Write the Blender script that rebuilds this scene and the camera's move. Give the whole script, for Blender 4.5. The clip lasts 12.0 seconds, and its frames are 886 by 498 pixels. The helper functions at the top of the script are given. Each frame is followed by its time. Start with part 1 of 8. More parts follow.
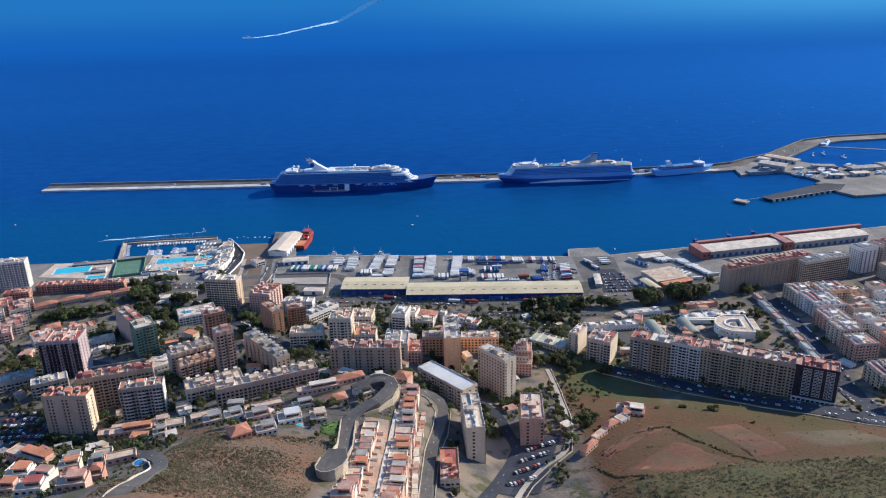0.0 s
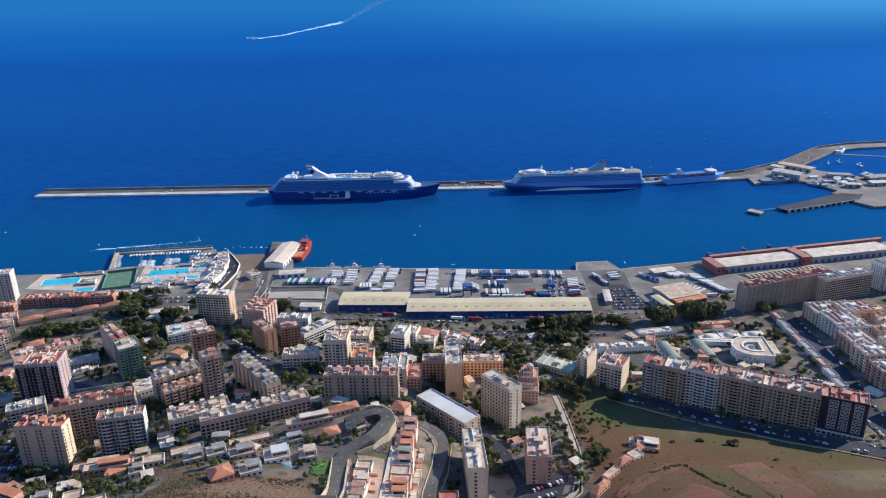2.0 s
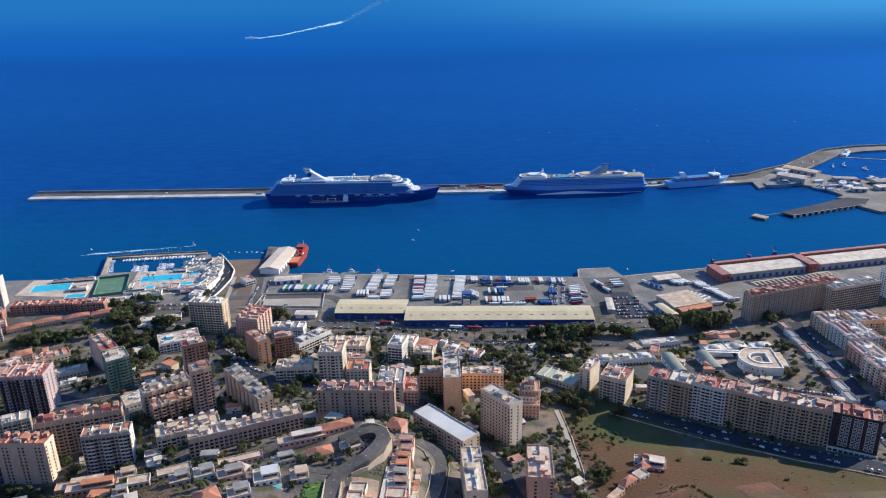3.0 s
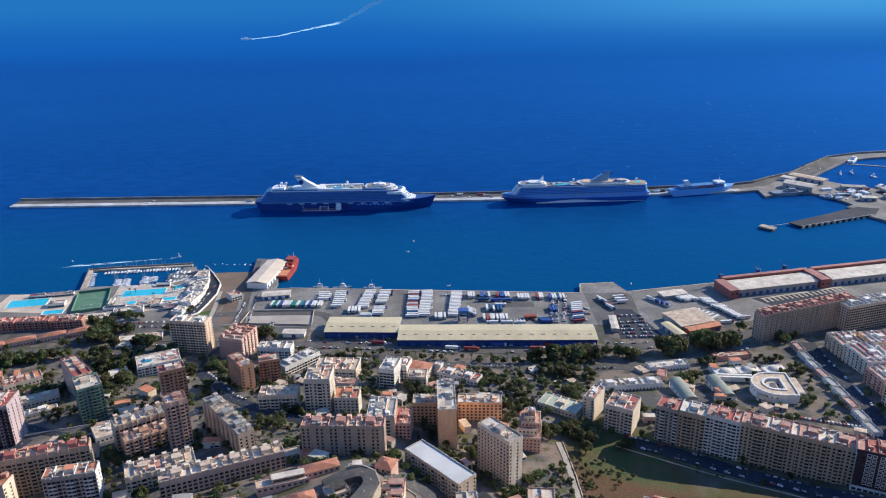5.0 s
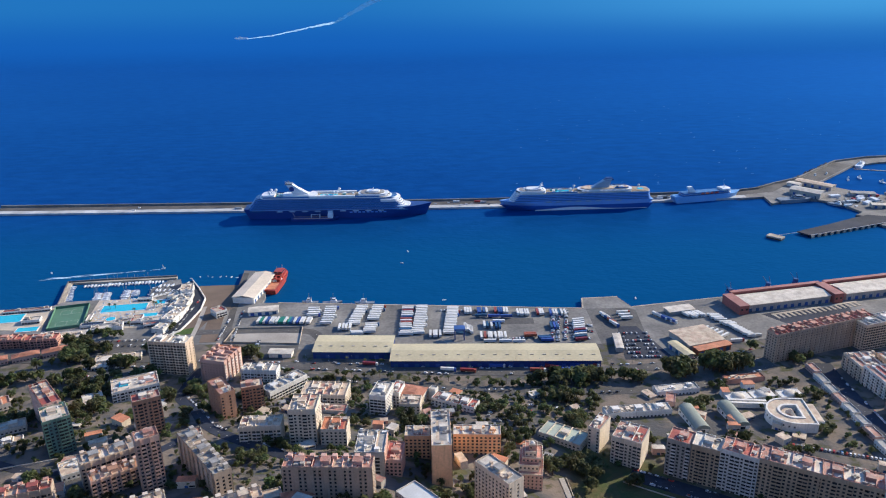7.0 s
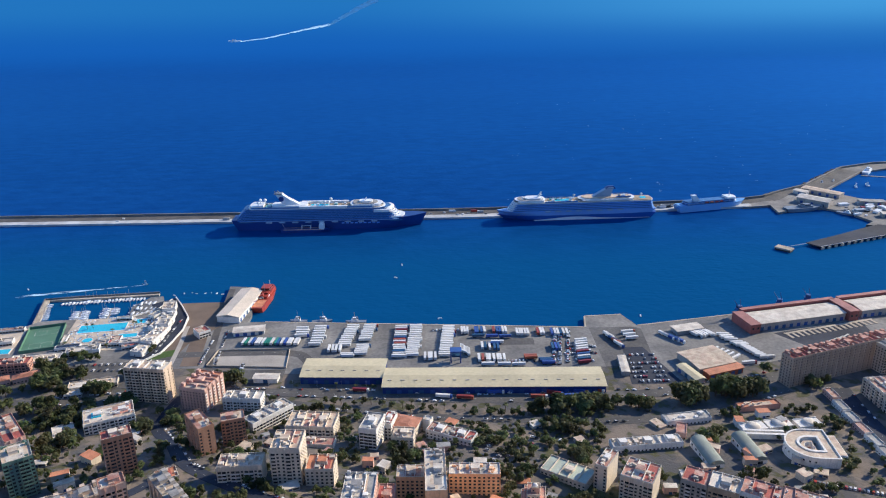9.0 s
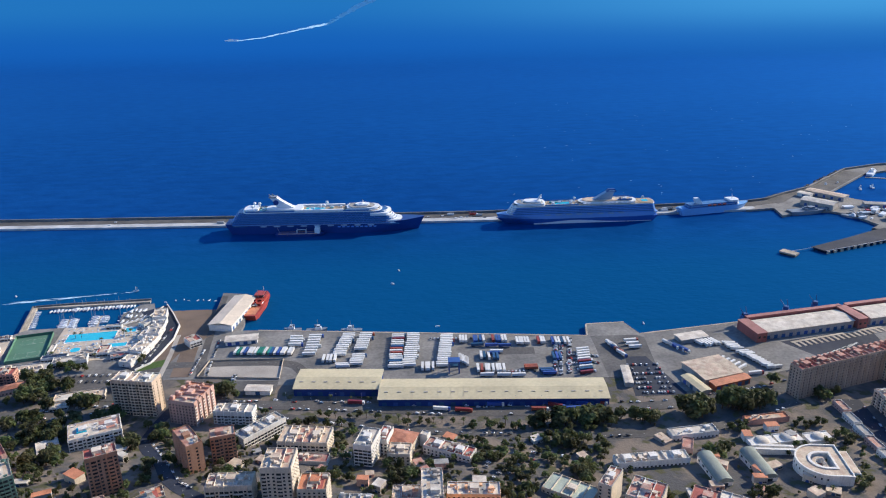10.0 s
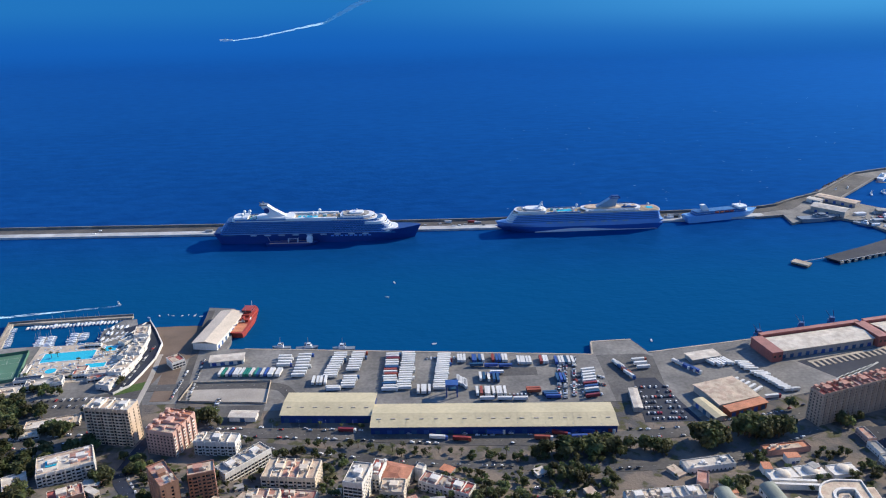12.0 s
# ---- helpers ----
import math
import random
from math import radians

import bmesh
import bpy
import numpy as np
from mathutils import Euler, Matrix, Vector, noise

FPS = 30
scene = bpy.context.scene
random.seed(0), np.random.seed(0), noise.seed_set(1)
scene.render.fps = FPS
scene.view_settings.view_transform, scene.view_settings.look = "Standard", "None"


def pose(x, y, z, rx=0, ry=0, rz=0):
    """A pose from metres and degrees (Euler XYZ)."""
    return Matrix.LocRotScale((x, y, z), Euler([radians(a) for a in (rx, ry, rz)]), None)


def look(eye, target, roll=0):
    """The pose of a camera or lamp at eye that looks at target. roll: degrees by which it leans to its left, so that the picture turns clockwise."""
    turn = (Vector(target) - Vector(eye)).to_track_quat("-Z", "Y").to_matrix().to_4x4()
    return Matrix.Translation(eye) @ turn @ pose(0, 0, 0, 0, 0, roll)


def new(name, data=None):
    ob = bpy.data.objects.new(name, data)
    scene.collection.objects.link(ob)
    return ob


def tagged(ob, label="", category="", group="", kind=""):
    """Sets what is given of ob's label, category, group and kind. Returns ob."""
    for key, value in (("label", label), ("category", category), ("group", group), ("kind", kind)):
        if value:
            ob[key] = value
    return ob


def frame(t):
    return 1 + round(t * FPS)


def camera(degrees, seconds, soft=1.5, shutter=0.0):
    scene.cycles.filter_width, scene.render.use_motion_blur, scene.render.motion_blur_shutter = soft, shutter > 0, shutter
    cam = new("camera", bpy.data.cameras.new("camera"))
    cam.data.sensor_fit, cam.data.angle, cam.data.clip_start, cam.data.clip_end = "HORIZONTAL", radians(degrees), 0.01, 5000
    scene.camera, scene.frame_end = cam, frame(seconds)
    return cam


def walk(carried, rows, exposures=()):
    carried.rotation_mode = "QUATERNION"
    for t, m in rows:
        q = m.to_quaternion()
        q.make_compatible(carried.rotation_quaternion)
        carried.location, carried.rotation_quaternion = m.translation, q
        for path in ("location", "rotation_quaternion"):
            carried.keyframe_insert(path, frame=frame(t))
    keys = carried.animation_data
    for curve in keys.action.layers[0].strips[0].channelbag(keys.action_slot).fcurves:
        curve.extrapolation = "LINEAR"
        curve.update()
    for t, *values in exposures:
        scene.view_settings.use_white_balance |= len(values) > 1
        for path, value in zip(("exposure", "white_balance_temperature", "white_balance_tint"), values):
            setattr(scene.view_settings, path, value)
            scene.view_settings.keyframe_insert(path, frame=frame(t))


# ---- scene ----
cam = camera(61.03, 12.0, soft=1.1)
ROWS = [  # seconds, place, yaw, pitch, roll
    (0.0, 0.04, -0.78, 381.83, -0.543, -20.315, -1.346),
    (0.5, 0.94, 10.13, 382.17, -0.373, -20.316, -1.315),
    (1.0, 1.81, 21.18, 382.49, -0.272, -20.266, -1.246),
    (1.5, 2.66, 32.35, 382.78, -0.207, -20.254, -1.204),
    (2.0, 3.49, 43.64, 383.06, -0.161, -20.274, -1.153),
    (2.5, 4.30, 55.03, 383.31, -0.141, -20.303, -1.077),
    (3.0, 5.09, 66.53, 383.55, -0.155, -20.294, -1.041),
    (5.0, 8.07, 113.36, 384.27, -0.343, -20.266, -0.887),
    (5.5, 8.78, 125.23, 384.40, -0.396, -20.280, -0.870),
    (6.0, 9.47, 137.15, 384.50, -0.444, -20.298, -0.851),
    (6.5, 10.15, 149.11, 384.59, -0.510, -20.324, -0.847),
    (7.0, 10.83, 161.10, 384.65, -0.574, -20.343, -0.838),
    (9.0, 13.43, 209.18, 384.70, -0.835, -20.240, -0.914),
    (9.5, 14.07, 221.19, 384.66, -0.887, -20.268, -0.939),
    (10.0, 14.70, 233.18, 384.60, -0.952, -20.318, -0.941),
    (10.5, 15.33, 245.13, 384.51, -1.018, -20.311, -0.944),
    (11.0, 15.96, 257.05, 384.41, -1.060, -20.316, -0.964),
    (11.5, 16.59, 268.92, 384.28, -1.085, -20.317, -0.968),
    (12.0, 17.22, 280.73, 384.13, -1.085, -20.407, -0.977),
]
walk(cam, [(t, pose(x, y, z, 90 + pitch, 0, yaw) @ pose(0, 0, 0, 0, 0, roll)) for t, x, y, z, yaw, pitch, roll in ROWS],
     exposures=[(0.0, 0.42, 5900, 10), (12.0, 0.38, 5900, 10)])

# ---- light: clear day, sun ahead of the camera and to its right ----
SUN_UP, SUN_SIDE = 28.0, 63.0  # elevation; azimuth from straight ahead towards the right
world = bpy.data.worlds.new("world")
scene.world = world
world.use_nodes = True
wn = world.node_tree.nodes
sky = wn.new("ShaderNodeTexSky")
sky.sky_type, sky.sun_disc = "NISHITA", False
sky.sun_elevation, sky.sun_rotation = radians(SUN_UP), radians(SUN_SIDE)
sky.altitude, sky.dust_density, sky.ozone_density = 300, 0.1, 7.0
wn["Background"].inputs["Strength"].default_value = 0.15
world.node_tree.links.new(sky.outputs[0], wn["Background"].inputs["Color"])
sun = new("sun", bpy.data.lights.new("sun", "SUN"))
sun.data.energy, sun.data.angle, sun.data.color = 5.0, radians(0.5), (1.0, 0.83, 0.58)
a, e = radians(SUN_SIDE), radians(SUN_UP)
sun.matrix_world = look((math.sin(a) * math.cos(e) * 3000, math.cos(a) * math.cos(e) * 3000, math.sin(e) * 3000), (0, 0, 0))

# ---- materials ----


def mat(name, color, rough=0.75, metal=0.0, vary=0.18, scale=0.12, fine=1.3, second=None, bump=0.0, spec=0.4, grime=0.0, each=0.0):
    """A surface with large and small variation; second: a colour it is patched with; grime: dark streaks down it; each: change from object to object."""
    m = bpy.data.materials.new(name)
    m.use_nodes = True
    nt = m.node_tree
    p = nt.nodes["Principled BSDF"]
    p.inputs["Roughness"].default_value, p.inputs["Metallic"].default_value = rough, metal
    p.inputs["Specular IOR Level"].default_value = spec
    geo = nt.nodes.new("ShaderNodeNewGeometry")
    last = None

    def noisy(size, detail, stretch=(1, 1, 1)):
        mp = nt.nodes.new("ShaderNodeMapping")
        mp.inputs["Scale"].default_value = stretch
        nt.links.new(geo.outputs["Position"], mp.inputs["Vector"])
        n = nt.nodes.new("ShaderNodeTexNoise")
        n.inputs["Scale"].default_value, n.inputs["Detail"].default_value = size, detail
        nt.links.new(mp.outputs[0], n.inputs["Vector"])
        return n.outputs["Fac"]

    def mixed(kind, fac, under, over):
        x = nt.nodes.new("ShaderNodeMix")
        x.data_type, x.blend_type = "RGBA", kind
        for slot, v in ((0, fac), (6, under), (7, over)):
            if isinstance(v, (int, float, tuple)):
                x.inputs[slot].default_value = v
            else:
                nt.links.new(v, x.inputs[slot])
        return x.outputs[2]

    def ramped(v, lo, hi, a, b):
        r = nt.nodes.new("ShaderNodeMapRange")
        for slot, k in zip((1, 2, 3, 4), (lo, hi, a, b)):
            r.inputs[slot].default_value = k
        nt.links.new(v, r.inputs[0])
        return r.outputs[0]

    last = (*color, 1)
    if second:
        last = mixed("MIX", ramped(noisy(scale, 4), 0.42, 0.6, 0, 1), last, (*second, 1))
    big = ramped(noisy(scale * 0.6, 3), 0.3, 0.7, 1 - vary, 1 + vary * 0.6)
    small = ramped(noisy(fine, 3), 0.3, 0.7, 1 - vary * 0.7, 1 + vary * 0.5)
    for v in (big, small):
        c = nt.nodes.new("ShaderNodeCombineColor")
        for k in range(3):
            nt.links.new(v, c.inputs[k])
        last = mixed("MULTIPLY", 1.0, last, c.outputs[0])
    if grime:
        g = ramped(noisy(0.8, 4, (1, 1, 0.08)), 0.5, 0.75, 1, 1 - grime)
        c = nt.nodes.new("ShaderNodeCombineColor")
        for k in range(3):
            nt.links.new(g, c.inputs[k])
        last = mixed("MULTIPLY", 1.0, last, c.outputs[0])
    if each:
        oi = nt.nodes.new("ShaderNodeObjectInfo")
        hs = nt.nodes.new("ShaderNodeHueSaturation")
        nt.links.new(ramped(oi.outputs["Random"], 0, 1, 1 - each, 1 + each), hs.inputs["Value"])
        nt.links.new(ramped(oi.outputs["Random"], 0, 1, 0.5 - each * 0.06, 0.5 + each * 0.06), hs.inputs["Hue"])
        nt.links.new(last, hs.inputs["Color"])
        last = hs.outputs[0]
    nt.links.new(last, p.inputs["Base Color"])
    if bump:
        b = nt.nodes.new("ShaderNodeBump")
        b.inputs["Strength"].default_value, b.inputs["Distance"].default_value = bump, 0.4
        nt.links.new(noisy(fine, 4), b.inputs["Height"])
        nt.links.new(b.outputs[0], p.inputs["Normal"])
    return m


def leafy(m, share=0.5):
    """Lets part of the light through thin leaves."""
    nt = m.node_tree
    p, out = nt.nodes["Principled BSDF"], nt.nodes["Material Output"]
    thin, both = nt.nodes.new("ShaderNodeBsdfTranslucent"), nt.nodes.new("ShaderNodeMixShader")
    nt.links.new(p.inputs["Base Color"].links[0].from_socket, thin.inputs["Color"])
    both.inputs[0].default_value = share
    nt.links.new(p.outputs[0], both.inputs[1])
    nt.links.new(thin.outputs[0], both.inputs[2])
    nt.links.new(both.outputs[0], out.inputs[0])
    return m


def wallmat(name, color, each=0.0):
    return mat(name, color, rough=0.85, vary=0.14, scale=0.08, fine=0.7, grime=0.22, spec=0.25, each=each)


M = {
    "white": wallmat("white render", (0.770, 0.735, 0.680)),
    "cream": wallmat("cream render", (0.720, 0.620, 0.500)),
    "beige": wallmat("beige render", (0.640, 0.500, 0.380)),
    "tan": wallmat("tan render", (0.560, 0.430, 0.300)),
    "pinkish": wallmat("pink render", (0.640, 0.410, 0.335)),
    "orange": wallmat("orange render", (0.880, 0.540, 0.320)),
    "terracotta": wallmat("terracotta render", (0.520, 0.285, 0.220)),
    "clay": wallmat("clay pink render", (0.600, 0.410, 0.320)),
    "brown": wallmat("brown brick", (0.420, 0.235, 0.155)),
    "greywall": wallmat("grey concrete wall", (0.460, 0.415, 0.365)),
    "mauve": wallmat("mauve render", (0.46, 0.37, 0.39)),
    "darkwall": wallmat("dark purple cladding", (0.066, 0.044, 0.052)),
    "greenwall": wallmat("green cladding", (0.140, 0.230, 0.190)),
    "olive": wallmat("grey brown concrete", (0.460, 0.360, 0.280)),
    "glass": mat("window glass", (0.025, 0.03, 0.04), rough=0.12, vary=0.6, scale=0.35, fine=0.5, spec=0.5, second=(0.10, 0.10, 0.10)),
    "roof_red": mat("red painted roof", (0.380, 0.105, 0.085), vary=0.3, scale=0.15),
    "roof_orange": mat("orange roof paint", (0.560, 0.230, 0.125), vary=0.3, scale=0.15),
    "roof_pink": mat("pink roof tiles", (0.470, 0.225, 0.170), vary=0.34, scale=0.2, second=(0.46, 0.31, 0.25)),
    "roof_white": mat("white roof membrane", (0.680, 0.620, 0.530), vary=0.2, scale=0.15, second=(0.56, 0.49, 0.41)),
    "roof_pale": mat("pale grey roof membrane", (0.56, 0.57, 0.57), vary=0.14, scale=0.1),
    "vaultgreen": mat("weathered green sheet", (0.25, 0.275, 0.235), vary=0.2),
    "roof_grey": mat("grey gravel roof", (0.36, 0.35, 0.33), vary=0.25, scale=0.15, second=(0.27, 0.26, 0.25)),
    "roof_beige": mat("beige terrace roof", (0.62, 0.51, 0.38), vary=0.24, scale=0.2, second=(0.50, 0.37, 0.28)),
    "roof_yellow": mat("pale yellow sheet roof", (0.60, 0.52, 0.33), rough=0.6, vary=0.12, scale=0.05, fine=0.3),
    "roof_green": mat("pale green roof", (0.40, 0.45, 0.38), vary=0.2),
    "tile": mat("clay roof tiles", (0.430, 0.185, 0.115), vary=0.3, scale=0.3, fine=3, bump=0.3),
    # shaded-street blue is put into asphalt; sunlit roads take the paler worn
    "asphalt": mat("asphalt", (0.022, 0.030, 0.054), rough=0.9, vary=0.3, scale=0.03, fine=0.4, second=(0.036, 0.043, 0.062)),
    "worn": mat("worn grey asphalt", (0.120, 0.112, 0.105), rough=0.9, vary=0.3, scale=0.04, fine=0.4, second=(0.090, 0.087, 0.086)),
    "paving": mat("pale paving", (0.42, 0.38, 0.33), rough=0.9, vary=0.25, scale=0.05),
    "concrete": mat("harbour concrete", (0.235, 0.225, 0.21), rough=0.9, vary=0.3, scale=0.03, fine=0.3, second=(0.175, 0.17, 0.165)),
    "quaywall": mat("pale quay wall", (0.50, 0.43, 0.34), rough=0.9, vary=0.3, scale=0.08, grime=0.3),
    "rock": mat("dark armour rock", (0.085, 0.078, 0.07), rough=0.95, vary=0.4, scale=0.3, fine=1.0, bump=0.5),
    "soil": mat("bare brown soil", (0.185, 0.113, 0.071), rough=0.95, vary=0.3, scale=0.03, fine=0.3, bump=0.3),
    "grass": mat("grass", (0.07, 0.12, 0.025), rough=0.95, vary=0.35, scale=0.05, fine=0.5),
    "sand": mat("dark sand", (0.17, 0.125, 0.095), rough=0.95, vary=0.25, scale=0.05),
    "leaf": leafy(mat("green leaves", (0.118, 0.142, 0.054), rough=0.6, vary=0.5, scale=0.06, fine=0.5, each=0.4, spec=0.25, second=(0.120, 0.118, 0.055))),
    "leaf_dry": leafy(mat("dry scrub leaves", (0.215, 0.178, 0.118), rough=0.8, vary=0.4, scale=0.1, fine=0.8, each=0.3, spec=0.2)),
    "leaf_grey": leafy(mat("grey green scrub leaves", (0.150, 0.152, 0.098), rough=0.8, vary=0.4, scale=0.1, fine=0.8, each=0.2, spec=0.2)),
    "bark": mat("bark", (0.12, 0.08, 0.05), rough=0.95, vary=0.3, fine=3),
    "navy": mat("navy hull paint", (0.016, 0.046, 0.21), rough=0.35, vary=0.12, scale=0.03),
    "shipblue": mat("blue hull paint", (0.050, 0.170, 0.500), rough=0.35, vary=0.12, scale=0.03),
    "ferryblue": mat("mid blue ferry paint", (0.20, 0.42, 0.74), rough=0.4, vary=0.12, scale=0.03),
    "apron": mat("pale grey quay concrete", (0.52, 0.53, 0.54), rough=0.9, vary=0.2, scale=0.05, second=(0.42, 0.43, 0.44)),
    "paleblue": mat("pale blue hull paint", (0.580, 0.720, 0.860), rough=0.4, vary=0.1, scale=0.03),
    "hullblue": mat("deep blue hull paint", (0.025, 0.085, 0.34), rough=0.35, vary=0.12, scale=0.03),
    # blue shade of white ship sides, put into the colour
    "shipshade": mat("white ship paint with blue shade", (0.15, 0.33, 0.70), rough=0.4, vary=0.12, scale=0.03),
    # white upper hull, its blue shade mixed into the colour
    "uppershade": mat("upper hull white with blue shade", (0.20, 0.36, 0.68), rough=0.4, vary=0.12, scale=0.03),
    "funnelblue": mat("grey blue funnel paint and boat shade", (0.30, 0.40, 0.52), rough=0.4, vary=0.12, scale=0.05),
    # ship glass, its blue deepened for the shaded side
    "cabinglass": mat("cabin glass tinted with blue shade", (0.055, 0.13, 0.29), rough=0.15, vary=0.3, scale=0.2),
    "balustrade": mat("balcony glass tinted with blue shade", (0.075, 0.20, 0.48), rough=0.2, vary=0.2, scale=0.4),
    "shipwhite": mat("white ship paint", (0.74, 0.76, 0.78), rough=0.4, vary=0.08, scale=0.05),
    "shipred": mat("red ship paint", (0.38, 0.060, 0.040), rough=0.45, vary=0.2, scale=0.1),
    "shipgrey": mat("grey ship paint", (0.20, 0.23, 0.27), rough=0.5, vary=0.15),
    "deck": mat("ship deck", (0.38, 0.30, 0.21), rough=0.8, vary=0.2, scale=0.2),
    "teal": mat("teal deck", (0.12, 0.34, 0.38), rough=0.7, vary=0.2),
    "steel": mat("galvanised steel", (0.40, 0.42, 0.44), rough=0.45, metal=0.6, vary=0.2),
    "black": mat("black rubber", (0.02, 0.02, 0.02), rough=0.8, vary=0.2),
    "bluebox": mat("blue painted steel", (0.035, 0.10, 0.26), rough=0.5, vary=0.2, each=0.4),
    "redbox": mat("red painted steel", (0.30, 0.060, 0.045), rough=0.5, vary=0.2, each=0.35),
    "whitebox": mat("white trailer panel", (0.70, 0.69, 0.66), rough=0.5, vary=0.12, each=0.08),
    "greenbox": mat("green painted steel", (0.04, 0.25, 0.19), rough=0.5, vary=0.2, each=0.2),
    "court": mat("green sports court", (0.10, 0.21, 0.14), rough=0.85, vary=0.15),
    "yard": mat("pink yard tiles", (0.42, 0.27, 0.20), rough=0.9, vary=0.3, scale=0.08, fine=0.5, second=(0.36, 0.29, 0.23)),
    "paint": mat("white road paint", (0.62, 0.62, 0.58), rough=0.8, vary=0.25),
    "foam": mat("sea foam", (0.52, 0.78, 0.95), rough=0.8, vary=0.2, scale=0.05),
    "foam_old": mat("thin old foam", (0.028, 0.21, 0.48), rough=0.8, vary=0.2, scale=0.05),
    "furrows": mat("red ploughed soil", (0.150, 0.064, 0.038), rough=0.95, vary=0.3, scale=0.05, fine=0.35, second=(0.110, 0.067, 0.034), bump=0.5),
    "fallow": mat("fallow grass soil", (0.118, 0.074, 0.042), rough=0.95, vary=0.3, scale=0.06, fine=0.35, second=(0.094, 0.078, 0.04), bump=0.4),
    "solar": mat("dark solar panels", (0.035, 0.045, 0.075), rough=0.25, vary=0.2, scale=0.3),
    "lawngreen": mat("watered lawn", (0.075, 0.150, 0.030), rough=0.9, vary=0.3, scale=0.2, fine=0.8),
    "stone": mat("brown field stone", (0.26, 0.19, 0.14), rough=0.95, vary=0.35, scale=0.3),
    "clubdeck": mat("cream terrace slabs", (0.60, 0.50, 0.39), rough=0.85, vary=0.2, scale=0.08, second=(0.50, 0.43, 0.35)),
    "crimson": wallmat("crimson render", (0.350, 0.125, 0.105)),
    "roof_crimson": mat("crimson roof", (0.370, 0.165, 0.145), vary=0.25, scale=0.15),
    "grit": mat("worn dark concrete", (0.105, 0.103, 0.105), rough=0.9, vary=0.3, scale=0.04, fine=0.4, second=(0.135, 0.13, 0.125)),
    "crane": mat("dark blue crane paint", (0.05, 0.13, 0.32), rough=0.5, vary=0.2),
    "carpaint": mat("car paint", (0.42, 0.42, 0.43), rough=0.3, vary=0.05, each=0.75),
    "carwhite": mat("white car paint", (0.75, 0.75, 0.75), rough=0.3, vary=0.05, each=0.1),
    "cardark": mat("dark car paint", (0.05, 0.055, 0.07), rough=0.3, vary=0.05, each=0.5),
    "carred": mat("red car paint", (0.40, 0.04, 0.03), rough=0.3, vary=0.05, each=0.3),
}


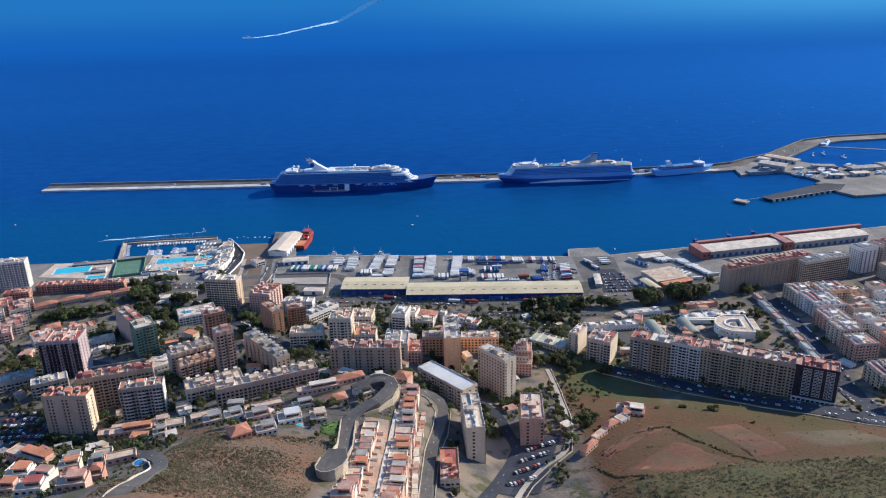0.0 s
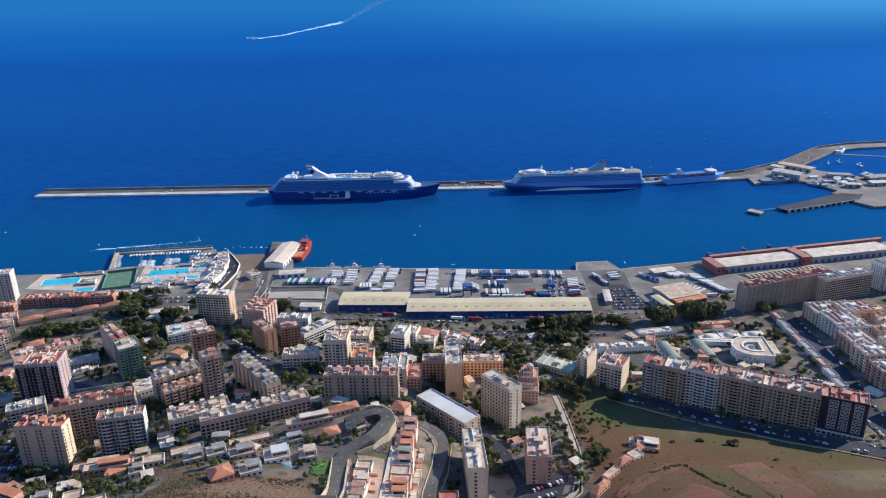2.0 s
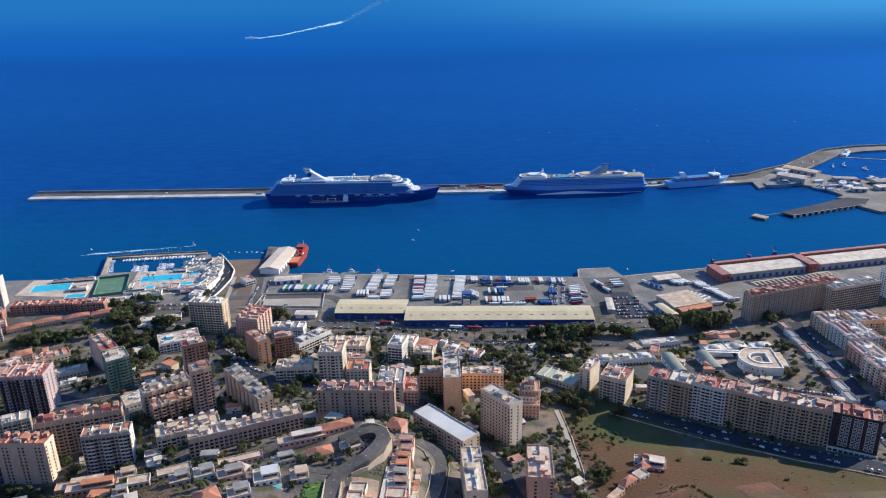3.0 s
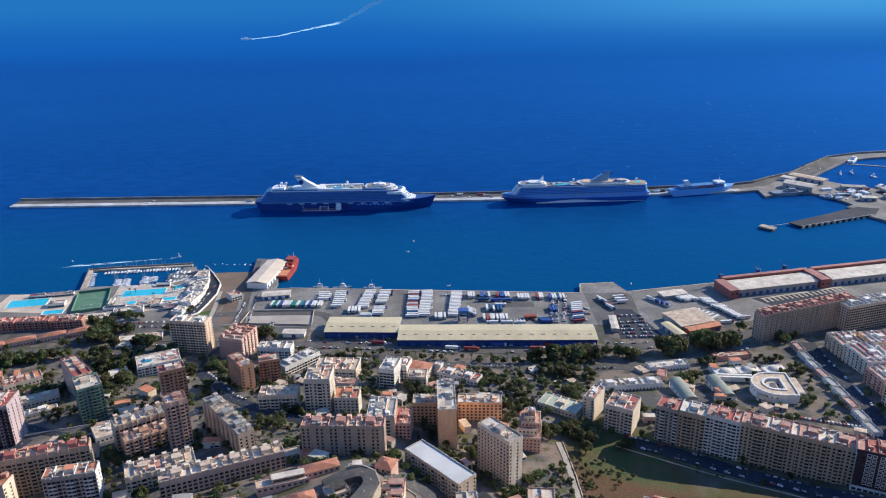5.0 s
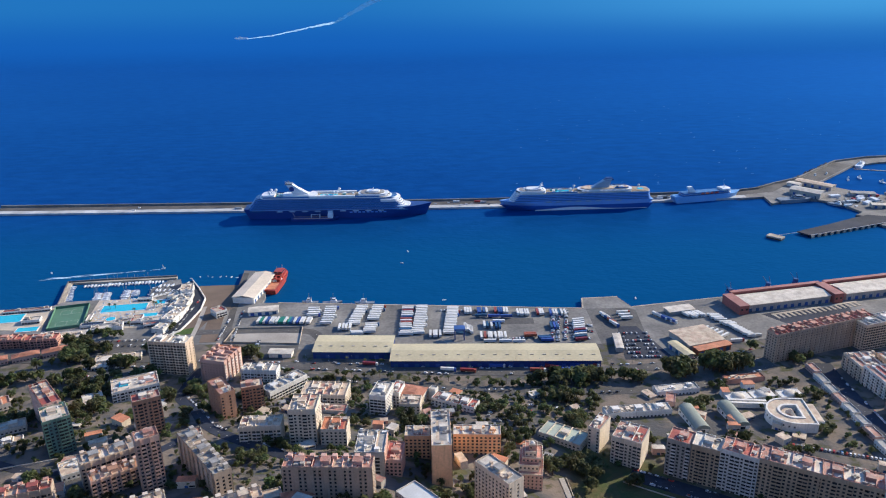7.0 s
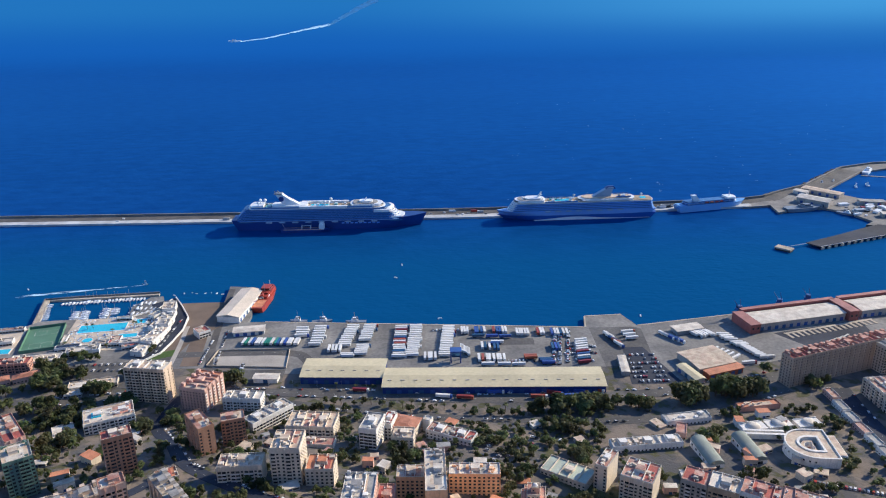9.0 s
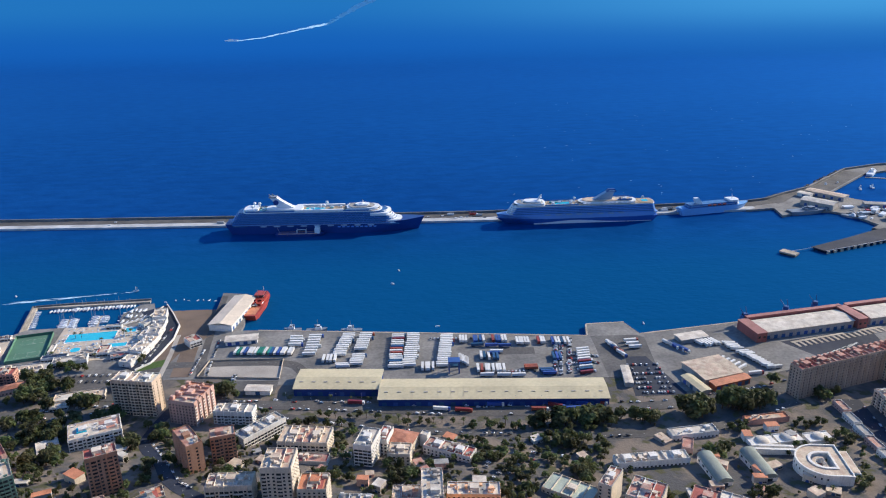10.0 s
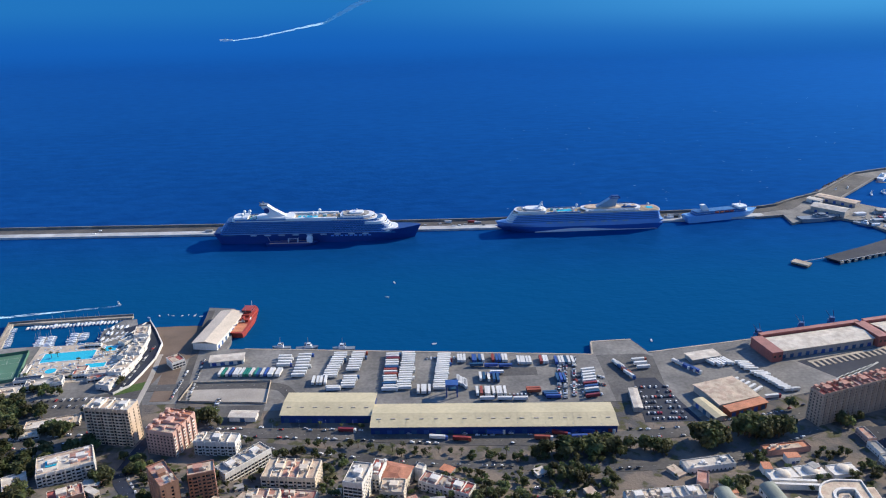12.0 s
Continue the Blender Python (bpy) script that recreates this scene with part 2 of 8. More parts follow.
def water(name, color, wave, deep=None, rough=0.08, spec=0.5, tint=(1, 1, 1), gloss=0.0):
    m = bpy.data.materials.new(name)
    m.use_nodes = True
    nt = m.node_tree
    p = nt.nodes["Principled BSDF"]
    p.inputs["Base Color"].default_value = (*color, 1)
    p.inputs["Roughness"].default_value, p.inputs["Specular IOR Level"].default_value = rough, spec
    p.inputs["IOR"].default_value = 1.33
    geo = nt.nodes.new("ShaderNodeNewGeometry")
    mp = nt.nodes.new("ShaderNodeMapping")
    mp.inputs["Rotation"].default_value = (0, 0, radians(-12))
    mp.inputs["Scale"].default_value = (0.5, 1, 1)
    nt.links.new(geo.outputs["Position"], mp.inputs["Vector"])
    hs = []
    for size, detail in ((wave, 3), (wave * 0.3, 5)):
        n = nt.nodes.new("ShaderNodeTexNoise")
        n.inputs["Scale"].default_value, n.inputs["Detail"].default_value = size, detail
        nt.links.new(mp.outputs[0], n.inputs["Vector"])
        hs.append(n.outputs["Fac"])
    add = nt.nodes.new("ShaderNodeMath")
    add.operation = "ADD"
    for k in range(2):
        nt.links.new(hs[k], add.inputs[k])
    b = nt.nodes.new("ShaderNodeBump")
    b.inputs["Strength"].default_value, b.inputs["Distance"].default_value = 0.5, 1.2
    nt.links.new(add.outputs[0], b.inputs["Height"])
    nt.links.new(b.outputs[0], p.inputs["Normal"])
    if gloss:
        gl = nt.nodes.new("ShaderNodeBsdfGlossy")
        gl.inputs["Color"].default_value, gl.inputs["Roughness"].default_value = (*tint, 1), 0.28
        nt.links.new(b.outputs[0], gl.inputs["Normal"])
        fr = nt.nodes.new("ShaderNodeFresnel")
        fr.inputs["IOR"].default_value = 1.2
        k = nt.nodes.new("ShaderNodeMath")
        k.operation = "MULTIPLY"
        k.inputs[1].default_value = gloss
        nt.links.new(fr.outputs[0], k.inputs[0])
        ms = nt.nodes.new("ShaderNodeMixShader")
        nt.links.new(k.outputs[0], ms.inputs[0])
        nt.links.new(p.outputs[0], ms.inputs[1])
        nt.links.new(gl.outputs[0], ms.inputs[2])
        nt.links.new(ms.outputs[0], nt.nodes["Material Output"].inputs[0])
    if deep:
        r = nt.nodes.new("ShaderNodeMix")
        r.data_type = "RGBA"
        n = nt.nodes.new("ShaderNodeTexNoise")
        n.inputs["Scale"].default_value, n.inputs["Detail"].default_value = 0.0035, 3
        nt.links.new(mp.outputs[0], n.inputs["Vector"])
        # chop: lit and dark wave facets mixed into the base colour
        chop = nt.nodes.new("ShaderNodeMath")
        chop.operation = "MULTIPLY_ADD"
        chop.inputs[1].default_value, chop.inputs[2].default_value = 2.8, -1.4
        nt.links.new(hs[1], chop.inputs[0])
        both = nt.nodes.new("ShaderNodeMath")
        both.operation = "ADD"
        nt.links.new(n.outputs["Fac"], both.inputs[0])
        nt.links.new(chop.outputs[0], both.inputs[1])
        r.inputs[6].default_value, r.inputs[7].default_value = (*color, 1), (*deep, 1)
        nt.links.new(both.outputs[0], r.inputs[0])
        # sheltered harbour water is a little darker and greener than the open sea
        sp = nt.nodes.new("ShaderNodeSeparateXYZ")
        nt.links.new(geo.outputs["Position"], sp.inputs[0])
        sh = nt.nodes.new("ShaderNodeMapRange")
        sh.inputs[1].default_value, sh.inputs[2].default_value, sh.inputs[3].default_value, sh.inputs[4].default_value = 1180, 1420, 0.85, 0.0
        nt.links.new(sp.outputs["Y"], sh.inputs[0])
        har = nt.nodes.new("ShaderNodeMix")
        har.data_type = "RGBA"
        har.inputs[7].default_value = (0.0052, 0.072, 0.186, 1)
        nt.links.new(sh.outputs[0], har.inputs[0])
        nt.links.new(r.outputs[2], har.inputs[6])
        nt.links.new(har.outputs[2], p.inputs["Base Color"])
    return m


M["sea"] = water("sea water", (0.007, 0.057, 0.222), 0.16, (0.004, 0.037, 0.164), spec=0.0, tint=(0.17, 0.55, 0.97), gloss=0.62)
M["poolblue"] = water("deep blue pool water", (0.03, 0.20, 0.46), 0.8, rough=0.1)
M["pool"] = water("pool water", (0.05, 0.50, 0.68), 0.8, rough=0.1)

ci = mat("mixed car paint", (0.5, 0.5, 0.5), rough=0.35, vary=0.05)
cn = ci.node_tree
cg, cramp = cn.nodes.new("ShaderNodeNewGeometry"), cn.nodes.new("ShaderNodeValToRGB")
cramp.color_ramp.interpolation = "CONSTANT"
for pos_, colr in ((0.0, (0.7, 0.7, 0.7, 1)), (0.35, (0.35, 0.36, 0.37, 1)), (0.6, (0.04, 0.045, 0.05, 1)), (0.93, (0.35, 0.04, 0.03, 1))):
    el = cramp.color_ramp.elements.new(pos_) if pos_ else cramp.color_ramp.elements[0]
    el.color = colr
cramp.color_ramp.elements.remove(cramp.color_ramp.elements[-1])
cn.links.new(cg.outputs["Random Per Island"], cramp.inputs[0])
cn.links.new(cramp.outputs[0], cn.nodes["Principled BSDF"].inputs["Base Color"])
M["carisland"] = ci

# ---- shapes ----


class Shape:
    """Collects boxes, prisms and strips into one mesh."""

    def __init__(self):
        self.v, self.f, self.s = [], [], False

    def box(self, x0, x1, y0, y1, z0, z1):
        n = len(self.v)
        self.v += [(x, y, z) for z in (z0, z1) for y in (y0, y1) for x in (x0, x1)]
        self.f += [tuple(n + k for k in q) for q in ((0, 2, 3, 1), (4, 5, 7, 6), (0, 1, 5, 4), (2, 6, 7, 3), (0, 4, 6, 2), (1, 3, 7, 5))]
        return self

    def prism(self, poly, z0, z1, grow=1.0):
        n, c = len(self.v), len(poly)
        cx, cy = sum(p[0] for p in poly) / c, sum(p[1] for p in poly) / c
        self.v += [(x, y, z0) for x, y in poly] + [(cx + (x - cx) * grow, cy + (y - cy) * grow, z1) for x, y in poly]
        self.f += [tuple(range(n + c - 1, n - 1, -1)), tuple(range(n + c, n + 2 * c))]
        self.f += [(n + k, n + (k + 1) % c, n + c + (k + 1) % c, n + c + k) for k in range(c)]
        return self

    def disc(self, x, y, r, z0, z1, n=16, top=None):
        top = r if top is None else top
        return self.prism([(x + r * math.cos(2 * math.pi * k / n), y + r * math.sin(2 * math.pi * k / n)) for k in range(n)], z0, z1, max(top, 0.01) / r)

    def dome(self, x, y, z, r, n=12, flat=1.0, rings=4):
        rows = []
        for j in range(rings):
            t = math.pi / 2 * j / rings
            rows.append([(x + r * math.cos(t) * math.cos(2 * math.pi * k / n), y + r * math.cos(t) * math.sin(2 * math.pi * k / n), z + flat * r * math.sin(t)) for k in range(n)])
        return self.loft(rows, closed=True, cap=(x, y, z + flat * r))

    def loft(self, rows, closed=False, cap=None):
        n, c = len(self.v), len(rows[0])
        for r in rows:
            self.v += r
        for j in range(len(rows) - 1):
            for k in range(c if closed else c - 1):
                a, b = n + j * c + k, n + j * c + (k + 1) % c
                self.f.append((a, b, b + c, a + c))
        if cap:
            self.v.append(cap)
            t, b = len(self.v) - 1, n + (len(rows) - 1) * c
            self.f += [(b + k, b + (k + 1) % c, t) for k in range(c)]
        return self

    def tube(self, p, q, r=0.1, n=6, r2=None):
        p, q = Vector(p), Vector(q)
        turn = (q - p).to_track_quat("Z", "Y").to_matrix()
        rows = [[tuple(c + turn @ Vector((rr * math.cos(2 * math.pi * k / n), rr * math.sin(2 * math.pi * k / n), 0))) for k in range(n)] for c, rr in ((p, r), (q, r if r2 is None else r2))]
        m = len(self.v)
        self.loft(rows, closed=True)
        self.f += [tuple(range(m + n - 1, m - 1, -1)), tuple(range(m + n, m + 2 * n))]
        return self

    def mesh(self, name, material, smooth=False):
        me = bpy.data.meshes.new(name)
        me.from_pydata(self.v, [], self.f)
        me.materials.append(M[material])
        if smooth:
            me.polygons.foreach_set("use_smooth", [True] * len(me.polygons))
        return me


def part(name, shape, material, parent=None, label="", at=None, smooth=False):
    me = shape if isinstance(shape, bpy.types.Mesh) else shape.mesh(name, material, smooth)
    ob = new(name, me)
    ob.parent = parent
    if at is not None:
        ob.matrix_basis = at
    if label:
        ob["label"] = label
    return ob


def thing(name, label, category, at, group="", kind=""):
    ob = new(name)
    ob.empty_display_size = 0.5
    ob.matrix_basis = at
    return tagged(ob, label, category, group, kind)


def solid(name, shape, material, label, category, group="", kind="", at=None, smooth=False):
    return tagged(part(name, shape, material, at=at, smooth=smooth), label, category, group, kind)


# ---- the lie of the land ----
GRID_X = (-700, -450, -300, -150, -50, 50, 150, 300, 450, 700)
GRID_Y = (300, 380, 450, 520, 600, 700, 800)
HEIGHTS = (
    (100, 95, 125, 150, 125, 78, 105, 115, 110, 100),
    (70, 66, 90, 112, 86, 50, 72, 82, 78, 70),
    (48, 44, 57, 86, 77, 36, 52, 54, 48, 40),
    (30, 26, 28, 62, 78, 32, 38, 28, 22, 22),
    (24, 26, 34, 45, 48, 24, 13, 15, 18, 18),
    (14, 18, 27, 30, 22, 20, 12, 13, 14, 14),
    (4, 5, 6, 6, 5, 5, 5, 5, 5, 5),
)


def ground(x, y):
    """Height of the land at a place."""
    if y >= 800:
        return 5 - min(1, (y - 800) / 60)

    def step(v, g):
        v = min(max(v, g[0]), g[-1] - 1e-6)
        i = max(k for k in range(len(g) - 1) if g[k] <= v)
        f = (v - g[i]) / (g[i + 1] - g[i])
        return i, f * f * (3 - 2 * f) * 0.5 + f * 0.5

    i, u = step(x, GRID_X)
    j, v = step(y, GRID_Y)
    z0 = HEIGHTS[j][i] * (1 - u) + HEIGHTS[j][i + 1] * u
    z1 = HEIGHTS[j + 1][i] * (1 - u) + HEIGHTS[j + 1][i + 1] * u
    return z0 * (1 - v) + z1 * v

# ---- sea, land, quays ----
sea = Shape()
xs = [-6500, -3000, -1500, -700, 0, 700, 1500, 3000, 6500]
ys = [-600, 300, 900, 1200, 1600, 2400, 3300]
sea.loft([[(x, y, 0.0) for x in xs] for y in ys])
solid("sea", sea, "sea", "deep blue open sea with small waves", "sea", kind="structure")

# land sheet; colour follows soil, grass and paving by place
land_mat = bpy.data.materials.new("land")
land_mat.use_nodes = True
lt = land_mat.node_tree
lp = lt.nodes["Principled BSDF"]
lp.inputs["Roughness"].default_value, lp.inputs["Specular IOR Level"].default_value = 0.95, 0.2
lg = lt.nodes.new("ShaderNodeNewGeometry")


def lnoise(size, detail=4):
    n = lt.nodes.new("ShaderNodeTexNoise")
    n.inputs["Scale"].default_value, n.inputs["Detail"].default_value = size, detail
    lt.links.new(lg.outputs["Position"], n.inputs["Vector"])
    return n.outputs["Fac"]


def lrange(v, lo, hi):
    r = lt.nodes.new("ShaderNodeMapRange")
    r.inputs[1].default_value, r.inputs[2].default_value = lo, hi
    lt.links.new(v, r.inputs[0])
    return r.outputs[0]


def lmix(fac, under, over):
    x = lt.nodes.new("ShaderNodeMix")
    x.data_type = "RGBA"
    lt.links.new(fac, x.inputs[0])
    for slot, v in ((6, under), (7, over)):
        if isinstance(v, tuple):
            x.inputs[slot].default_value = (*v, 1)
        else:
            lt.links.new(v, x.inputs[slot])
    return x.outputs[2]


soil = lmix(lrange(lnoise(0.02), 0.4, 0.62), (0.128, 0.062, 0.034), (0.100, 0.062, 0.032))
soil = lmix(lrange(lnoise(0.5), 0.45, 0.7), soil, (0.068, 0.040, 0.022))
wv = lt.nodes.new("ShaderNodeTexWave")
wv.inputs["Scale"].default_value, wv.inputs["Distortion"].default_value, wv.inputs["Detail"].default_value = 0.06, 6.0, 3.0
wm = lt.nodes.new("ShaderNodeMapping")
wm.inputs["Rotation"].default_value = (0, 0, radians(68))
lt.links.new(lg.outputs["Position"], wm.inputs["Vector"])
lt.links.new(wm.outputs[0], wv.inputs["Vector"])
soil = lmix(lrange(wv.outputs["Fac"], 0.55, 0.9), soil, (0.092, 0.058, 0.031))
soil = lmix(lrange(lnoise(0.012), 0.54, 0.66), soil, (0.066, 0.066, 0.028))
town = lmix(lrange(lnoise(0.045), 0.40, 0.58), (0.200, 0.165, 0.135), (0.095, 0.094, 0.096))
town = lmix(lrange(lnoise(0.09), 0.54, 0.62), town, (0.085, 0.085, 0.045))
use = lt.nodes.new("ShaderNodeVertexColor")
use.layer_name = "use"
sep = lt.nodes.new("ShaderNodeSeparateColor")
lt.links.new(use.outputs[0], sep.inputs[0])
col = lmix(sep.outputs[0], town, soil)
stony = lmix(lrange(lnoise(0.03), 0.4, 0.62), (0.190, 0.108, 0.070), (0.150, 0.110, 0.080))
stony = lmix(lrange(lnoise(0.6), 0.5, 0.7), stony, (0.080, 0.066, 0.048))
col = lmix(sep.outputs[2], col, stony)
col = lmix(sep.outputs[1], col, lmix(lrange(lnoise(0.12), 0.4, 0.62), (0.070, 0.088, 0.034), (0.100, 0.088, 0.044)))
lt.links.new(col, lp.inputs["Base Color"])
lb = lt.nodes.new("ShaderNodeBump")
lb.inputs["Strength"].default_value, lb.inputs["Distance"].default_value = 0.6, 1.0
lt.links.new(lnoise(0.4, 5), lb.inputs["Height"])
lt.links.new(lb.outputs[0], lp.inputs["Normal"])


def within(x, lo, hi, soft):
    return max(0.0, min(1.0, (x - lo) / soft + 0.5)) * max(0.0, min(1.0, (hi - x) / soft + 0.5))


def bare(x, y):
    """How far the land is bare field or hillside (against built-up ground)."""
    right = within(x, 105 + max(0, (y - 455)) * 0.9, 900, 10) * within(y, -400, 640 - (x - 130) * 0.55 if x > 120 else 600, 12)
    right = max(right, within(x, 108, 200, 12) * within(y, 420, 640, 12))
    left = within(x, -172 - max(0, 400 - y) * 0.0, -78, 8) * within(y, -400, 443 - (x + 130) * 0.05, 10)
    left = max(left, within(x, -205, -160, 8) * within(y, 440 + (x + 165) * -0.5, 490, 8))
    return max(right, left)


def grassy(x, y):
    if x > 120 and y < 440:
        return 0.7 * within(y, -600, 425 + (x - 200) * 0.12, 16)
    return (1.0 if x < 190 else 0.45) * within(x, 112, 330, 14) * within(y, 590 - (x - 150) * 0.62, 690 - (x - 130) * 0.5, 14)


land = Shape()
gx = list(range(-1000, -440, 40)) + list(range(-440, 480, 8)) + list(range(480, 1500, 40))
gy = list(range(-600, 290, 40)) + list(range(290, 800, 8)) + [800, 830, 860, 900, 946]
land.loft([[(x, y, ground(x, max(y, 300)) + (max(0, 300 - y) * 0.55) + (1.3 * bare(x, y) * noise.noise(Vector((x, y, 0)) * 0.03) if y < 470 else 0)) for x in gx] for y in gy])
me = land.mesh("ground", "soil", smooth=True)
me.materials.clear()
me.materials.append(land_mat)
layer = me.color_attributes.new("use", "FLOAT_COLOR", "POINT")
vals = []
for v in me.vertices:
    vals += [bare(v.co.x, v.co.y), grassy(v.co.x, v.co.y), bare(v.co.x, v.co.y) if v.co.x < 0 else 0, 1]
layer.data.foreach_set("color", vals)
tagged(new("ground", me), "sloping town ground with bare brown hillside and fields", "ground", kind="structure")

# harbour platform
quay = Shape()
quay.prism([(-1000, 900), (1500, 900), (1500, 1240), (682, 1067), (376, 1003), (244, 977), (233, 1007), (189, 1004), (184, 975.5), (-184, 1007.5), (-204, 1008), (-204, 1027),
            (-219, 1112), (-251, 1117), (-236, 1000), (-262, 960), (-300, 1006), (-318, 1060), (-338, 1062), (-352, 1028), (-392, 1022), (-412, 1026), (-452, 1022), (-470, 1000), (-540, 1003), (-1000, 985)], -6, 4.15)
solid("quay", quay, "concrete", "pale grey concrete harbour quay with vertical sea wall", "quay", kind="structure")
edge = Shape()
for (x0, y0), (x1, y1) in (((-184, 1007.5), (184, 975.5)), ((184.6, 976), (188.5, 1003)), ((244, 977), (376, 1003)), ((376, 1003), (682, 1067)), ((682, 1067), (1500, 1240)), ((189, 1004), (233, 1007))):
    d = Vector((x1 - x0, y1 - y0)).normalized()
    n = Vector((-d.y, d.x))
    edge.prism([(x0 + n.x * 0.6, y0 + n.y * 0.6), (x0 - n.x * 1.2, y0 - n.y * 1.2), (x1 - n.x * 1.2, y1 - n.y * 1.2), (x1 + n.x * 0.6, y1 + n.y * 0.6)], -5, 4.5)
solid("quay_edge", edge, "quaywall", "pale stone coping along the quay edge", "quay edge", kind="structure")
beach = Shape()
beach.loft([[(-318, 1082, -1), (-300, 1086, -1), (-280, 1088, -1), (-262, 1088, -1), (-246, 1088, -1)], [(-322, 1062, 1.2), (-300, 1062, 1.2), (-280, 1062, 1.2), (-262, 1062, 1.2), (-244, 1062, 1.2)], [(-302, 1000, 4.4), (-290, 985, 4.4), (-272, 970, 4.4), (-255, 965, 4.4), (-232, 1000, 4.4)]])
solid("beach", beach, "sand", "strip of dark sand beside the pier", "beach", kind="structure", smooth=True)


def rising(lifts, f):
    """Height over the land at the share f of a line."""
    f = min(max(f, 0.0), 0.9999) * (len(lifts) - 1)
    k = int(f)
    return lifts[k] + (lifts[k + 1] - lifts[k]) * (f - k)


def strip(points, width, rise, material, name, label, category, thick=0.4, sample=6.0, lifts=None):
    """A road or path laid over the land along a line."""
    pts = [Vector(p) for p in points]
    fine = []
    for k in range(len(pts) - 1):
        p0, p1, p2, p3 = pts[max(k - 1, 0)], pts[k], pts[k + 1], pts[min(k + 2, len(pts) - 1)]
        n = max(2, int((p2 - p1).length / sample))
        for j in range(n):
            t = j / n
            fine.append(0.5 * ((2 * p1) + (p2 - p0) * t + (2 * p0 - 5 * p1 + 4 * p2 - p3) * t * t + (3 * p1 - p0 - 3 * p2 + p3) * t ** 3))
    fine.append(pts[-1])
    rows, tops = [], []
    for k, p in enumerate(fine):
        d = (fine[min(k + 1, len(fine) - 1)] - fine[max(k - 1, 0)]).normalized()
        n = Vector((-d.y, d.x)) * width / 2
        l, r = p + n, p - n
        z = max(ground(l.x, l.y), ground(r.x, r.y), ground(p.x, p.y)) + rise + (rising(lifts, k / (len(fine) - 1)) if lifts else 0.0)
        tops.append(z)
        rows.append([(l.x, l.y, z - thick - 5), (l.x, l.y, z), (r.x, r.y, z), (r.x, r.y, z - thick - 5)])
    s = Shape()
    s.loft(rows)
    return solid(name, s, material, label, category, kind="structure"), fine, tops


def bank(points, high, deep, thick, material, name, label, category, lifts=None):
    """A wall that follows the land along a line."""
    pts = [Vector(p) for p in points]
    fine = [a.lerp(b, k / max(1, int((b - a).length / 4))) for a, b in zip(pts, pts[1:]) for k in range(max(1, int((b - a).length / 4)))] + [pts[-1]]
    rows = []
    for k, p in enumerate(fine):
        d = (fine[min(k + 1, len(fine) - 1)] - fine[max(k - 1, 0)]).normalized()
        n = Vector((-d.y, d.x)) * thick / 2
        z = ground(p.x, p.y)
        high_ = high + (rising(lifts, k / (len(fine) - 1)) if lifts else 0.0)
        rows.append([(p.x + n.x, p.y + n.y, z - deep), (p.x + n.x, p.y + n.y, z + high_), (p.x - n.x, p.y - n.y, z + high_), (p.x - n.x, p.y - n.y, z - deep)])
    return solid(name, Shape().loft(rows), material, label, category, kind="structure")


ROADS = {
    "hairpin": ([(-69, 388), (-66.5, 408), (-64.8, 427), (-66, 447), (-66.5, 466), (-58, 479.5), (-48, 486), (-41, 498), (-37.5, 511), (-43, 519.5), (-54, 518), (-68, 512)], 9.5),
    "lower": ([(-57, 378), (-56, 408), (-55.5, 430), (-55, 456), (-59, 474)], 5),
    "hill_lane": ([(-64, 476), (-80, 480), (-97, 487), (-112, 497)], 5.5),
    "bend": ([(-12, 330), (-11, 387), (-7, 452), (-1, 485), (2, 516), (-5, 530), (-18, 533), (-31, 533)], 8),
    "valley": ([(20, 390), (29, 413), (44, 451), (58, 484), (53, 515), (47, 538), (34, 556)], 9),
    "pool_road": ([(-164, 280), (-156, 297), (-152, 313), (-157, 340), (-163, 366), (-170, 382), (-181, 391), (-193, 399), (-212, 412), (-228, 425)], 8.5),
    "shade_street": ([(160, 650), (222, 612), (281, 566), (330, 540), (372, 520)], 16),
    "right_street": ([(400, 832), (392, 757), (383, 670), (372, 600), (365, 520)], 20),
    "avenue": ([(-1000, 850), (-355, 838), (-242, 852), (-141, 848), (-60, 840), (32, 829), (130, 826), (235, 832), (340, 854), (470, 898), (700, 960)], 15),
    "lower_avenue": ([(-130, 828), (-101, 822), (13, 796), (142, 783), (200, 784), (263, 793), (352, 830)], 10),
    "cross_street": ([(-230, 850), (-236, 790), (-205, 740), (-180, 700), (-120, 655), (-60, 620)], 10),
    "left_street": ([(-400, 700), (-330, 655), (-280, 640), (-215, 660), (-190, 700)], 8),
    "low_street": ([(-420, 520), (-350, 560), (-330, 640)], 9),
    "quay_road": ([(-262, 930), (-150, 930), (-122, 915), (-112, 880), (-100, 850)], 12),
}
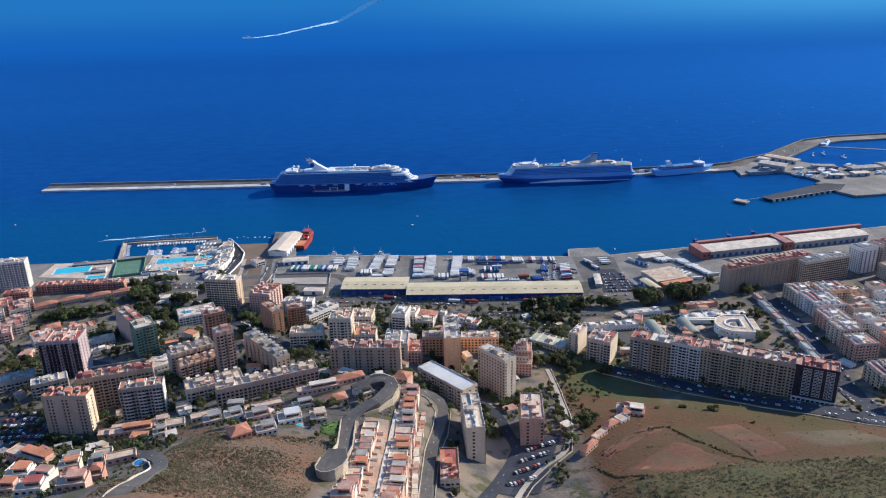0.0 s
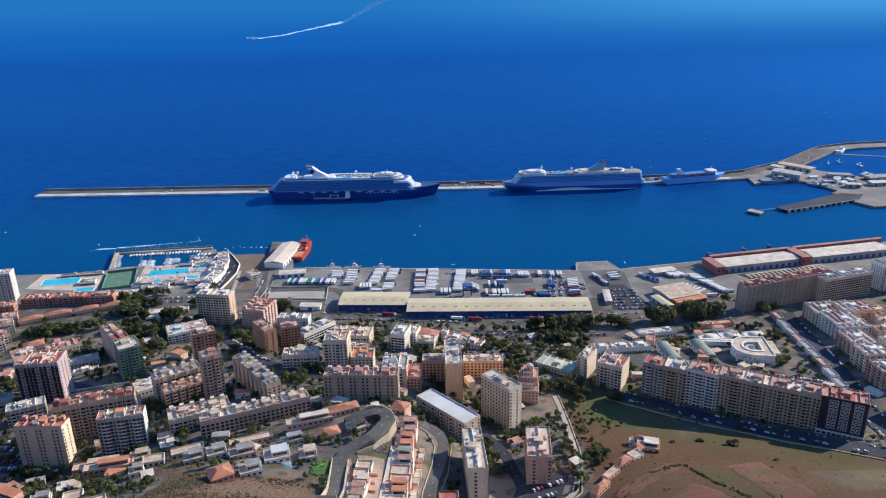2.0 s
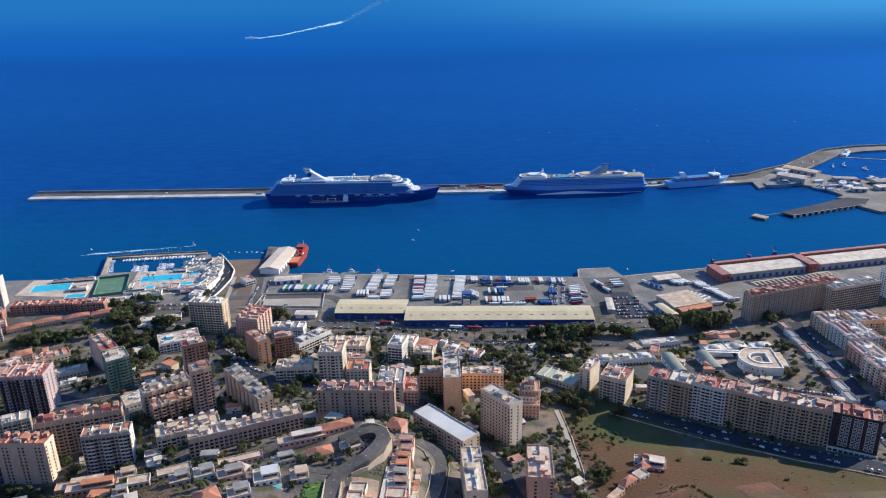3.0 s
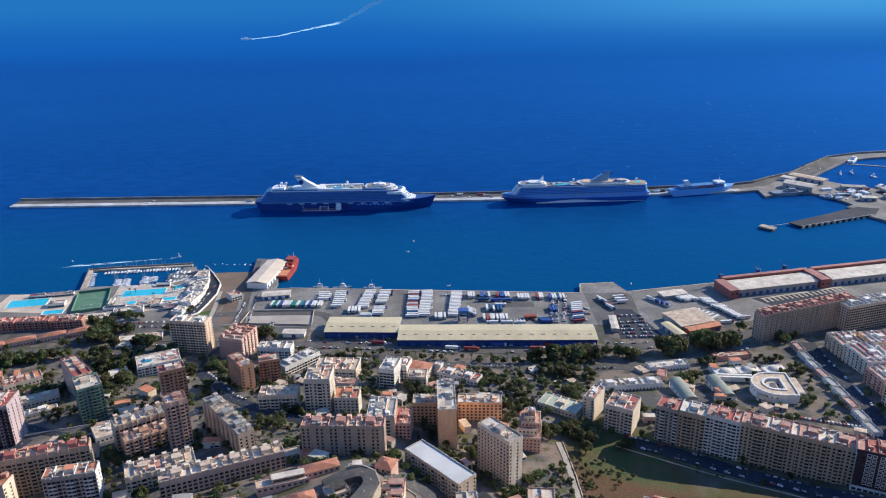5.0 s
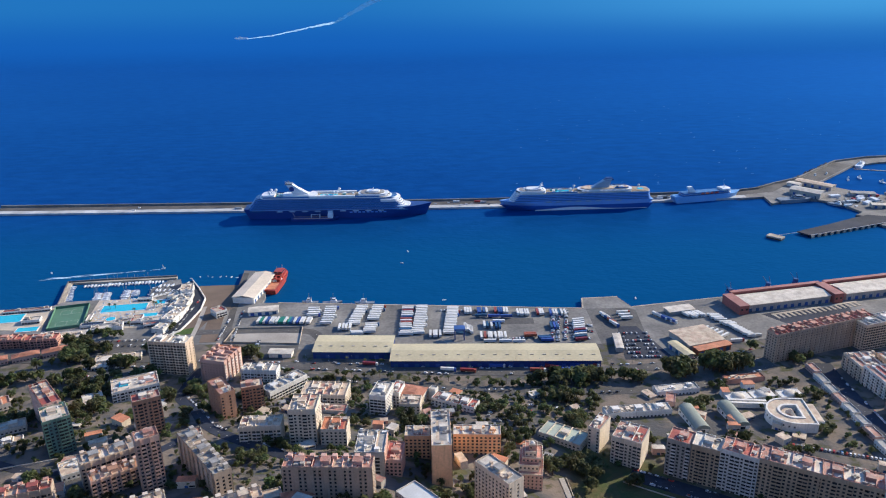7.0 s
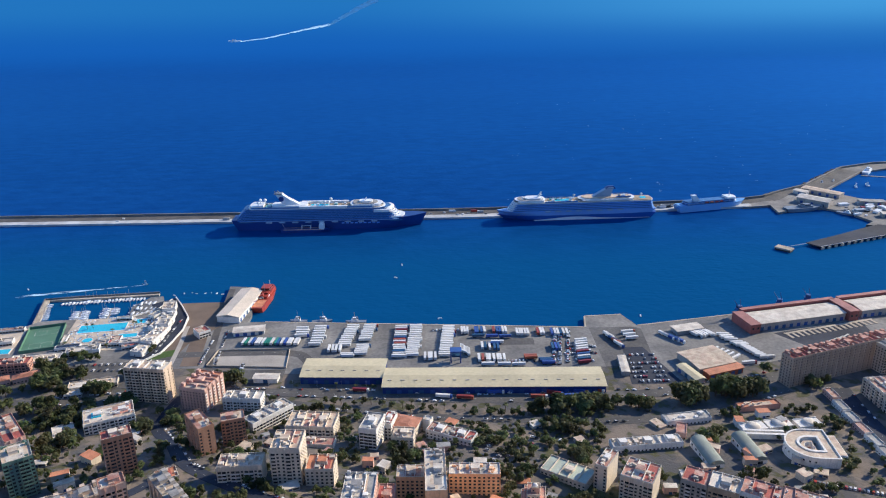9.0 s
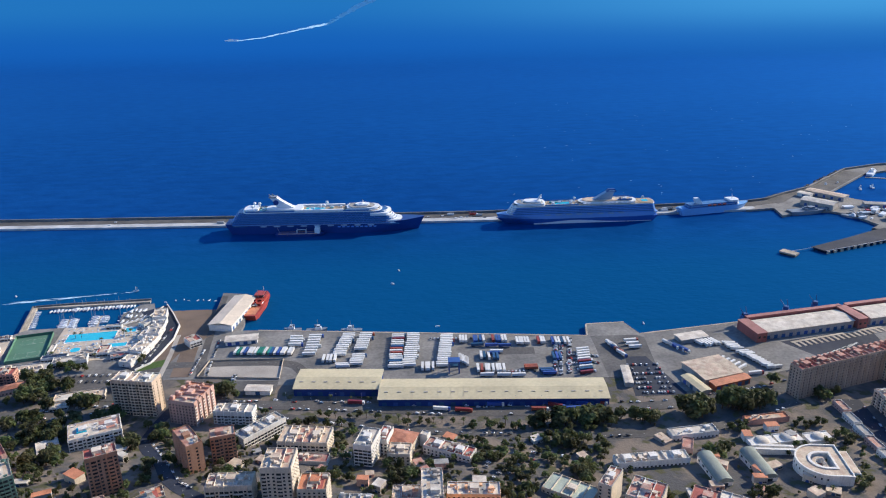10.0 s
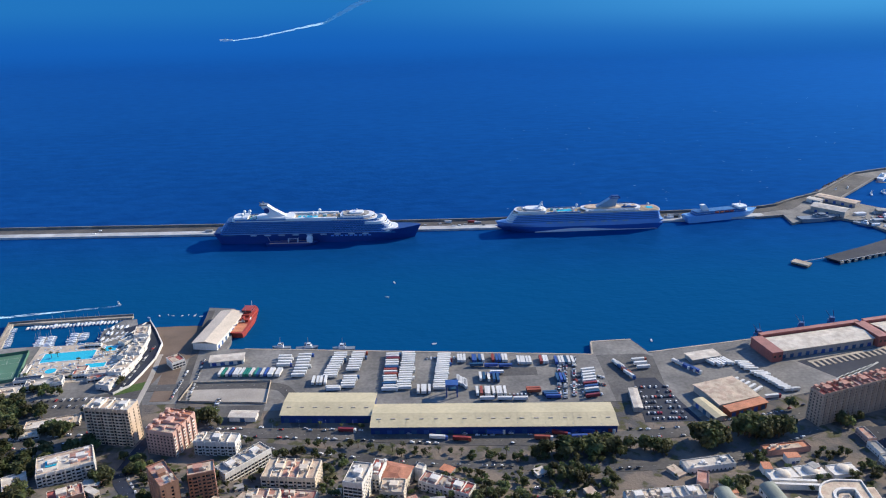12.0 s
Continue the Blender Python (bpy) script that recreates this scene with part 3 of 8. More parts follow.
for key, (line, wide) in ROADS.items():
    # street colour follows shade: blue-dark asphalt where shaded, paler worn in sun
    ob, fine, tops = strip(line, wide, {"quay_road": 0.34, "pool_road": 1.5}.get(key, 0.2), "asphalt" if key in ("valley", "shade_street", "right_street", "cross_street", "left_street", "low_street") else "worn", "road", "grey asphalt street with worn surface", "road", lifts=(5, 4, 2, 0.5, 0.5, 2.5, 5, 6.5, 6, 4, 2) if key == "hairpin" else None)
    marks = Shape()
    for k in range(0, len(fine) - 1, 2):
        p, q = fine[k], fine[k + 1]
        d = (q - p).normalized()
        n = Vector((-d.y, d.x)) * 0.09
        q = p + d * 2.0
        z0 = [tops[k] + 0.04, tops[k] + 0.04 + (tops[k + 1] - tops[k]) * min(1.0, 2.0 / max(0.1, (fine[k + 1] - p).length))]
        m = len(marks.v)
        marks.v += [(p.x + n.x, p.y + n.y, z0[0]), (p.x - n.x, p.y - n.y, z0[0]), (q.x - n.x, q.y - n.y, z0[1]), (q.x + n.x, q.y + n.y, z0[1])]
        marks.f.append((m + 3, m + 2, m + 1, m))
    solid("road_marking", marks, "paint", "white dashed centre line", "road marking", kind="structure")
strip([(44, 405), (60, 440), (76, 460), (94, 478), (103, 525), (107, 596), (104, 640)], 4, 0.5, "paving", "pavement", "pale stone paved footpath on the ravine edge", "path")
strip([(-41.5, 330), (-39.4, 372), (-36.8, 431), (-32.6, 488)], 3.2, 1.0, "roof_white", "pavement", "white stepped public stairway between terraces", "stairway")
for xa, xb, ya, yb in ((-64, -38, 340, 474), (-32.5, -16, 340, 500)):
    yard_ = Shape().loft([[(xa + (xb - xa) * k / 4, y, ground(xa + (xb - xa) * k / 4, y) + 0.18) for k in range(5)] for y in range(ya, yb, 6)])
    solid("terrace_yard", yard_, "yard", "pink tiled yards between stepped terrace houses", "paving", kind="structure")
lot = Shape()
lot.loft([[(30 + (y - 420) * 0.35 + k * 7, y, ground(30 + (y - 420) * 0.35 + k * 7, y) + 0.5) for k in range(6)] for y in range(425, 505, 6)])
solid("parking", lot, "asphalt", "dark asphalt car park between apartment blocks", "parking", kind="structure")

# distance beyond the sheet: the sea goes on and fades into a glowing haze colour as it rises to the horizon
FAR_Y, FAR_END, FAR_UP = 3300.0, 5190.0, 300.0


def rise(y):
    """Height of the far sea sheet at a distance."""
    u = max(0.0, min(1.0, (y - FAR_Y) / (FAR_END - FAR_Y)))
    return FAR_UP * u ** 2.9


far = M["sea"].copy()
far.name = "far sea"
ft = far.node_tree
fo = ft.nodes["Material Output"]
was = fo.inputs[0].links[0].from_socket
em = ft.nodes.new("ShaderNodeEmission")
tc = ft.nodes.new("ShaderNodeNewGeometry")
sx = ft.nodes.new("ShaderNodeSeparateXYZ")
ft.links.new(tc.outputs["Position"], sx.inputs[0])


def far_range(socket, lo, hi, a, b):
    r = ft.nodes.new("ShaderNodeMapRange")
    r.interpolation_type = "SMOOTHSTEP"
    for slot, v in zip((1, 2, 3, 4), (lo, hi, a, b)):
        r.inputs[slot].default_value = v
    ft.links.new(socket, r.inputs[0])
    return r.outputs[0]


def far_mix(fac, under, over):
    x = ft.nodes.new("ShaderNodeMix")
    x.data_type = "RGBA"
    ft.links.new(fac, x.inputs[0])
    x.inputs[7].default_value = (*over, 1)
    if isinstance(under, tuple):
        x.inputs[6].default_value = (*under, 1)
    else:
        ft.links.new(under, x.inputs[6])
    return x.outputs[2]


# haze painted as emission: paler with height and towards the right
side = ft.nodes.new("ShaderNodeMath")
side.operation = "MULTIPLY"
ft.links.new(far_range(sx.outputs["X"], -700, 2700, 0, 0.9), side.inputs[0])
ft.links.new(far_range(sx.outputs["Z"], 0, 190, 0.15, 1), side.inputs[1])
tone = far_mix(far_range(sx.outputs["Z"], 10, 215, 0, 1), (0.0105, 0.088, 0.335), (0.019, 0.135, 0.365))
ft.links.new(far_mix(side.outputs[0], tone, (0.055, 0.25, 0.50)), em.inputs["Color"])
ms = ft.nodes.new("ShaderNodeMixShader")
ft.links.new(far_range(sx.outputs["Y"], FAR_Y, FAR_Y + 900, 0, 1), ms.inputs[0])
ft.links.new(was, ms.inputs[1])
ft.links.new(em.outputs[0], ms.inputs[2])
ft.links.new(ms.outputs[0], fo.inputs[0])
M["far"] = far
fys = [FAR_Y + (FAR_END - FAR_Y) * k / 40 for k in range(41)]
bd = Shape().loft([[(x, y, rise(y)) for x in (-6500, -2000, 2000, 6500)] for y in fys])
solid("backdrop", bd, "far", "far sea sheet with pale haze glowing in its colour", "distance", kind="structure", smooth=True)

# ---- apartment blocks ----
STOREY = 3.0
FOOT = []  # ground taken by buildings: place, turn, half sizes


def facade(side, length, depth, h, pattern, bay, thick=0.5):
    """Piers and spandrels in front of the glazing of one side, in that side's own frame: x along, y outwards."""
    s = Shape()
    n = max(1, round(length / bay))
    b = length / n
    floors = max(1, int((h - 1.3) / STOREY))
    kinds = [pattern[k % len(pattern)] for k in range(n)]
    x = -length / 2
    for k, kd in enumerate(kinds):
        x0, x1 = x + k * b, x + (k + 1) * b
        if kd == "s":
            s.box(x0, x1, 0, thick, -8, h)
        elif kd == "r":
            s.box(x0, x0 + b * 0.34, 0, thick + 0.5, -8, h)
            s.box(x1 - b * 0.22, x1, 0, thick, -8, h)
        elif kd == "q":
            s.box(x0, x0 + 0.55, 0, thick, -8, h)
            s.box(x1 - 0.55, x1, 0, thick, -8, h)
        elif kd == "b":
            s.box(x0, x0 + 0.3, 0, thick + 0.9, 0, h)
        elif kd == "g":
            s.box(x0, x0 + 0.25, 0, thick, 0, h)
        else:
            m = (b - 1.75) / 2
            s.box(x0, x0 + m, 0, thick, -8, h)
            s.box(x1 - m, x1, 0, thick, -8, h)
        if kd in "wrgbq":
            low = {"w": 0.85, "r": 0.85, "g": 0.5, "b": 0.1, "q": 0.5}[kd]
            for j in range(floors):
                z = j * STOREY
                s.box(x0, x1, 0, thick - 0.06, z - 0.35 if j else -8, z + low)
    s.box(-length / 2, length / 2, 0, thick + 0.03, floors * STOREY - 0.45, h)
    return s, kinds, b, floors


def block(label, x, y, rot, w, d, h, wall="beige", roof="roof_grey", front="w", side="sw", g=None, trim=None, end=None, bay=3.4, top="plain", rails="white", name="apartment_block", group="apartment blocks of the town"):
    corners = [Vector((x, y)) + Matrix.Rotation(radians(rot), 2) @ Vector((sx * w / 2, sy * d / 2)) for sx in (-1, 1) for sy in (-1, 1)]
    g = min(ground(c.x, c.y) for c in corners) if g is None else g
    ob = thing(name, label, "building", pose(x, y, g, 0, 0, rot), group)
    FOOT.append((x, y, rot, w / 2, d / 2))
    near = y < 690 and name == "apartment_block" and x < 400
    t = 0.5
    cw, cd = w / 2 - t, d / 2 - t
    part("wall", Shape().box(-cw, cw, -cd, cd, -8, h - 0.9), wall, ob)
    part("roof", Shape().box(-cw, cw, -cd, cd, h - 0.88, h - 0.55), roof, ob)
    band = Shape()
    e = 0.05
    band.box(-cw - e, cw + e, -cd - e, cd + e, 0.4, 2.7)
    me = band.mesh("window", "glass")
    floors = max(1, int((h - 1.3) / STOREY))
    if near:
        for j in range(floors):
            part("window", me, "glass", ob, at=pose(0, 0, j * STOREY))
    else:
        for j in range(1, floors):
            band.box(-cw - e, cw + e, -cd - e, cd + e, j * STOREY + 0.4, j * STOREY + 2.7)
        part("window", band, "glass", ob)["kind"] = "stuff"
    sides = ((0, w, d, front, wall), (90, d, w, side, end or wall), (180, w, d, side, wall), (270, d, w, side, end or wall))
    rest = Shape()
    for turn, length, deep, pattern, mt in sides:
        s, kinds, b, _ = facade(turn, length, deep, h, pattern, bay)
        at = pose(0, 0, 0, 0, 0, turn) @ Matrix.Translation((0, -deep / 2 + t, 0)) @ Matrix.Diagonal((1, -1, 1, 1))
        s.v = [tuple(at @ Vector(p)) for p in s.v]
        s.f = [tuple(reversed(q)) for q in s.f]
        if near or mt != wall:
            part("facade", s, mt, ob)
        else:
            m = len(rest.v)
            rest.v += s.v
            rest.f += [tuple(m + i for i in q) for q in s.f]
        if turn == 0 and "b" in kinds:
            runs, k = [], 0
            while k < len(kinds):
                if kinds[k] == "b":
                    m = k
                    while m + 1 < len(kinds) and kinds[m + 1] == "b":
                        m += 1
                    runs.append((k, m))
                    k = m
                k += 1
            for k, m in runs:
                x0, x1 = -w / 2 + k * b, -w / 2 + (m + 1) * b
                bal = Shape()
                bal.box(x0 + 0.1, x1 - 0.1, -d / 2 - 1.0, -d / 2 + 0.3, -0.2, 0.02)
                bal.box(x0 + 0.1, x1 - 0.1, -d / 2 - 1.0, -d / 2 - 0.86, 0.02, 1.0)
                bal.box(x0 + 0.1, x0 + 0.24, -d / 2 - 0.86, -d / 2 + 0.2, 0.02, 1.0)
                if not near:
                    one, q = list(bal.v), list(bal.f)
                    for j in range(1, floors):
                        m = len(bal.v)
                        bal.v += [(a, b_, c + j * STOREY) for a, b_, c in one]
                        bal.f += [tuple(m + i for i in f) for f in q]
                    part("balcony", bal, rails, ob)["kind"] = "stuff"
                    continue
                bm2 = bal.mesh("balcony", rails)
                for j in range(1, floors):
                    part("balcony", bm2, rails, ob, at=pose(0, 0, j * STOREY))
    if rest.v:
        part("facade", rest, wall, ob)["kind"] = "stuff"
    # parapet and roof furniture
    par = Shape()
    for x0, x1, y0, y1 in ((-w / 2 + t, w / 2 - t, -d / 2 + 0.3, -d / 2 + t), (-w / 2 + t, w / 2 - t, d / 2 - t, d / 2 - 0.3), (-w / 2 + 0.3, -w / 2 + t, -d / 2 + t, d / 2 - t), (w / 2 - t, w / 2 - 0.3, -d / 2 + t, d / 2 - t)):
        par.box(x0, x1, y0, y1, h - 0.6, h + 0.35)
    part("parapet", par, trim or wall, ob)
    rng = random.Random(int(abs(x) * 7 + abs(y) * 13))
    if top in ("plain", "walls", "comb"):
        n = max(1, int(w / 20))
        for k in range(n):
            cx = -w / 2 + w * (k + 0.5) / n + rng.uniform(-2, 2)
            sw, sd = min(w * 0.2, 3.2), min(d * 0.28, 2.8)
            head = part("stair_head", Shape().box(cx - sw, cx + sw, -sd, sd, h - 0.6, h + 2.2), trim or wall, ob)
            if near:
                part("stair_head_roof", Shape().box(cx - sw - 0.2, cx + sw + 0.2, -sd - 0.2, sd + 0.2, h + 2.2, h + 2.4), roof, head)
        for k in range(int(w * d / 120) if near else 0):
            cx, cy = rng.uniform(-w / 2 + 2, w / 2 - 2), rng.uniform(-d / 2 + 1.5, d / 2 - 1.5)
            if rng.random() < 0.5:
                part("water_tank", Shape().disc(cx, cy, 0.7, h - 0.6, h + 0.9, 10, 0.5), "white", ob)
            else:
                part("roof_unit", Shape().box(cx - 0.6, cx + 0.6, cy - 0.4, cy + 0.4, h - 0.6, h + 0.5), "steel", ob)
    if top in ("walls", "comb"):
        n = max(2, int(w / 6.5))
        low = Shape()
        for k in range(1, n):
            cx = -w / 2 + w * k / n
            low.box(cx - 0.15, cx + 0.15, -d / 2 + 0.5, d / 2 - 0.5, h - 0.6, h + 1.0)
        part("terrace_wall", low, trim or wall, ob)["kind"] = "stuff"
    if top == "comb":
        n = max(3, int(w / 7))
        for k in range(n):
            cx = -w / 2 + w * (k + 0.5) / n
            part("roof_box", Shape().box(cx - 1.6, cx + 1.6, d / 2 - 4.0, d / 2 - 0.8, h - 0.6, h + 2.6), trim or wall, ob)
    if top != "pitched" and top != "bare" and roof not in ("roof_green", "solar") and w * d > 150:
        tones = {"roof_white": ("roof_beige", "roof_grey", "roof_beige"), "roof_beige": ("roof_white", "roof_pink", "roof_white"), "roof_pink": ("roof_beige", "roof_red", "roof_white"), "roof_red": ("roof_pink", "roof_beige"), "roof_orange": ("roof_pink", "roof_red", "roof_beige"), "roof_grey": ("roof_white", "roof_beige")}.get(roof, ("roof_beige", "roof_grey"))
        for k in range(2 if near or w * d > 500 else 1):
            pw, pd = rng.uniform(0.14, 0.3) * w, rng.uniform(0.3, 0.44) * d
            cx, cy = rng.uniform(-w / 2 + 0.6 + pw, w / 2 - 0.6 - pw), rng.uniform(-d / 2 + 0.6 + pd, d / 2 - 0.6 - pd)
            part("terrace_tiles", Shape().box(cx - pw, cx + pw, cy - pd, cy + pd, h - 0.6, h - 0.52 + 0.03 * k), rng.choice(tones), ob)
        huts = Shape()
        for k in range(int(w * d / 75) + 1):
            hw, hd, hh = rng.uniform(0.5, 2.0), rng.uniform(0.5, 1.6), rng.choice((0.5, 0.9, 1.4, 2.1))
            cx, cy = rng.uniform(-w / 2 + 0.8 + hw, w / 2 - 0.8 - hw), rng.uniform(-d / 2 + 0.8 + hd, d / 2 - 0.8 - hd)
            huts.box(cx - hw, cx + hw, cy - hd, cy + hd, h - 0.6, h + hh)
            if rng.random() < 0.4:
                huts.box(cx - hw, cx + hw + rng.uniform(1, 3), cy + hd, cy + hd + 0.2, h - 0.6, h + 0.7)
        part("roof_hut", huts, rng.choice((trim or wall, wall, "greywall", "cream")), ob)["kind"] = "stuff"
    if top == "pitched":
        s = Shape()
        s.prism([(-w / 2 - 0.5, -d / 2 - 0.5), (w / 2 + 0.5, -d / 2 - 0.5), (w / 2 + 0.5, d / 2 + 0.5), (-w / 2 - 0.5, d / 2 + 0.5)], h + 0.3, h + 2.6, 0.35)
        part("pitched_roof", s, "tile", ob)
    return ob


block("tan high-rise with orange roof terraces and vertical ribs", -306, 542, -2, 37, 13, 36, "beige", "roof_orange", "srws", "ws", top="comb", trim="terracotta", bay=3.1, rails="cream", end="cream")
block("grey and white high-rise with ribbed balconies and orange roof", -244, 542, 12, 34, 13, 36, "greywall", "roof_orange", "wbbg", "ws", top="walls", trim="white", rails="white", end="white", bay=2.9)
block("long brown slab with a red roof terrace", -280, 575, 18, 62, 11, 34, "olive", "roof_red", "bw", "w", top="comb", trim="terracotta", rails="olive")
block("purple and white high-rise with dark balcony stacks", -354, 640, 6, 36, 24, 42, "mauve", "roof_pink", "bwbbbwb", "ws", top="walls", trim="pinkish", rails="darkwall", end="mauve")
block("low grey block with pale flat roof", -352, 600, 26, 30, 14, 15, "greywall", "roof_white", "wb", "w", top="walls", trim="white")
block("green tower with a cream flat roof", -293, 677, 33, 20, 24, 35, "greenwall", "roof_beige", "bwwb", "w", trim="cream", rails="greenwall", end="greenwall")
block("tall slab with red roof terraces", -328, 729, 40, 15, 44, 34, "pinkish", "roof_red", "wb", "ws", top="walls", trim="terracotta")
block("low white block with an orange roof", -398, 758, 34, 34, 16, 12, "cream", "roof_orange", "w", "w", top="walls", trim="pinkish")
block("white block with an orange roof", -421, 725, 36, 22, 26, 15, "white", "roof_orange", "wb", "w", top="plain")
block("long low school building in beige", -359, 707, 27, 40, 14, 8, "cream", "roof_beige", "w", "w", top="walls", trim="cream", name="school_building")
hotel = block("white hotel with curved corner and rooftop pool", -278, 792, 24, 42, 26, 17, "white", "roof_beige", "bw", "w", trim="white", name="hotel")
part("roof_pool", Shape().box(-14, -6, -4, 4, 16.3, 17.5), "pool", hotel, "blue rooftop pool")
block("low white hotel annex with flat roof", -312, 776, 30, 18, 26, 6, "white", "roof_white", "w", "w", top="none")
block("brown tower with a bright red roof", -228, 697, 27, 22, 13, 36, "brown", "roof_red", "wbw", "ws", trim="cream", end="pinkish", rails="brown", top="walls")
block("clay pink tower with stepped pink top", -193, 608, 30, 16, 13, 46, "clay", "roof_pink", "wb", "w", trim="clay", rails="clay")
block("grey stepped wing with rounded roof boxes", -231, 627, 33, 40, 15, 25, "beige", "roof_grey", "wbb", "w", top="comb", rails="pinkish")
block("lower clay pink wing with dark terraces", -220, 612, 33, 36, 12, 17, "clay", "brown", "bw", "w", top="comb", trim="clay", rails="clay")
block("dark grey stepped slab with ribbed side", -159, 619, -51, 66, 13, 28, "olive", "roof_grey", "sr", "w", top="comb", trim="greywall", bay=4)
block("brown brick tower with narrow balcony slots", -177, 731, 37, 13, 30, 33, "brown", "roof_pink", "ws", "sw", trim="brown", rails="brown")
block("orange brown brick tower with dark balcony stack", -154, 744, 17, 19, 14, 29, "brown", "roof_beige", "wbw", "ws", trim="terracotta", end="terracotta", rails="brown")
block("pink tower with orange stepped roof terraces", -207, 835, 74, 34, 26, 24, "pinkish", "roof_orange", "bs", "w", top="comb", trim="pinkish")
block("big cream tower with ribbed facade beside the avenue", -259, 845, -9, 40, 17, 36, "beige", "roof_white", "bqb", "ws", trim="white", top="walls", rails="cream")
block("low beige block with terrace roof", -132, 681, 2, 33, 16, 19, "cream", "roof_beige", "bbw", "w", top="walls", rails="white")
block("tall beige tower with terrace roof", -97, 685, -2, 22, 24, 37, "cream", "roof_beige", "bww", "w", top="walls", rails="cream", trim="cream")
block("beige block with an orange roof terrace", -73, 681, -2, 21, 19, 20, "cream", "roof_orange", "w", "sw", top="walls", trim="cream")
block("grey brown high-rise with pink comb-like roof walls", -63, 580, -3, 60, 13, 32, "olive", "roof_pink", "rrs", "w", top="comb", trim="pinkish", bay=3.3)
block("grey modern block with stepped white roof", -39, 628, -2, 22, 28, 28, "greywall", "roof_grey", "gs", "w", top="walls", trim="white", end="pinkish")
block("narrow white tower with dark glazed front", -40, 746, -14, 15, 25, 25, "white", "roof_grey", "g", "w", trim="white")
block("tall orange slab with white roof terraces", 12, 640, 1, 15, 47, 42, "orange", "roof_white", "s", "sw", trim="white", top="plain", bay=3.6)
block("orange wing with windows in rows", -6, 661, -2, 20, 14, 24, "orange", "roof_beige", "w", "w", trim="white", top="walls")
block("long orange wing with white roof parapet", 41, 674, -3, 38, 14, 20, "orange", "roof_white", "w", "w", trim="white", top="walls")
block("beige slab with pale grey flat roof", 6, 557, -48, 56, 17, 26, "beige", "roof_pale", "wwb", "ws", trim="white", rails="cream", top="bare")
block("tall beige slab with flat roof and window rows", 51, 588, -51, 34, 14, 42, "beige", "roof_grey", "w", "ws", trim="cream", end="cream")
block("long narrow white tower with stepped flat roofs", 24, 486, 3, 14, 48, 33, "cream", "roof_beige", "sws", "sw", top="walls", trim="white")
block("pink and white tower with terrace roof", 72, 511, -5, 18, 38, 27, "pinkish", "roof_beige", "sws", "w", top="walls", trim="pinkish")
block("block with bright orange roof terrace", 5, 426, 0, 13, 35, 18, "cream", "roof_orange", "wbw", "w", top="plain", trim="terracotta")
block("narrow white twin tower with red roof", 143, 690, -34, 10, 24, 23, "cream", "roof_pink", "ws", "s", trim="white", top="walls")
block("white twin tower with red roof terrace", 164, 671, -30, 24, 25, 25, "cream", "roof_pink", "wbbw", "s", trim="white", top="walls", rails="cream")
block("low cream hall with pale green roof", 115, 696, -34, 38, 21, 8, "cream", "roof_green", "w", "w", top="walls", trim="cream", name="hall")
# the long row facing the field
block("grey white apartment block at the end of a long row", 198, 652, -31, 18, 18, 33, "greywall", "roof_pink", "wbw", "w", top="walls", trim="pinkish", rails="white")
block("tan apartment block in a long row", 215, 642, -29, 21, 19, 34, "tan", "roof_white", "wbbw", "w", top="walls", trim="white", rails="tan")
block("white apartment block with blue grey windows in a row", 236, 630, -32, 27, 19, 36, "white", "roof_pink", "bwb", "w", top="walls", trim="pinkish", rails="white")
block("tan apartment block with dark balcony stacks in a row", 266, 614, -29, 43, 20, 36, "tan", "roof_pink", "wwwbb", "w", top="walls", trim="pinkish", rails="tan")
block("wide tan apartment block with small windows in a row", 300, 594, -28, 40, 20, 36, "tan", "roof_pink", "wwb", "w", top="walls", trim="terracotta", rails="tan")
s5 = block("dark purple block with white framed windows", 330, 573, -27, 35, 20, 38, "darkwall", "roof_pink", "sww", "ws", top="walls", trim="terracotta", rails="white", end="white")
fr_ = Shape()
for a_, b_, c_, d_ in ((-1.5, 1.5, 0, 0.35), (-1.5, 1.5, 1.95, 2.3), (-1.5, -1.15, 0.35, 1.95), (1.15, 1.5, 0.35, 1.95)):
    fr_.box(a_, b_, -0.25, 0.05, c_, d_)
fr_ = fr_.mesh("window_frame", "white")
for cx in (-9.2, -5.6, -0.6, 3.0, 9.0, 12.6):
    for j in range(3, 12):
        part("window_frame", fr_, "white", s5, "white square window frame", at=pose(cx, -10.02, j * STOREY + 0.6))
part("podium", Shape().box(-17.6, 17.6, -11.2, -9.9, -4, 7.4), "white", s5, "white lower storeys")
for k in range(9):
    part("shop_window", Shape().box(-16.6 + 3.8 * k, -13.8 + 3.8 * k, -11.26, -11.1, 4.2, 6.2), "glass", s5)
block("long grey brown slab with red roof terraces", 411, 862, 19, 128, 14, 32, "olive", "roof_red", "rw", "w", top="comb", trim="terracotta")
block("white slab with dark window bands", 486, 876, 17, 70, 20, 30, "beige", "roof_grey", "g", "w", top="walls", trim="white")
block("long low white block with walled roof terraces", -191, 560, 24, 47, 18, 19, "cream", "roof_beige", "wb", "w", top="comb", trim="cream")
block("long pink block with dark square windows", -142, 545, 23, 83, 12, 19, "clay", "roof_beige", "q", "q", top="comb", trim="cream", rails="pinkish")

# ---- breakwater and far harbour ----


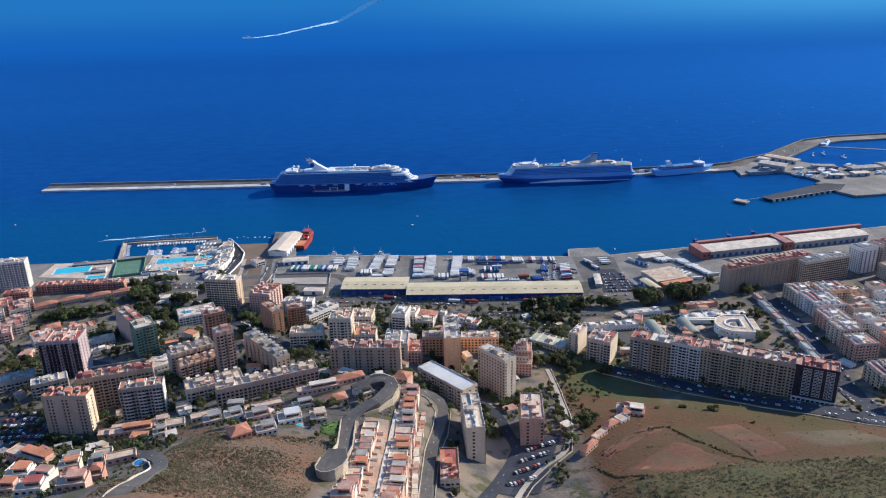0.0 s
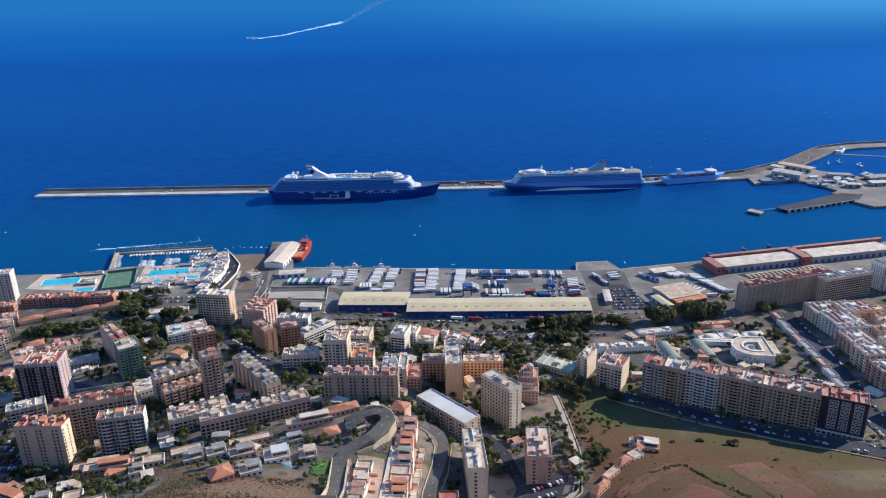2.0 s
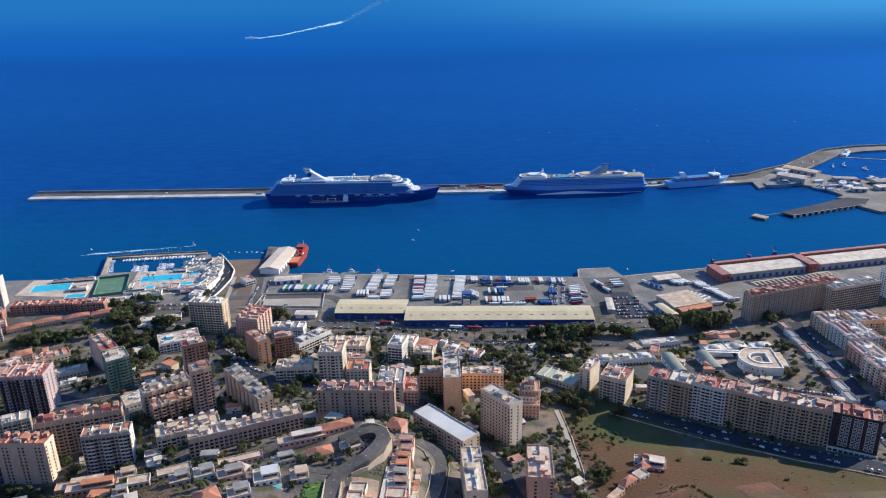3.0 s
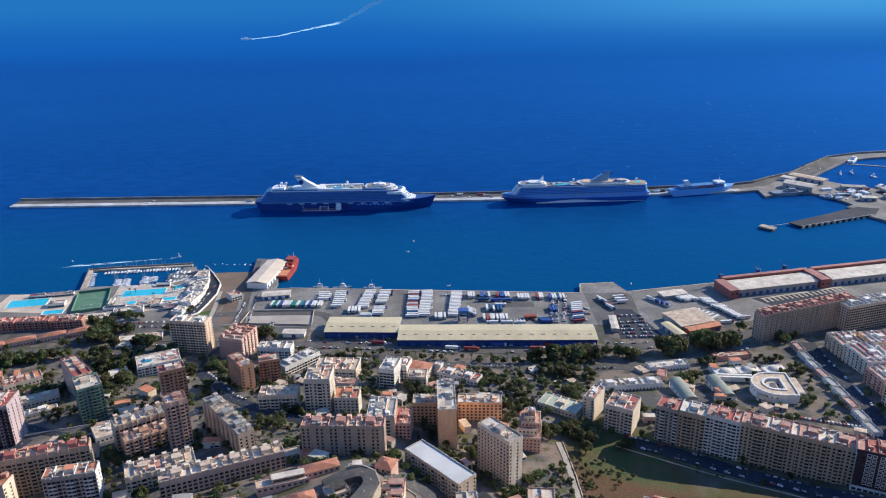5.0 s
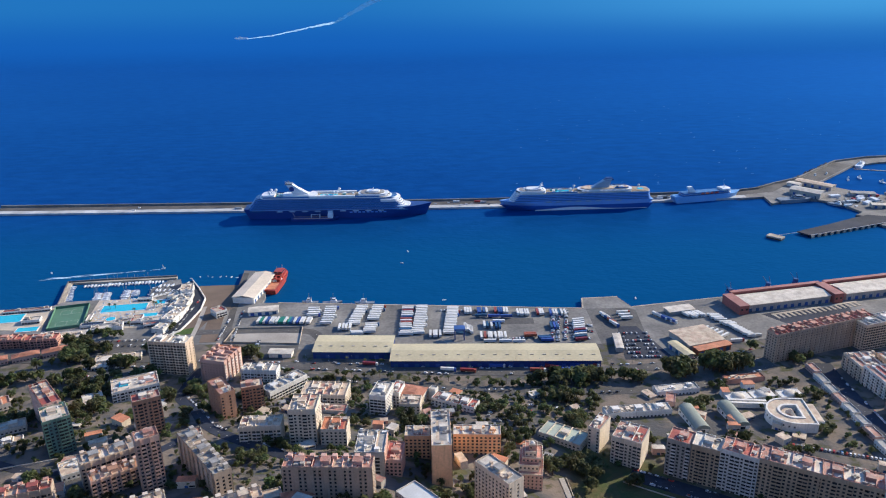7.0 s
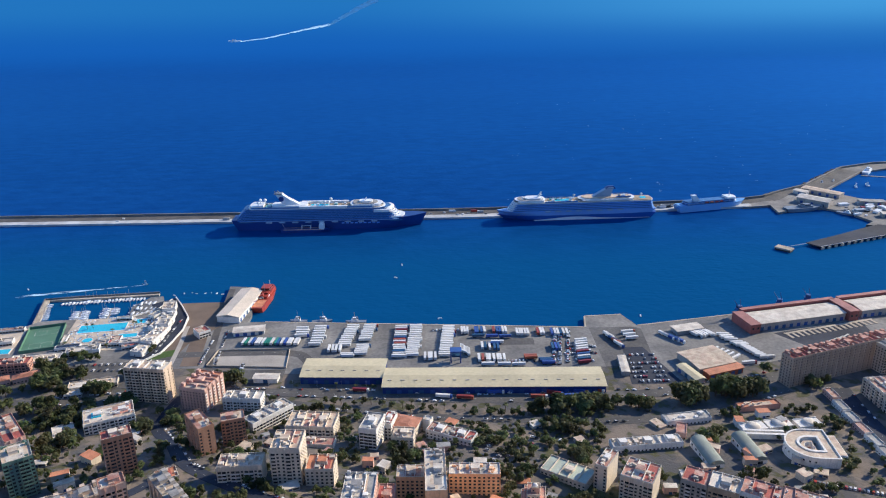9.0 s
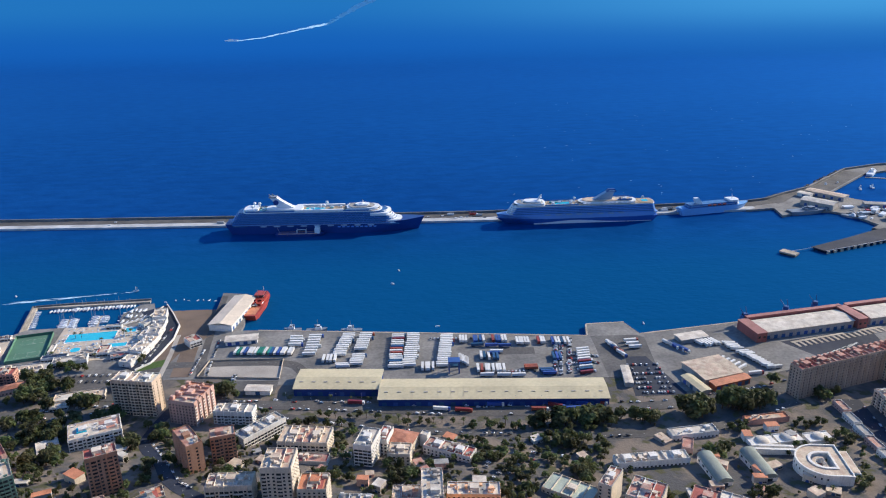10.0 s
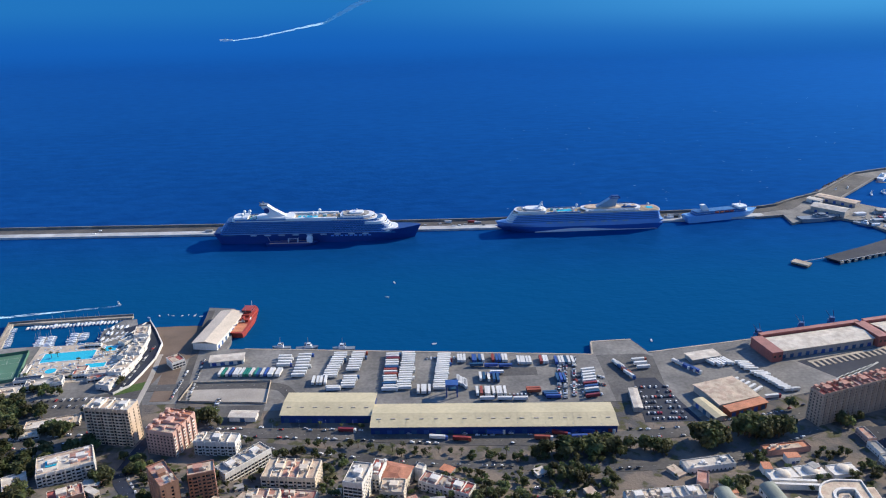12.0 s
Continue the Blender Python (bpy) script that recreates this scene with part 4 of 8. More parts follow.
def line_band(points, w0, w1, z0, z1):
    """A band between two offsets to the left of a line, between two heights."""
    pts = [Vector(p) for p in points]
    rows = []
    for k, p in enumerate(pts):
        d = (pts[min(k + 1, len(pts) - 1)] - pts[max(k - 1, 0)]).normalized()
        n = Vector((-d.y, d.x))
        a, b = p + n * w0, p + n * w1
        rows.append([(a.x, a.y, z0), (a.x, a.y, z1), (b.x, b.y, z1), (b.x, b.y, z0), (a.x, a.y, z0)])
    s = Shape().loft(list(reversed(rows)))
    s.f += [(0, 1, 2, 3), tuple(len(s.v) - 5 + k for k in (3, 2, 1, 0))]
    return s


BW = [(-754, 1402), (-300, 1395), (100, 1395), (400, 1411), (560, 1423), (616, 1440), (662, 1472), (728, 1510), (857, 1632), (923, 1656), (1300, 1700)]
solid("breakwater", line_band(BW, 0, 46, -6, 3.2), "concrete", "long straight concrete breakwater with a quay road", "breakwater", kind="structure")
solid("breakwater_apron", line_band(BW[:5], -0.4, 15, -5, 3.3), "apron", "pale quay apron along the breakwater", "quay", kind="structure")
solid("breakwater_road", line_band(BW[:6], 16, 34, 3.0, 3.35), "worn", "dark asphalt road along the breakwater", "road", kind="structure")
solid("breakwater_yard", line_band(BW[5:9], 3, 36, 3.0, 3.4), "worn", "broad brown grey yard on the breakwater bend", "yard", kind="structure")
solid("breakwater_wall", line_band(BW, 37, 39.5, 3, 7.0), "concrete", "tall grey parapet wall of the breakwater", "wall", kind="structure")
rocks = Shape()
rr = random.Random(4)
for k in range(900):
    t = rr.random() * (len(BW) - 1)
    i = min(int(t), len(BW) - 2)
    p = Vector(BW[i]).lerp(Vector(BW[i + 1]), t - i)
    d = (Vector(BW[i + 1]) - Vector(BW[i])).normalized()
    n = Vector((-d.y, d.x))
    o = rr.uniform(42, 56)
    c, r = p + n * o, rr.uniform(1.6, 3.4)
    z = 4.5 - (o - 42) * 0.42
    rocks.disc(c.x, c.y, r, z - 3, z + rr.uniform(-0.6, 0.8), 5, r * 0.6)
solid("armour_rocks", rocks, "rock", "dark armour rocks along the seaward side", "rocks", kind="stuff")

bq, bqr = Shape(), random.Random(66)
for k in range(40):
    x = bqr.choice((bqr.uniform(0, 118), bqr.uniform(-740, 540), bqr.uniform(395, 420)))
    y = 1402 + max(0.0, x - 100) * 0.05 + bqr.uniform(3, 24)
    l = bqr.choice((2.2, 2.2, 5.5))
    bq.box(x - l, x + l, y - 1.1, y + 1.1, 3.3, 3.4 + l * 0.6)
solid("quay_vehicles", bq, "carisland", "small cars and coaches parked on the breakwater quay", "vehicles", kind="stuff")
pier_land = Shape()
pier_land.prism([(540, 1417), (590, 1425), (586, 1383), (604, 1392), (622, 1411), (672, 1401), (690, 1387), (709, 1396), (702, 1362), (712, 1328), (692, 1312), (724, 1300), (1300, 1380), (1300, 1480), (786, 1423), (742, 1476), (728, 1512), (690, 1525), (620, 1455)], -6, 3.6)
solid("harbour_platform", pier_land, "concrete", "grey concrete platform of the inner dock", "quay", kind="structure")
stores, sto = Shape(), random.Random(71)
for k in range(150):
    x = sto.uniform(600, 1000)
    y = 1402 + (x - 700) * 0.07 + sto.uniform(-52, 24)
    if x < 700 and y < 1412:
        continue
    l, w, h = sto.choice(((2.2, 1, 1.5), (2.2, 1, 1.5), (2.2, 1, 1.5), (6, 2.4, 3), (9, 4, 3.6), (3, 3, 2.6)))
    m5 = pose(x, y, 3.55, 0, 0, sto.choice((8, 8, 98, 40)))
    n = len(stores.v)
    stores.v += [tuple(m5 @ Vector((a * l, b * w, c * h))) for c in (0, 1) for a, b in ((-1, -1), (1, -1), (1, 1), (-1, 1))]
    stores.f += [tuple(n + q for q in face) for face in ((3, 2, 1, 0), (4, 5, 6, 7), (0, 1, 5, 4), (1, 2, 6, 5), (2, 3, 7, 6), (3, 0, 4, 7))]
solid("dock_stores", stores, "carisland", "vehicles, containers and small stores on the dock platform", "stores", kind="stuff")
jet = Shape().prism([(561, 1236), (574, 1217), (646, 1243), (717, 1269), (742, 1300), (710, 1311), (686, 1300), (632, 1271)], 2.4, 4.2)
solid("jetty", jet, "asphalt", "dark topped jetty on concrete piles", "jetty", kind="structure")
for k in range(12):
    f = k / 11
    x, y = 577 + 130 * f, 1217.5 + 48.5 * f
    solid("jetty_pile", Shape().box(-2.6, 2.6, -1, 1, -6, 3.4), "quaywall", "pale concrete pile under the jetty", "pile", "piles of the jetty", "structure", pose(x, y, 0, 0, 0, 20.5))
solid("jetty_kerb", line_band([(574, 1217), (646, 1243), (716, 1269)], 0, 0.8, 4.1, 4.7), "apron", "pale kerb along the jetty edge", "kerb", kind="structure")
solid("inner_quay", Shape().prism([(706, 1262), (724, 1230), (1300, 1310), (1300, 1400), (742, 1312)], -6, 3.7), "concrete", "grey concrete quay behind the jetty", "quay", kind="structure")
d1 = thing("mooring_dolphin", "detached concrete mooring block standing in the harbour water", "mooring", pose(521, 1218, 0, 0, 0, -48))
part("cap", Shape().box(-11.5, 11.5, -6.5, 6.5, 2.2, 4.2), "quaywall", d1)
part("base", Shape().box(-11, 11, -6, 6, -6, 2.2), "rock", d1)
tagged(part("gangway", line_band([(527, 1222), (564, 1234)], 0, 1.3, 3.2, 3.7), "steel"), "thin steel gangway from the jetty to a mooring block", "gangway")


def shed(label, x, y, rot, w, d, h, wall, roof, ridge=2.0, g=4.0, name="warehouse", doors=6, skylights=0, eave=1.0):
    ob = thing(name, label, "warehouse", pose(x, y, g, 0, 0, rot), "harbour sheds")
    part("wall", Shape().box(-w / 2, w / 2, -d / 2, d / 2, -1, h), wall, ob)
    s = Shape()
    e = eave
    s.v = [(sx * (w / 2 + e), sy, z) for sx in (-1, 1) for sy, z in ((-d / 2 - e, h), (0, h + ridge), (d / 2 + e, h), (d / 2 + e, h + 0.3), (0, h + ridge + 0.3), (-d / 2 - e, h + 0.3))]
    s.f = [(0, 1, 2, 3, 4, 5), (11, 10, 9, 8, 7, 6)] + [(k, 6 + k, 6 + (k + 1) % 6, (k + 1) % 6) for k in range(6)]
    s.f = [tuple(reversed(q)) for q in s.f]
    part("roof", s, roof, ob)
    for k in range(doors):
        cx = -w / 2 + w * (k + 0.5) / doors
        part("door", Shape().box(cx - 2.2, cx + 2.2, -d / 2 - 0.08, -d / 2 + 0.05, 0.0, min(h - 1.2, 4.5)), "bluebox", ob)
    ribs = Shape()
    n = int(w / 6)
    for k in range(1, n):
        cx = -w / 2 + w * k / n
        for sy in (-1, 1):
            m = len(ribs.v)
            ribs.v += [(cx + a, sy * b, z) for a in (-0.12, 0.12) for b, z in ((0.1, h + ridge + 0.42), (d / 2 + e, h + 0.42))]
            ribs.f += [(m, m + 2, m + 3, m + 1) if sy < 0 else (m, m + 1, m + 3, m + 2)]
    part("seam", ribs, roof, ob)
    for k in range(skylights):
        cx = -w / 2 + w * (k + 0.5) / skylights
        zz = h + ridge * 0.55 + 0.36
        part("roof_vent", Shape().box(cx - 1.8, cx + 1.8, -d * 0.22 - 0.6, -d * 0.22 + 0.6, zz - 0.3, zz + 0.5), "greywall", ob)
    return ob


shed("long shed with pale yellow sheet roof and dark front", -78, 880, -3, 82, 37, 8, "navy", "roof_yellow", 2.2, doors=8, skylights=7)
shed("very long shed with pale yellow sheet roof and dark front", 70, 855, -2, 214, 36, 8, "navy", "roof_yellow", 2.2, doors=20, skylights=17)
shed("white roofed transit hall on the pier", -221, 1047, 82, 80, 27, 8, "white", "cream", 2.5, doors=8, name="pier_hall")
shed("long white roofed market hall behind the container cranes", 425, 981, 12, 112, 29, 9, "greywall", "roof_white", 2.0, doors=12)
shed("second white roofed hall with red ends", 560, 1010, 12, 120, 29, 9, "greywall", "roof_white", 2.0, doors=12)
shed("low workshop with beige sheet roof", 291, 887, 18, 43, 37, 7, "greywall", "roof_beige", 1.5, doors=3, name="workshop")
shed("low shed with yellow roof beside the workshop", 266, 860, -72, 31, 10, 6, "greywall", "roof_yellow", 1.0, doors=3, name="workshop")
shed("narrow orange roofed workshop front", 300, 863, 19, 41, 9, 6.5, "redbox", "roof_orange", 0.8, doors=5, name="workshop")
shed("narrow shelter with white roof in the yard", 205, 882, 84, 34, 8, 4.5, "greywall", "roof_white", 0.5, doors=0, name="shelter", eave=0.4)
shed("white canopy over parked lorries", 295, 960, 14, 32, 14, 5, "steel", "roof_white", 0.6, doors=0, name="canopy")
shed("white shed on the road corner", -155, 872, -4, 24, 10, 5, "white", "roof_white", 1.0, doors=1, name="small_shed")
shed("white lorry shed beside the pier", -196, 980, 8, 34, 14, 5, "white", "roof_white", 1.0, doors=4, name="small_shed")
shed("white hangar with wide pale roof at the dock", 668, 1430, -45, 52, 26, 9, "greywall", "roof_white", 3, g=3.6, doors=3, name="hangar")
shed("long grey shed beside the outer basin", 708, 1484, -50, 66, 20, 7, "greywall", "roof_beige", 1.5, g=3.6, doors=5, name="hangar")
shed("small white store beside the breakwater", 672, 1488, -48, 22, 14, 6, "white", "roof_white", 1, g=3.6, doors=1, name="small_shed")
for x, y, r, w, d in ((760, 1420, -12, 40, 14), (830, 1400, 8, 60, 20), (800, 1360, 5, 30, 16), (900, 1420, 8, 60, 24), (750, 1350, -10, 24, 12), (960, 1385, 10, 70, 26)):
    shed("low grey dockside store with flat sheet roof", x, y, r, w, d, 6, "greywall", "roof_grey" if w > 35 else "roof_white", 1, g=3.6, doors=2, name="dock_store")
# red framed ends and yard wall
for x, y, r, w, d, h in ((364, 967, 12, 12, 36, 11), (488, 994, 12, 12, 36, 12), (425, 1001, 12, 122, 5, 12), (560, 1030, 12, 140, 5, 12)):
    b = thing("red_hall_wing", "crimson painted wing of the market hall with flat roof", "building", pose(x, y, 4, 0, 0, r), "harbour sheds")
    part("wall", Shape().box(-w / 2, w / 2, -d / 2, d / 2, -1, h), "crimson", b)
    part("roof", Shape().box(-w / 2 - 0.4, w / 2 + 0.4, -d / 2 - 0.4, d / 2 + 0.4, h, h + 0.5), "roof_crimson", b)
    for k in range(max(1, int(w / 6))):
        cx = -w / 2 + 3 + 6 * k
        part("window", Shape().box(cx - 1.4, cx + 1.4, -d / 2 - 0.06, -d / 2 + 0.05, 5, 7.5), "glass", b)
comb = thing("toothed_kerb", "pale concrete kerbed lorry bays in a toothed row", "kerb", pose(458, 960, 4, 0, 0, 15.5))
part("beam", Shape().box(-60, 60, 2, 5, 0.2, 0.7), "quaywall", comb)
for k in range(17):
    part("tooth", Shape().box(-59 + 7.1 * k, -56 + 7.1 * k, -8, 2, 0.2, 0.7), "quaywall", comb)
for k in range(7):
    solid("parking_line", Shape().box(-14, 14, -1, 1, 0.0, 0.03), "paint", "pale painted lorry bay", "road marking", kind="structure", at=pose(409 + 8 * k, 912 + 4 * k, 4.2, 0, 0, 33))

# quay slabs of the yard
solid("yard", Shape().prism([(-188, 884), (230, 884), (230, 971), (184, 971), (-184, 1003), (-188, 1003)], 0, 4.20), "concrete", "grey concrete trailer yard", "yard", kind="structure")
yard2 = Shape().prism([(240, 850), (420, 905), (360, 990), (246, 965)], 0, 4.21)
solid("yard", yard2, "concrete", "grey concrete lorry yard beside the cranes", "yard", kind="structure")
solid("compound", Shape().prism([(-224, 903), (-140, 896), (-143, 937), (-220, 937)], 0, 4.25), "paving", "flat walled compound of pale beaten earth", "compound", kind="structure")
for x0, y0, x1, y1 in ((-224, 903, -140, 896), (-140, 896, -143, 937), (-143, 937, -220, 937), (-220, 937, -224, 903)):
    solid("compound_wall", line_band([(x0, y0), (x1, y1)], -0.2, 0.2, 3.5, 6.0), "quaywall", "low pale wall round the compound", "wall", kind="structure")
solid("car_park", Shape().prism([(205, 848), (256, 848), (236, 925), (214, 925)], 0, 4.24), "asphalt", "dark asphalt car park beside the sheds", "parking", kind="structure")
solid("yard", Shape().prism([(366, 886), (494, 930), (500, 978), (372, 946)], 0, 4.19), "asphalt", "dark asphalt lorry yard with pale bay lines", "yard", kind="structure")
solid("yard", Shape().prism([(188, 884), (240, 884), (246, 968), (238, 974), (188, 974)], 0, 4.215), "grit", "dark worn asphalt of the yard road", "yard", kind="structure")
solid("yard", Shape().box(84, 122, 936, 952, 0, 4.222), "grit", "dark square patch in the trailer yard", "yard", kind="structure")
solid("yard", Shape().box(-226, -140, 868, 894, 0, 4.226), "grit", "dark asphalt lane before the compound", "yard", kind="structure")
solid('car_park', Shape().prism([(-480, 896), (-310, 918), (-268, 930), (-250, 880), (-262, 862), (-480, 866)], 0, 4.27), 'worn', 'grey asphalt car park before the club', 'parking', kind='structure')
solid('earth_strip', Shape().prism([(-262, 1010), (-246, 1010), (-233, 905), (-252, 905)], 0, 4.30), 'sand', 'strip of bare brown earth beside the promenade', 'earth', kind='structure')
solid('lawn', Shape().prism([(-300, 928), (-266, 944), (-262, 930), (-290, 918)], 0, 4.34), 'grass', 'dry green verge by the club road', 'lawn', kind='structure')
rail = strip([(-272, 1000), (-266, 950), (-262, 900), (-256, 866)], 5, 0.35, "paving", "pavement", "pale promenade beside the pier", "path")
strip([(-246, 1108), (-240, 1040), (-231, 960), (-222, 905), (-214, 868)], 8, 0.3, "worn", "road", "grey pier road", "road")


# ---- lorries and boxes ----
def trailer_mesh():
    box = {c: Shape().box(-6.8, 6.8, -1.28, 1.28, 1.15, 4.0).mesh("trailer_box", c) for c in ("whitebox", "bluebox", "redbox", "greenbox")}
    chassis = Shape().box(-6.7, 6.6, -0.5, 0.5, 0.75, 1.13)
    for x in (-5.4, -4.1, -2.8):
        for y in (-1.05, 1.05):
            chassis.tube((x, y - 0.18, 0.52), (x, y + 0.18, 0.52), 0.52, 8)
    cab = Shape().box(6.95, 9.1, -1.22, 1.22, 0.9, 3.7)
    for x in (7.4, 8.6):
        for y in (-1.0, 1.0):
            cab.tube((x, y - 0.2, 0.5), (x, y + 0.2, 0.5), 0.5, 8)
    return box, chassis.mesh("chassis", "black"), {c: cab.mesh("cab", c) for c in ("whitebox", "bluebox", "redbox")}


BOXES, CHASSIS, CABS = trailer_mesh()
WORDS = {"whitebox": "white", "bluebox": "blue", "redbox": "red", "greenbox": "green"}
lr = random.Random(12)


def trailer(x, y, rot, colour, cab=False, g=4.22):
    ob = solid("lorry" if cab else "trailer", BOXES[colour], colour, "%s box %s parked in the harbour yard" % (WORDS[colour], "lorry" if cab else "semi-trailer"), "lorry" if cab else "trailer", "lorry trailers in the harbour yard", at=pose(x, y, g, 0, 0, rot))
    part("chassis", CHASSIS, "black", ob)
    if cab:
        c = lr.choice(("whitebox", "whitebox", "bluebox", "redbox"))
        part("cab", CABS[c], c, ob)


def rank(n, p, q, rot, colours, cab=0.15, slip=0.8):
    for k in range(n):
        f = k / max(1, n - 1)
        trailer(p[0] + (q[0] - p[0]) * f + lr.uniform(-slip, slip), p[1] + (q[1] - p[1]) * f + lr.uniform(-0.2, 0.2), rot + lr.uniform(-1, 1), colours[lr.randrange(len(colours))], lr.random() < cab)


W, MIX, BLU = ("whitebox",), ("whitebox", "whitebox", "redbox", "whitebox", "whitebox", "bluebox", "whitebox", "whitebox"), ("bluebox", "bluebox", "whitebox")
CON = ("bluebox", "whitebox", "redbox", "whitebox", "bluebox", "whitebox")
rank(11, (-79, 987), (-85, 941), 0, W)
rank(8, (-59, 987), (-64, 953), 0, W)
rank(5, (-64, 938), (-66, 920), 0, W)
rank(8, (-116, 986), (-117, 944), 0, ("whitebox", "whitebox", "whitebox"))
rank(4, (-136, 984), (-135, 966), 0, W)
rank(16, (-24, 982), (-25, 913), 0, MIX)
rank(16, (-7, 984), (-11, 915), 0, W)
rank(17, (30, 979), (24, 913), 0, W)
rank(4, (-100, 933), (-88, 933), 90, W, 0)
rank(2, (-80, 919), (-78, 916), 0, W, 0)
rank(4, (3, 911), (14, 911), 90, W, 0)
rank(3, (44, 970), (51, 970), 90, W, 0)
rank(4, (59, 969), (69, 969), 90, BLU, 0)
rank(5, (80, 969), (94, 968), 90, CON, 0)
rank(5, (105, 963), (117, 962), 90, W, 0)
rank(3, (128, 963), (135, 963), 90, MIX, 0)
rank(6, (144, 961), (160, 960), 90, CON, 0)
rank(3, (62, 956), (92, 953), 0, ("bluebox",), 0)
rank(5, (64, 932), (82, 929), 90, BLU, 0)
rank(2, (78, 936), (82, 940), 0, BLU, 0)
rank(8, (60, 905), (86, 904), 90, CON, 0)
rank(3, (68, 892), (100, 890), 0, W, 0)
rank(2, (114, 907), (114, 903), 0, ("redbox",), 0)
rank(3, (128, 899), (130, 892), 0, ("bluebox",), 0)
rank(3, (140, 926), (147, 926), 90, ("bluebox",), 0)
rank(10, (172, 940), (167, 892), 10, CON, 0.2)
rank(6, (42, 928), (50, 918), 90, W, 0)
rank(18, (-196, 954), (-136, 951), 84, ("whitebox", "whitebox", "whitebox", "whitebox", "greenbox", "whitebox", "whitebox", "bluebox", "whitebox"), 0)
rank(4, (266, 950), (278, 936), -58, ("whitebox", "bluebox"), 0.5)
rank(6, (298, 950), (318, 950), -62, W, 0.3)
rank(4, (330, 946), (334, 933), -8, W, 0.2)
rank(3, (338, 926), (342, 920), 2, W, 0.2)
rank(7, (342, 917), (352, 895), -30, W, 0.2)
rank(5, (308, 911), (324, 894), 35, W, 0)
rank(2, (356, 893), (332, 882), 8, W, 0.3)
rank(5, (204, 952), (212, 930), -62, MIX, 0.5)
rank(3, (228, 958), (230, 943), 6, W, 0.5)
hb = thing("harbour_hoist", "tall blue steel lifting frame among containers", "crane", pose(35, 903, 4.2))
for sx in (-5, 5):
    for sy in (-4, 4):
        part("leg", Shape().box(sx - 0.6, sx + 0.6, sy - 0.6, sy + 0.6, 0, 12), "bluebox", hb)
part("top_frame", Shape().box(-6, 6, -5, 5, 12, 13.6), "bluebox", hb)
part("spreader", Shape().box(-4, 4, -3, 3, 6, 8), "bluebox", hb)


# ---- quay cranes ----
def quay_crane(x, y, rot, h=22):
    ob = thing("quay_crane", "dark blue lattice quay crane on portal legs", "crane", pose(x, y, 4.1, 0, 0, rot), "cranes along the quay")
    for sx in (-4, 4):
        for sy in (-4, 4):
            part("leg", Shape().tube((sx, sy, 0), (sx * 0.6, sy * 0.6, h * 0.5), 0.5), "crane", ob)
    part("portal", Shape().box(-3.4, 3.4, -3.4, 3.4, h * 0.5, h * 0.5 + 1.2), "crane", ob)
    cab = part("machinery_house", Shape().box(-2.4, 2.4, -3, 2.5, h * 0.5 + 1.2, h * 0.5 + 5), "crane", ob)
    part("window", Shape().box(-1.8, 1.8, 2.5, 2.56, h * 0.5 + 2.6, h * 0.5 + 4.2), "glass", cab)
    jib = Shape()
    for sx in (-0.9, 0.9):
        jib.tube((sx, 1, h * 0.5 + 4), (sx * 0.4, 7, h + 3), 0.3)
    for k in range(8):
        f, g2 = k / 8, (k + 1) / 8
        jib.tube((-0.9 + 0.5 * f, 1 + 6 * f, h * 0.5 + 4 + (h * 0.5 - 1) * f), (0.9 - 0.5 * g2, 1 + 6 * g2, h * 0.5 + 4 + (h * 0.5 - 1) * g2), 0.12, 4)
    part("jib", jib, "crane", ob)
    part("mast", Shape().tube((0, -2, h * 0.5 + 5), (0, 0, h + 4), 0.4), "crane", ob)


for x, y, r in ((366, 994, 100), (420, 1010, 60), (459, 1021, 70)):
    quay_crane(x, y, r, 18)


# ---- ships ----
def hull(length, beam, depth, fine=0.26, rake=0.05, stern=0.9, keel=-2.0, n=34, sheer=2.0):
    """A hull lofted from sections: x from stern to bow, closed with a deck."""
    rows = []
    levels = (keel, 0.0, depth * 0.35, depth * 0.7, depth)
    for k in range(n + 1):
        s = k / n
        row = []
        for side in (1, -1):
            col = []
            for z in levels if side > 0 else levels[::-1]:
                up = max(0.0, z) / depth
                reach = length * (1 - rake * (1 - up))
                start = length * 0.03 * (1 - up)
                x = start + (reach - start) * s
                q = max(0.0, (s - (1 - fine * (1.15 - 0.4 * up))) / (fine * (1.15 - 0.4 * up)))
                half = beam / 2 * (1 - q ** (1.9 + 0.9 * up)) * (stern + (1 - stern) * min(1, s / 0.12))
                half = max(half, 0.15) if s < 1 else 0.15 + 0.6 * up
                zz = z + (sheer * q * up if z > 0 else 0)
                col.append((x - length / 2, side * half, zz))
            row += col
        rows.append(row)
    s = Shape().loft(rows, closed=True)
    s.f += [tuple(range(9, -1, -1)), tuple(len(s.v) - 10 + k for k in range(10))]
    return s


def outline(x0, x1, half, nose=0.0, tail=0.0, n=10):
    """Deck outline with rounded ends."""
    pts = []
    for k in range(n + 1):
        a = -math.pi / 2 + math.pi * k / n
        pts.append((x1 - nose + nose * math.cos(a), half * math.sin(a))) if nose else None
    if not nose:
        pts += [(x1, -half), (x1, half)]
    for k in range(n + 1):
        a = math.pi / 2 + math.pi * k / n
        pts.append((x0 + tail + tail * math.cos(a), half * math.sin(a))) if tail else None
    if not tail:
        pts += [(x0, half), (x0, -half)]
    return pts


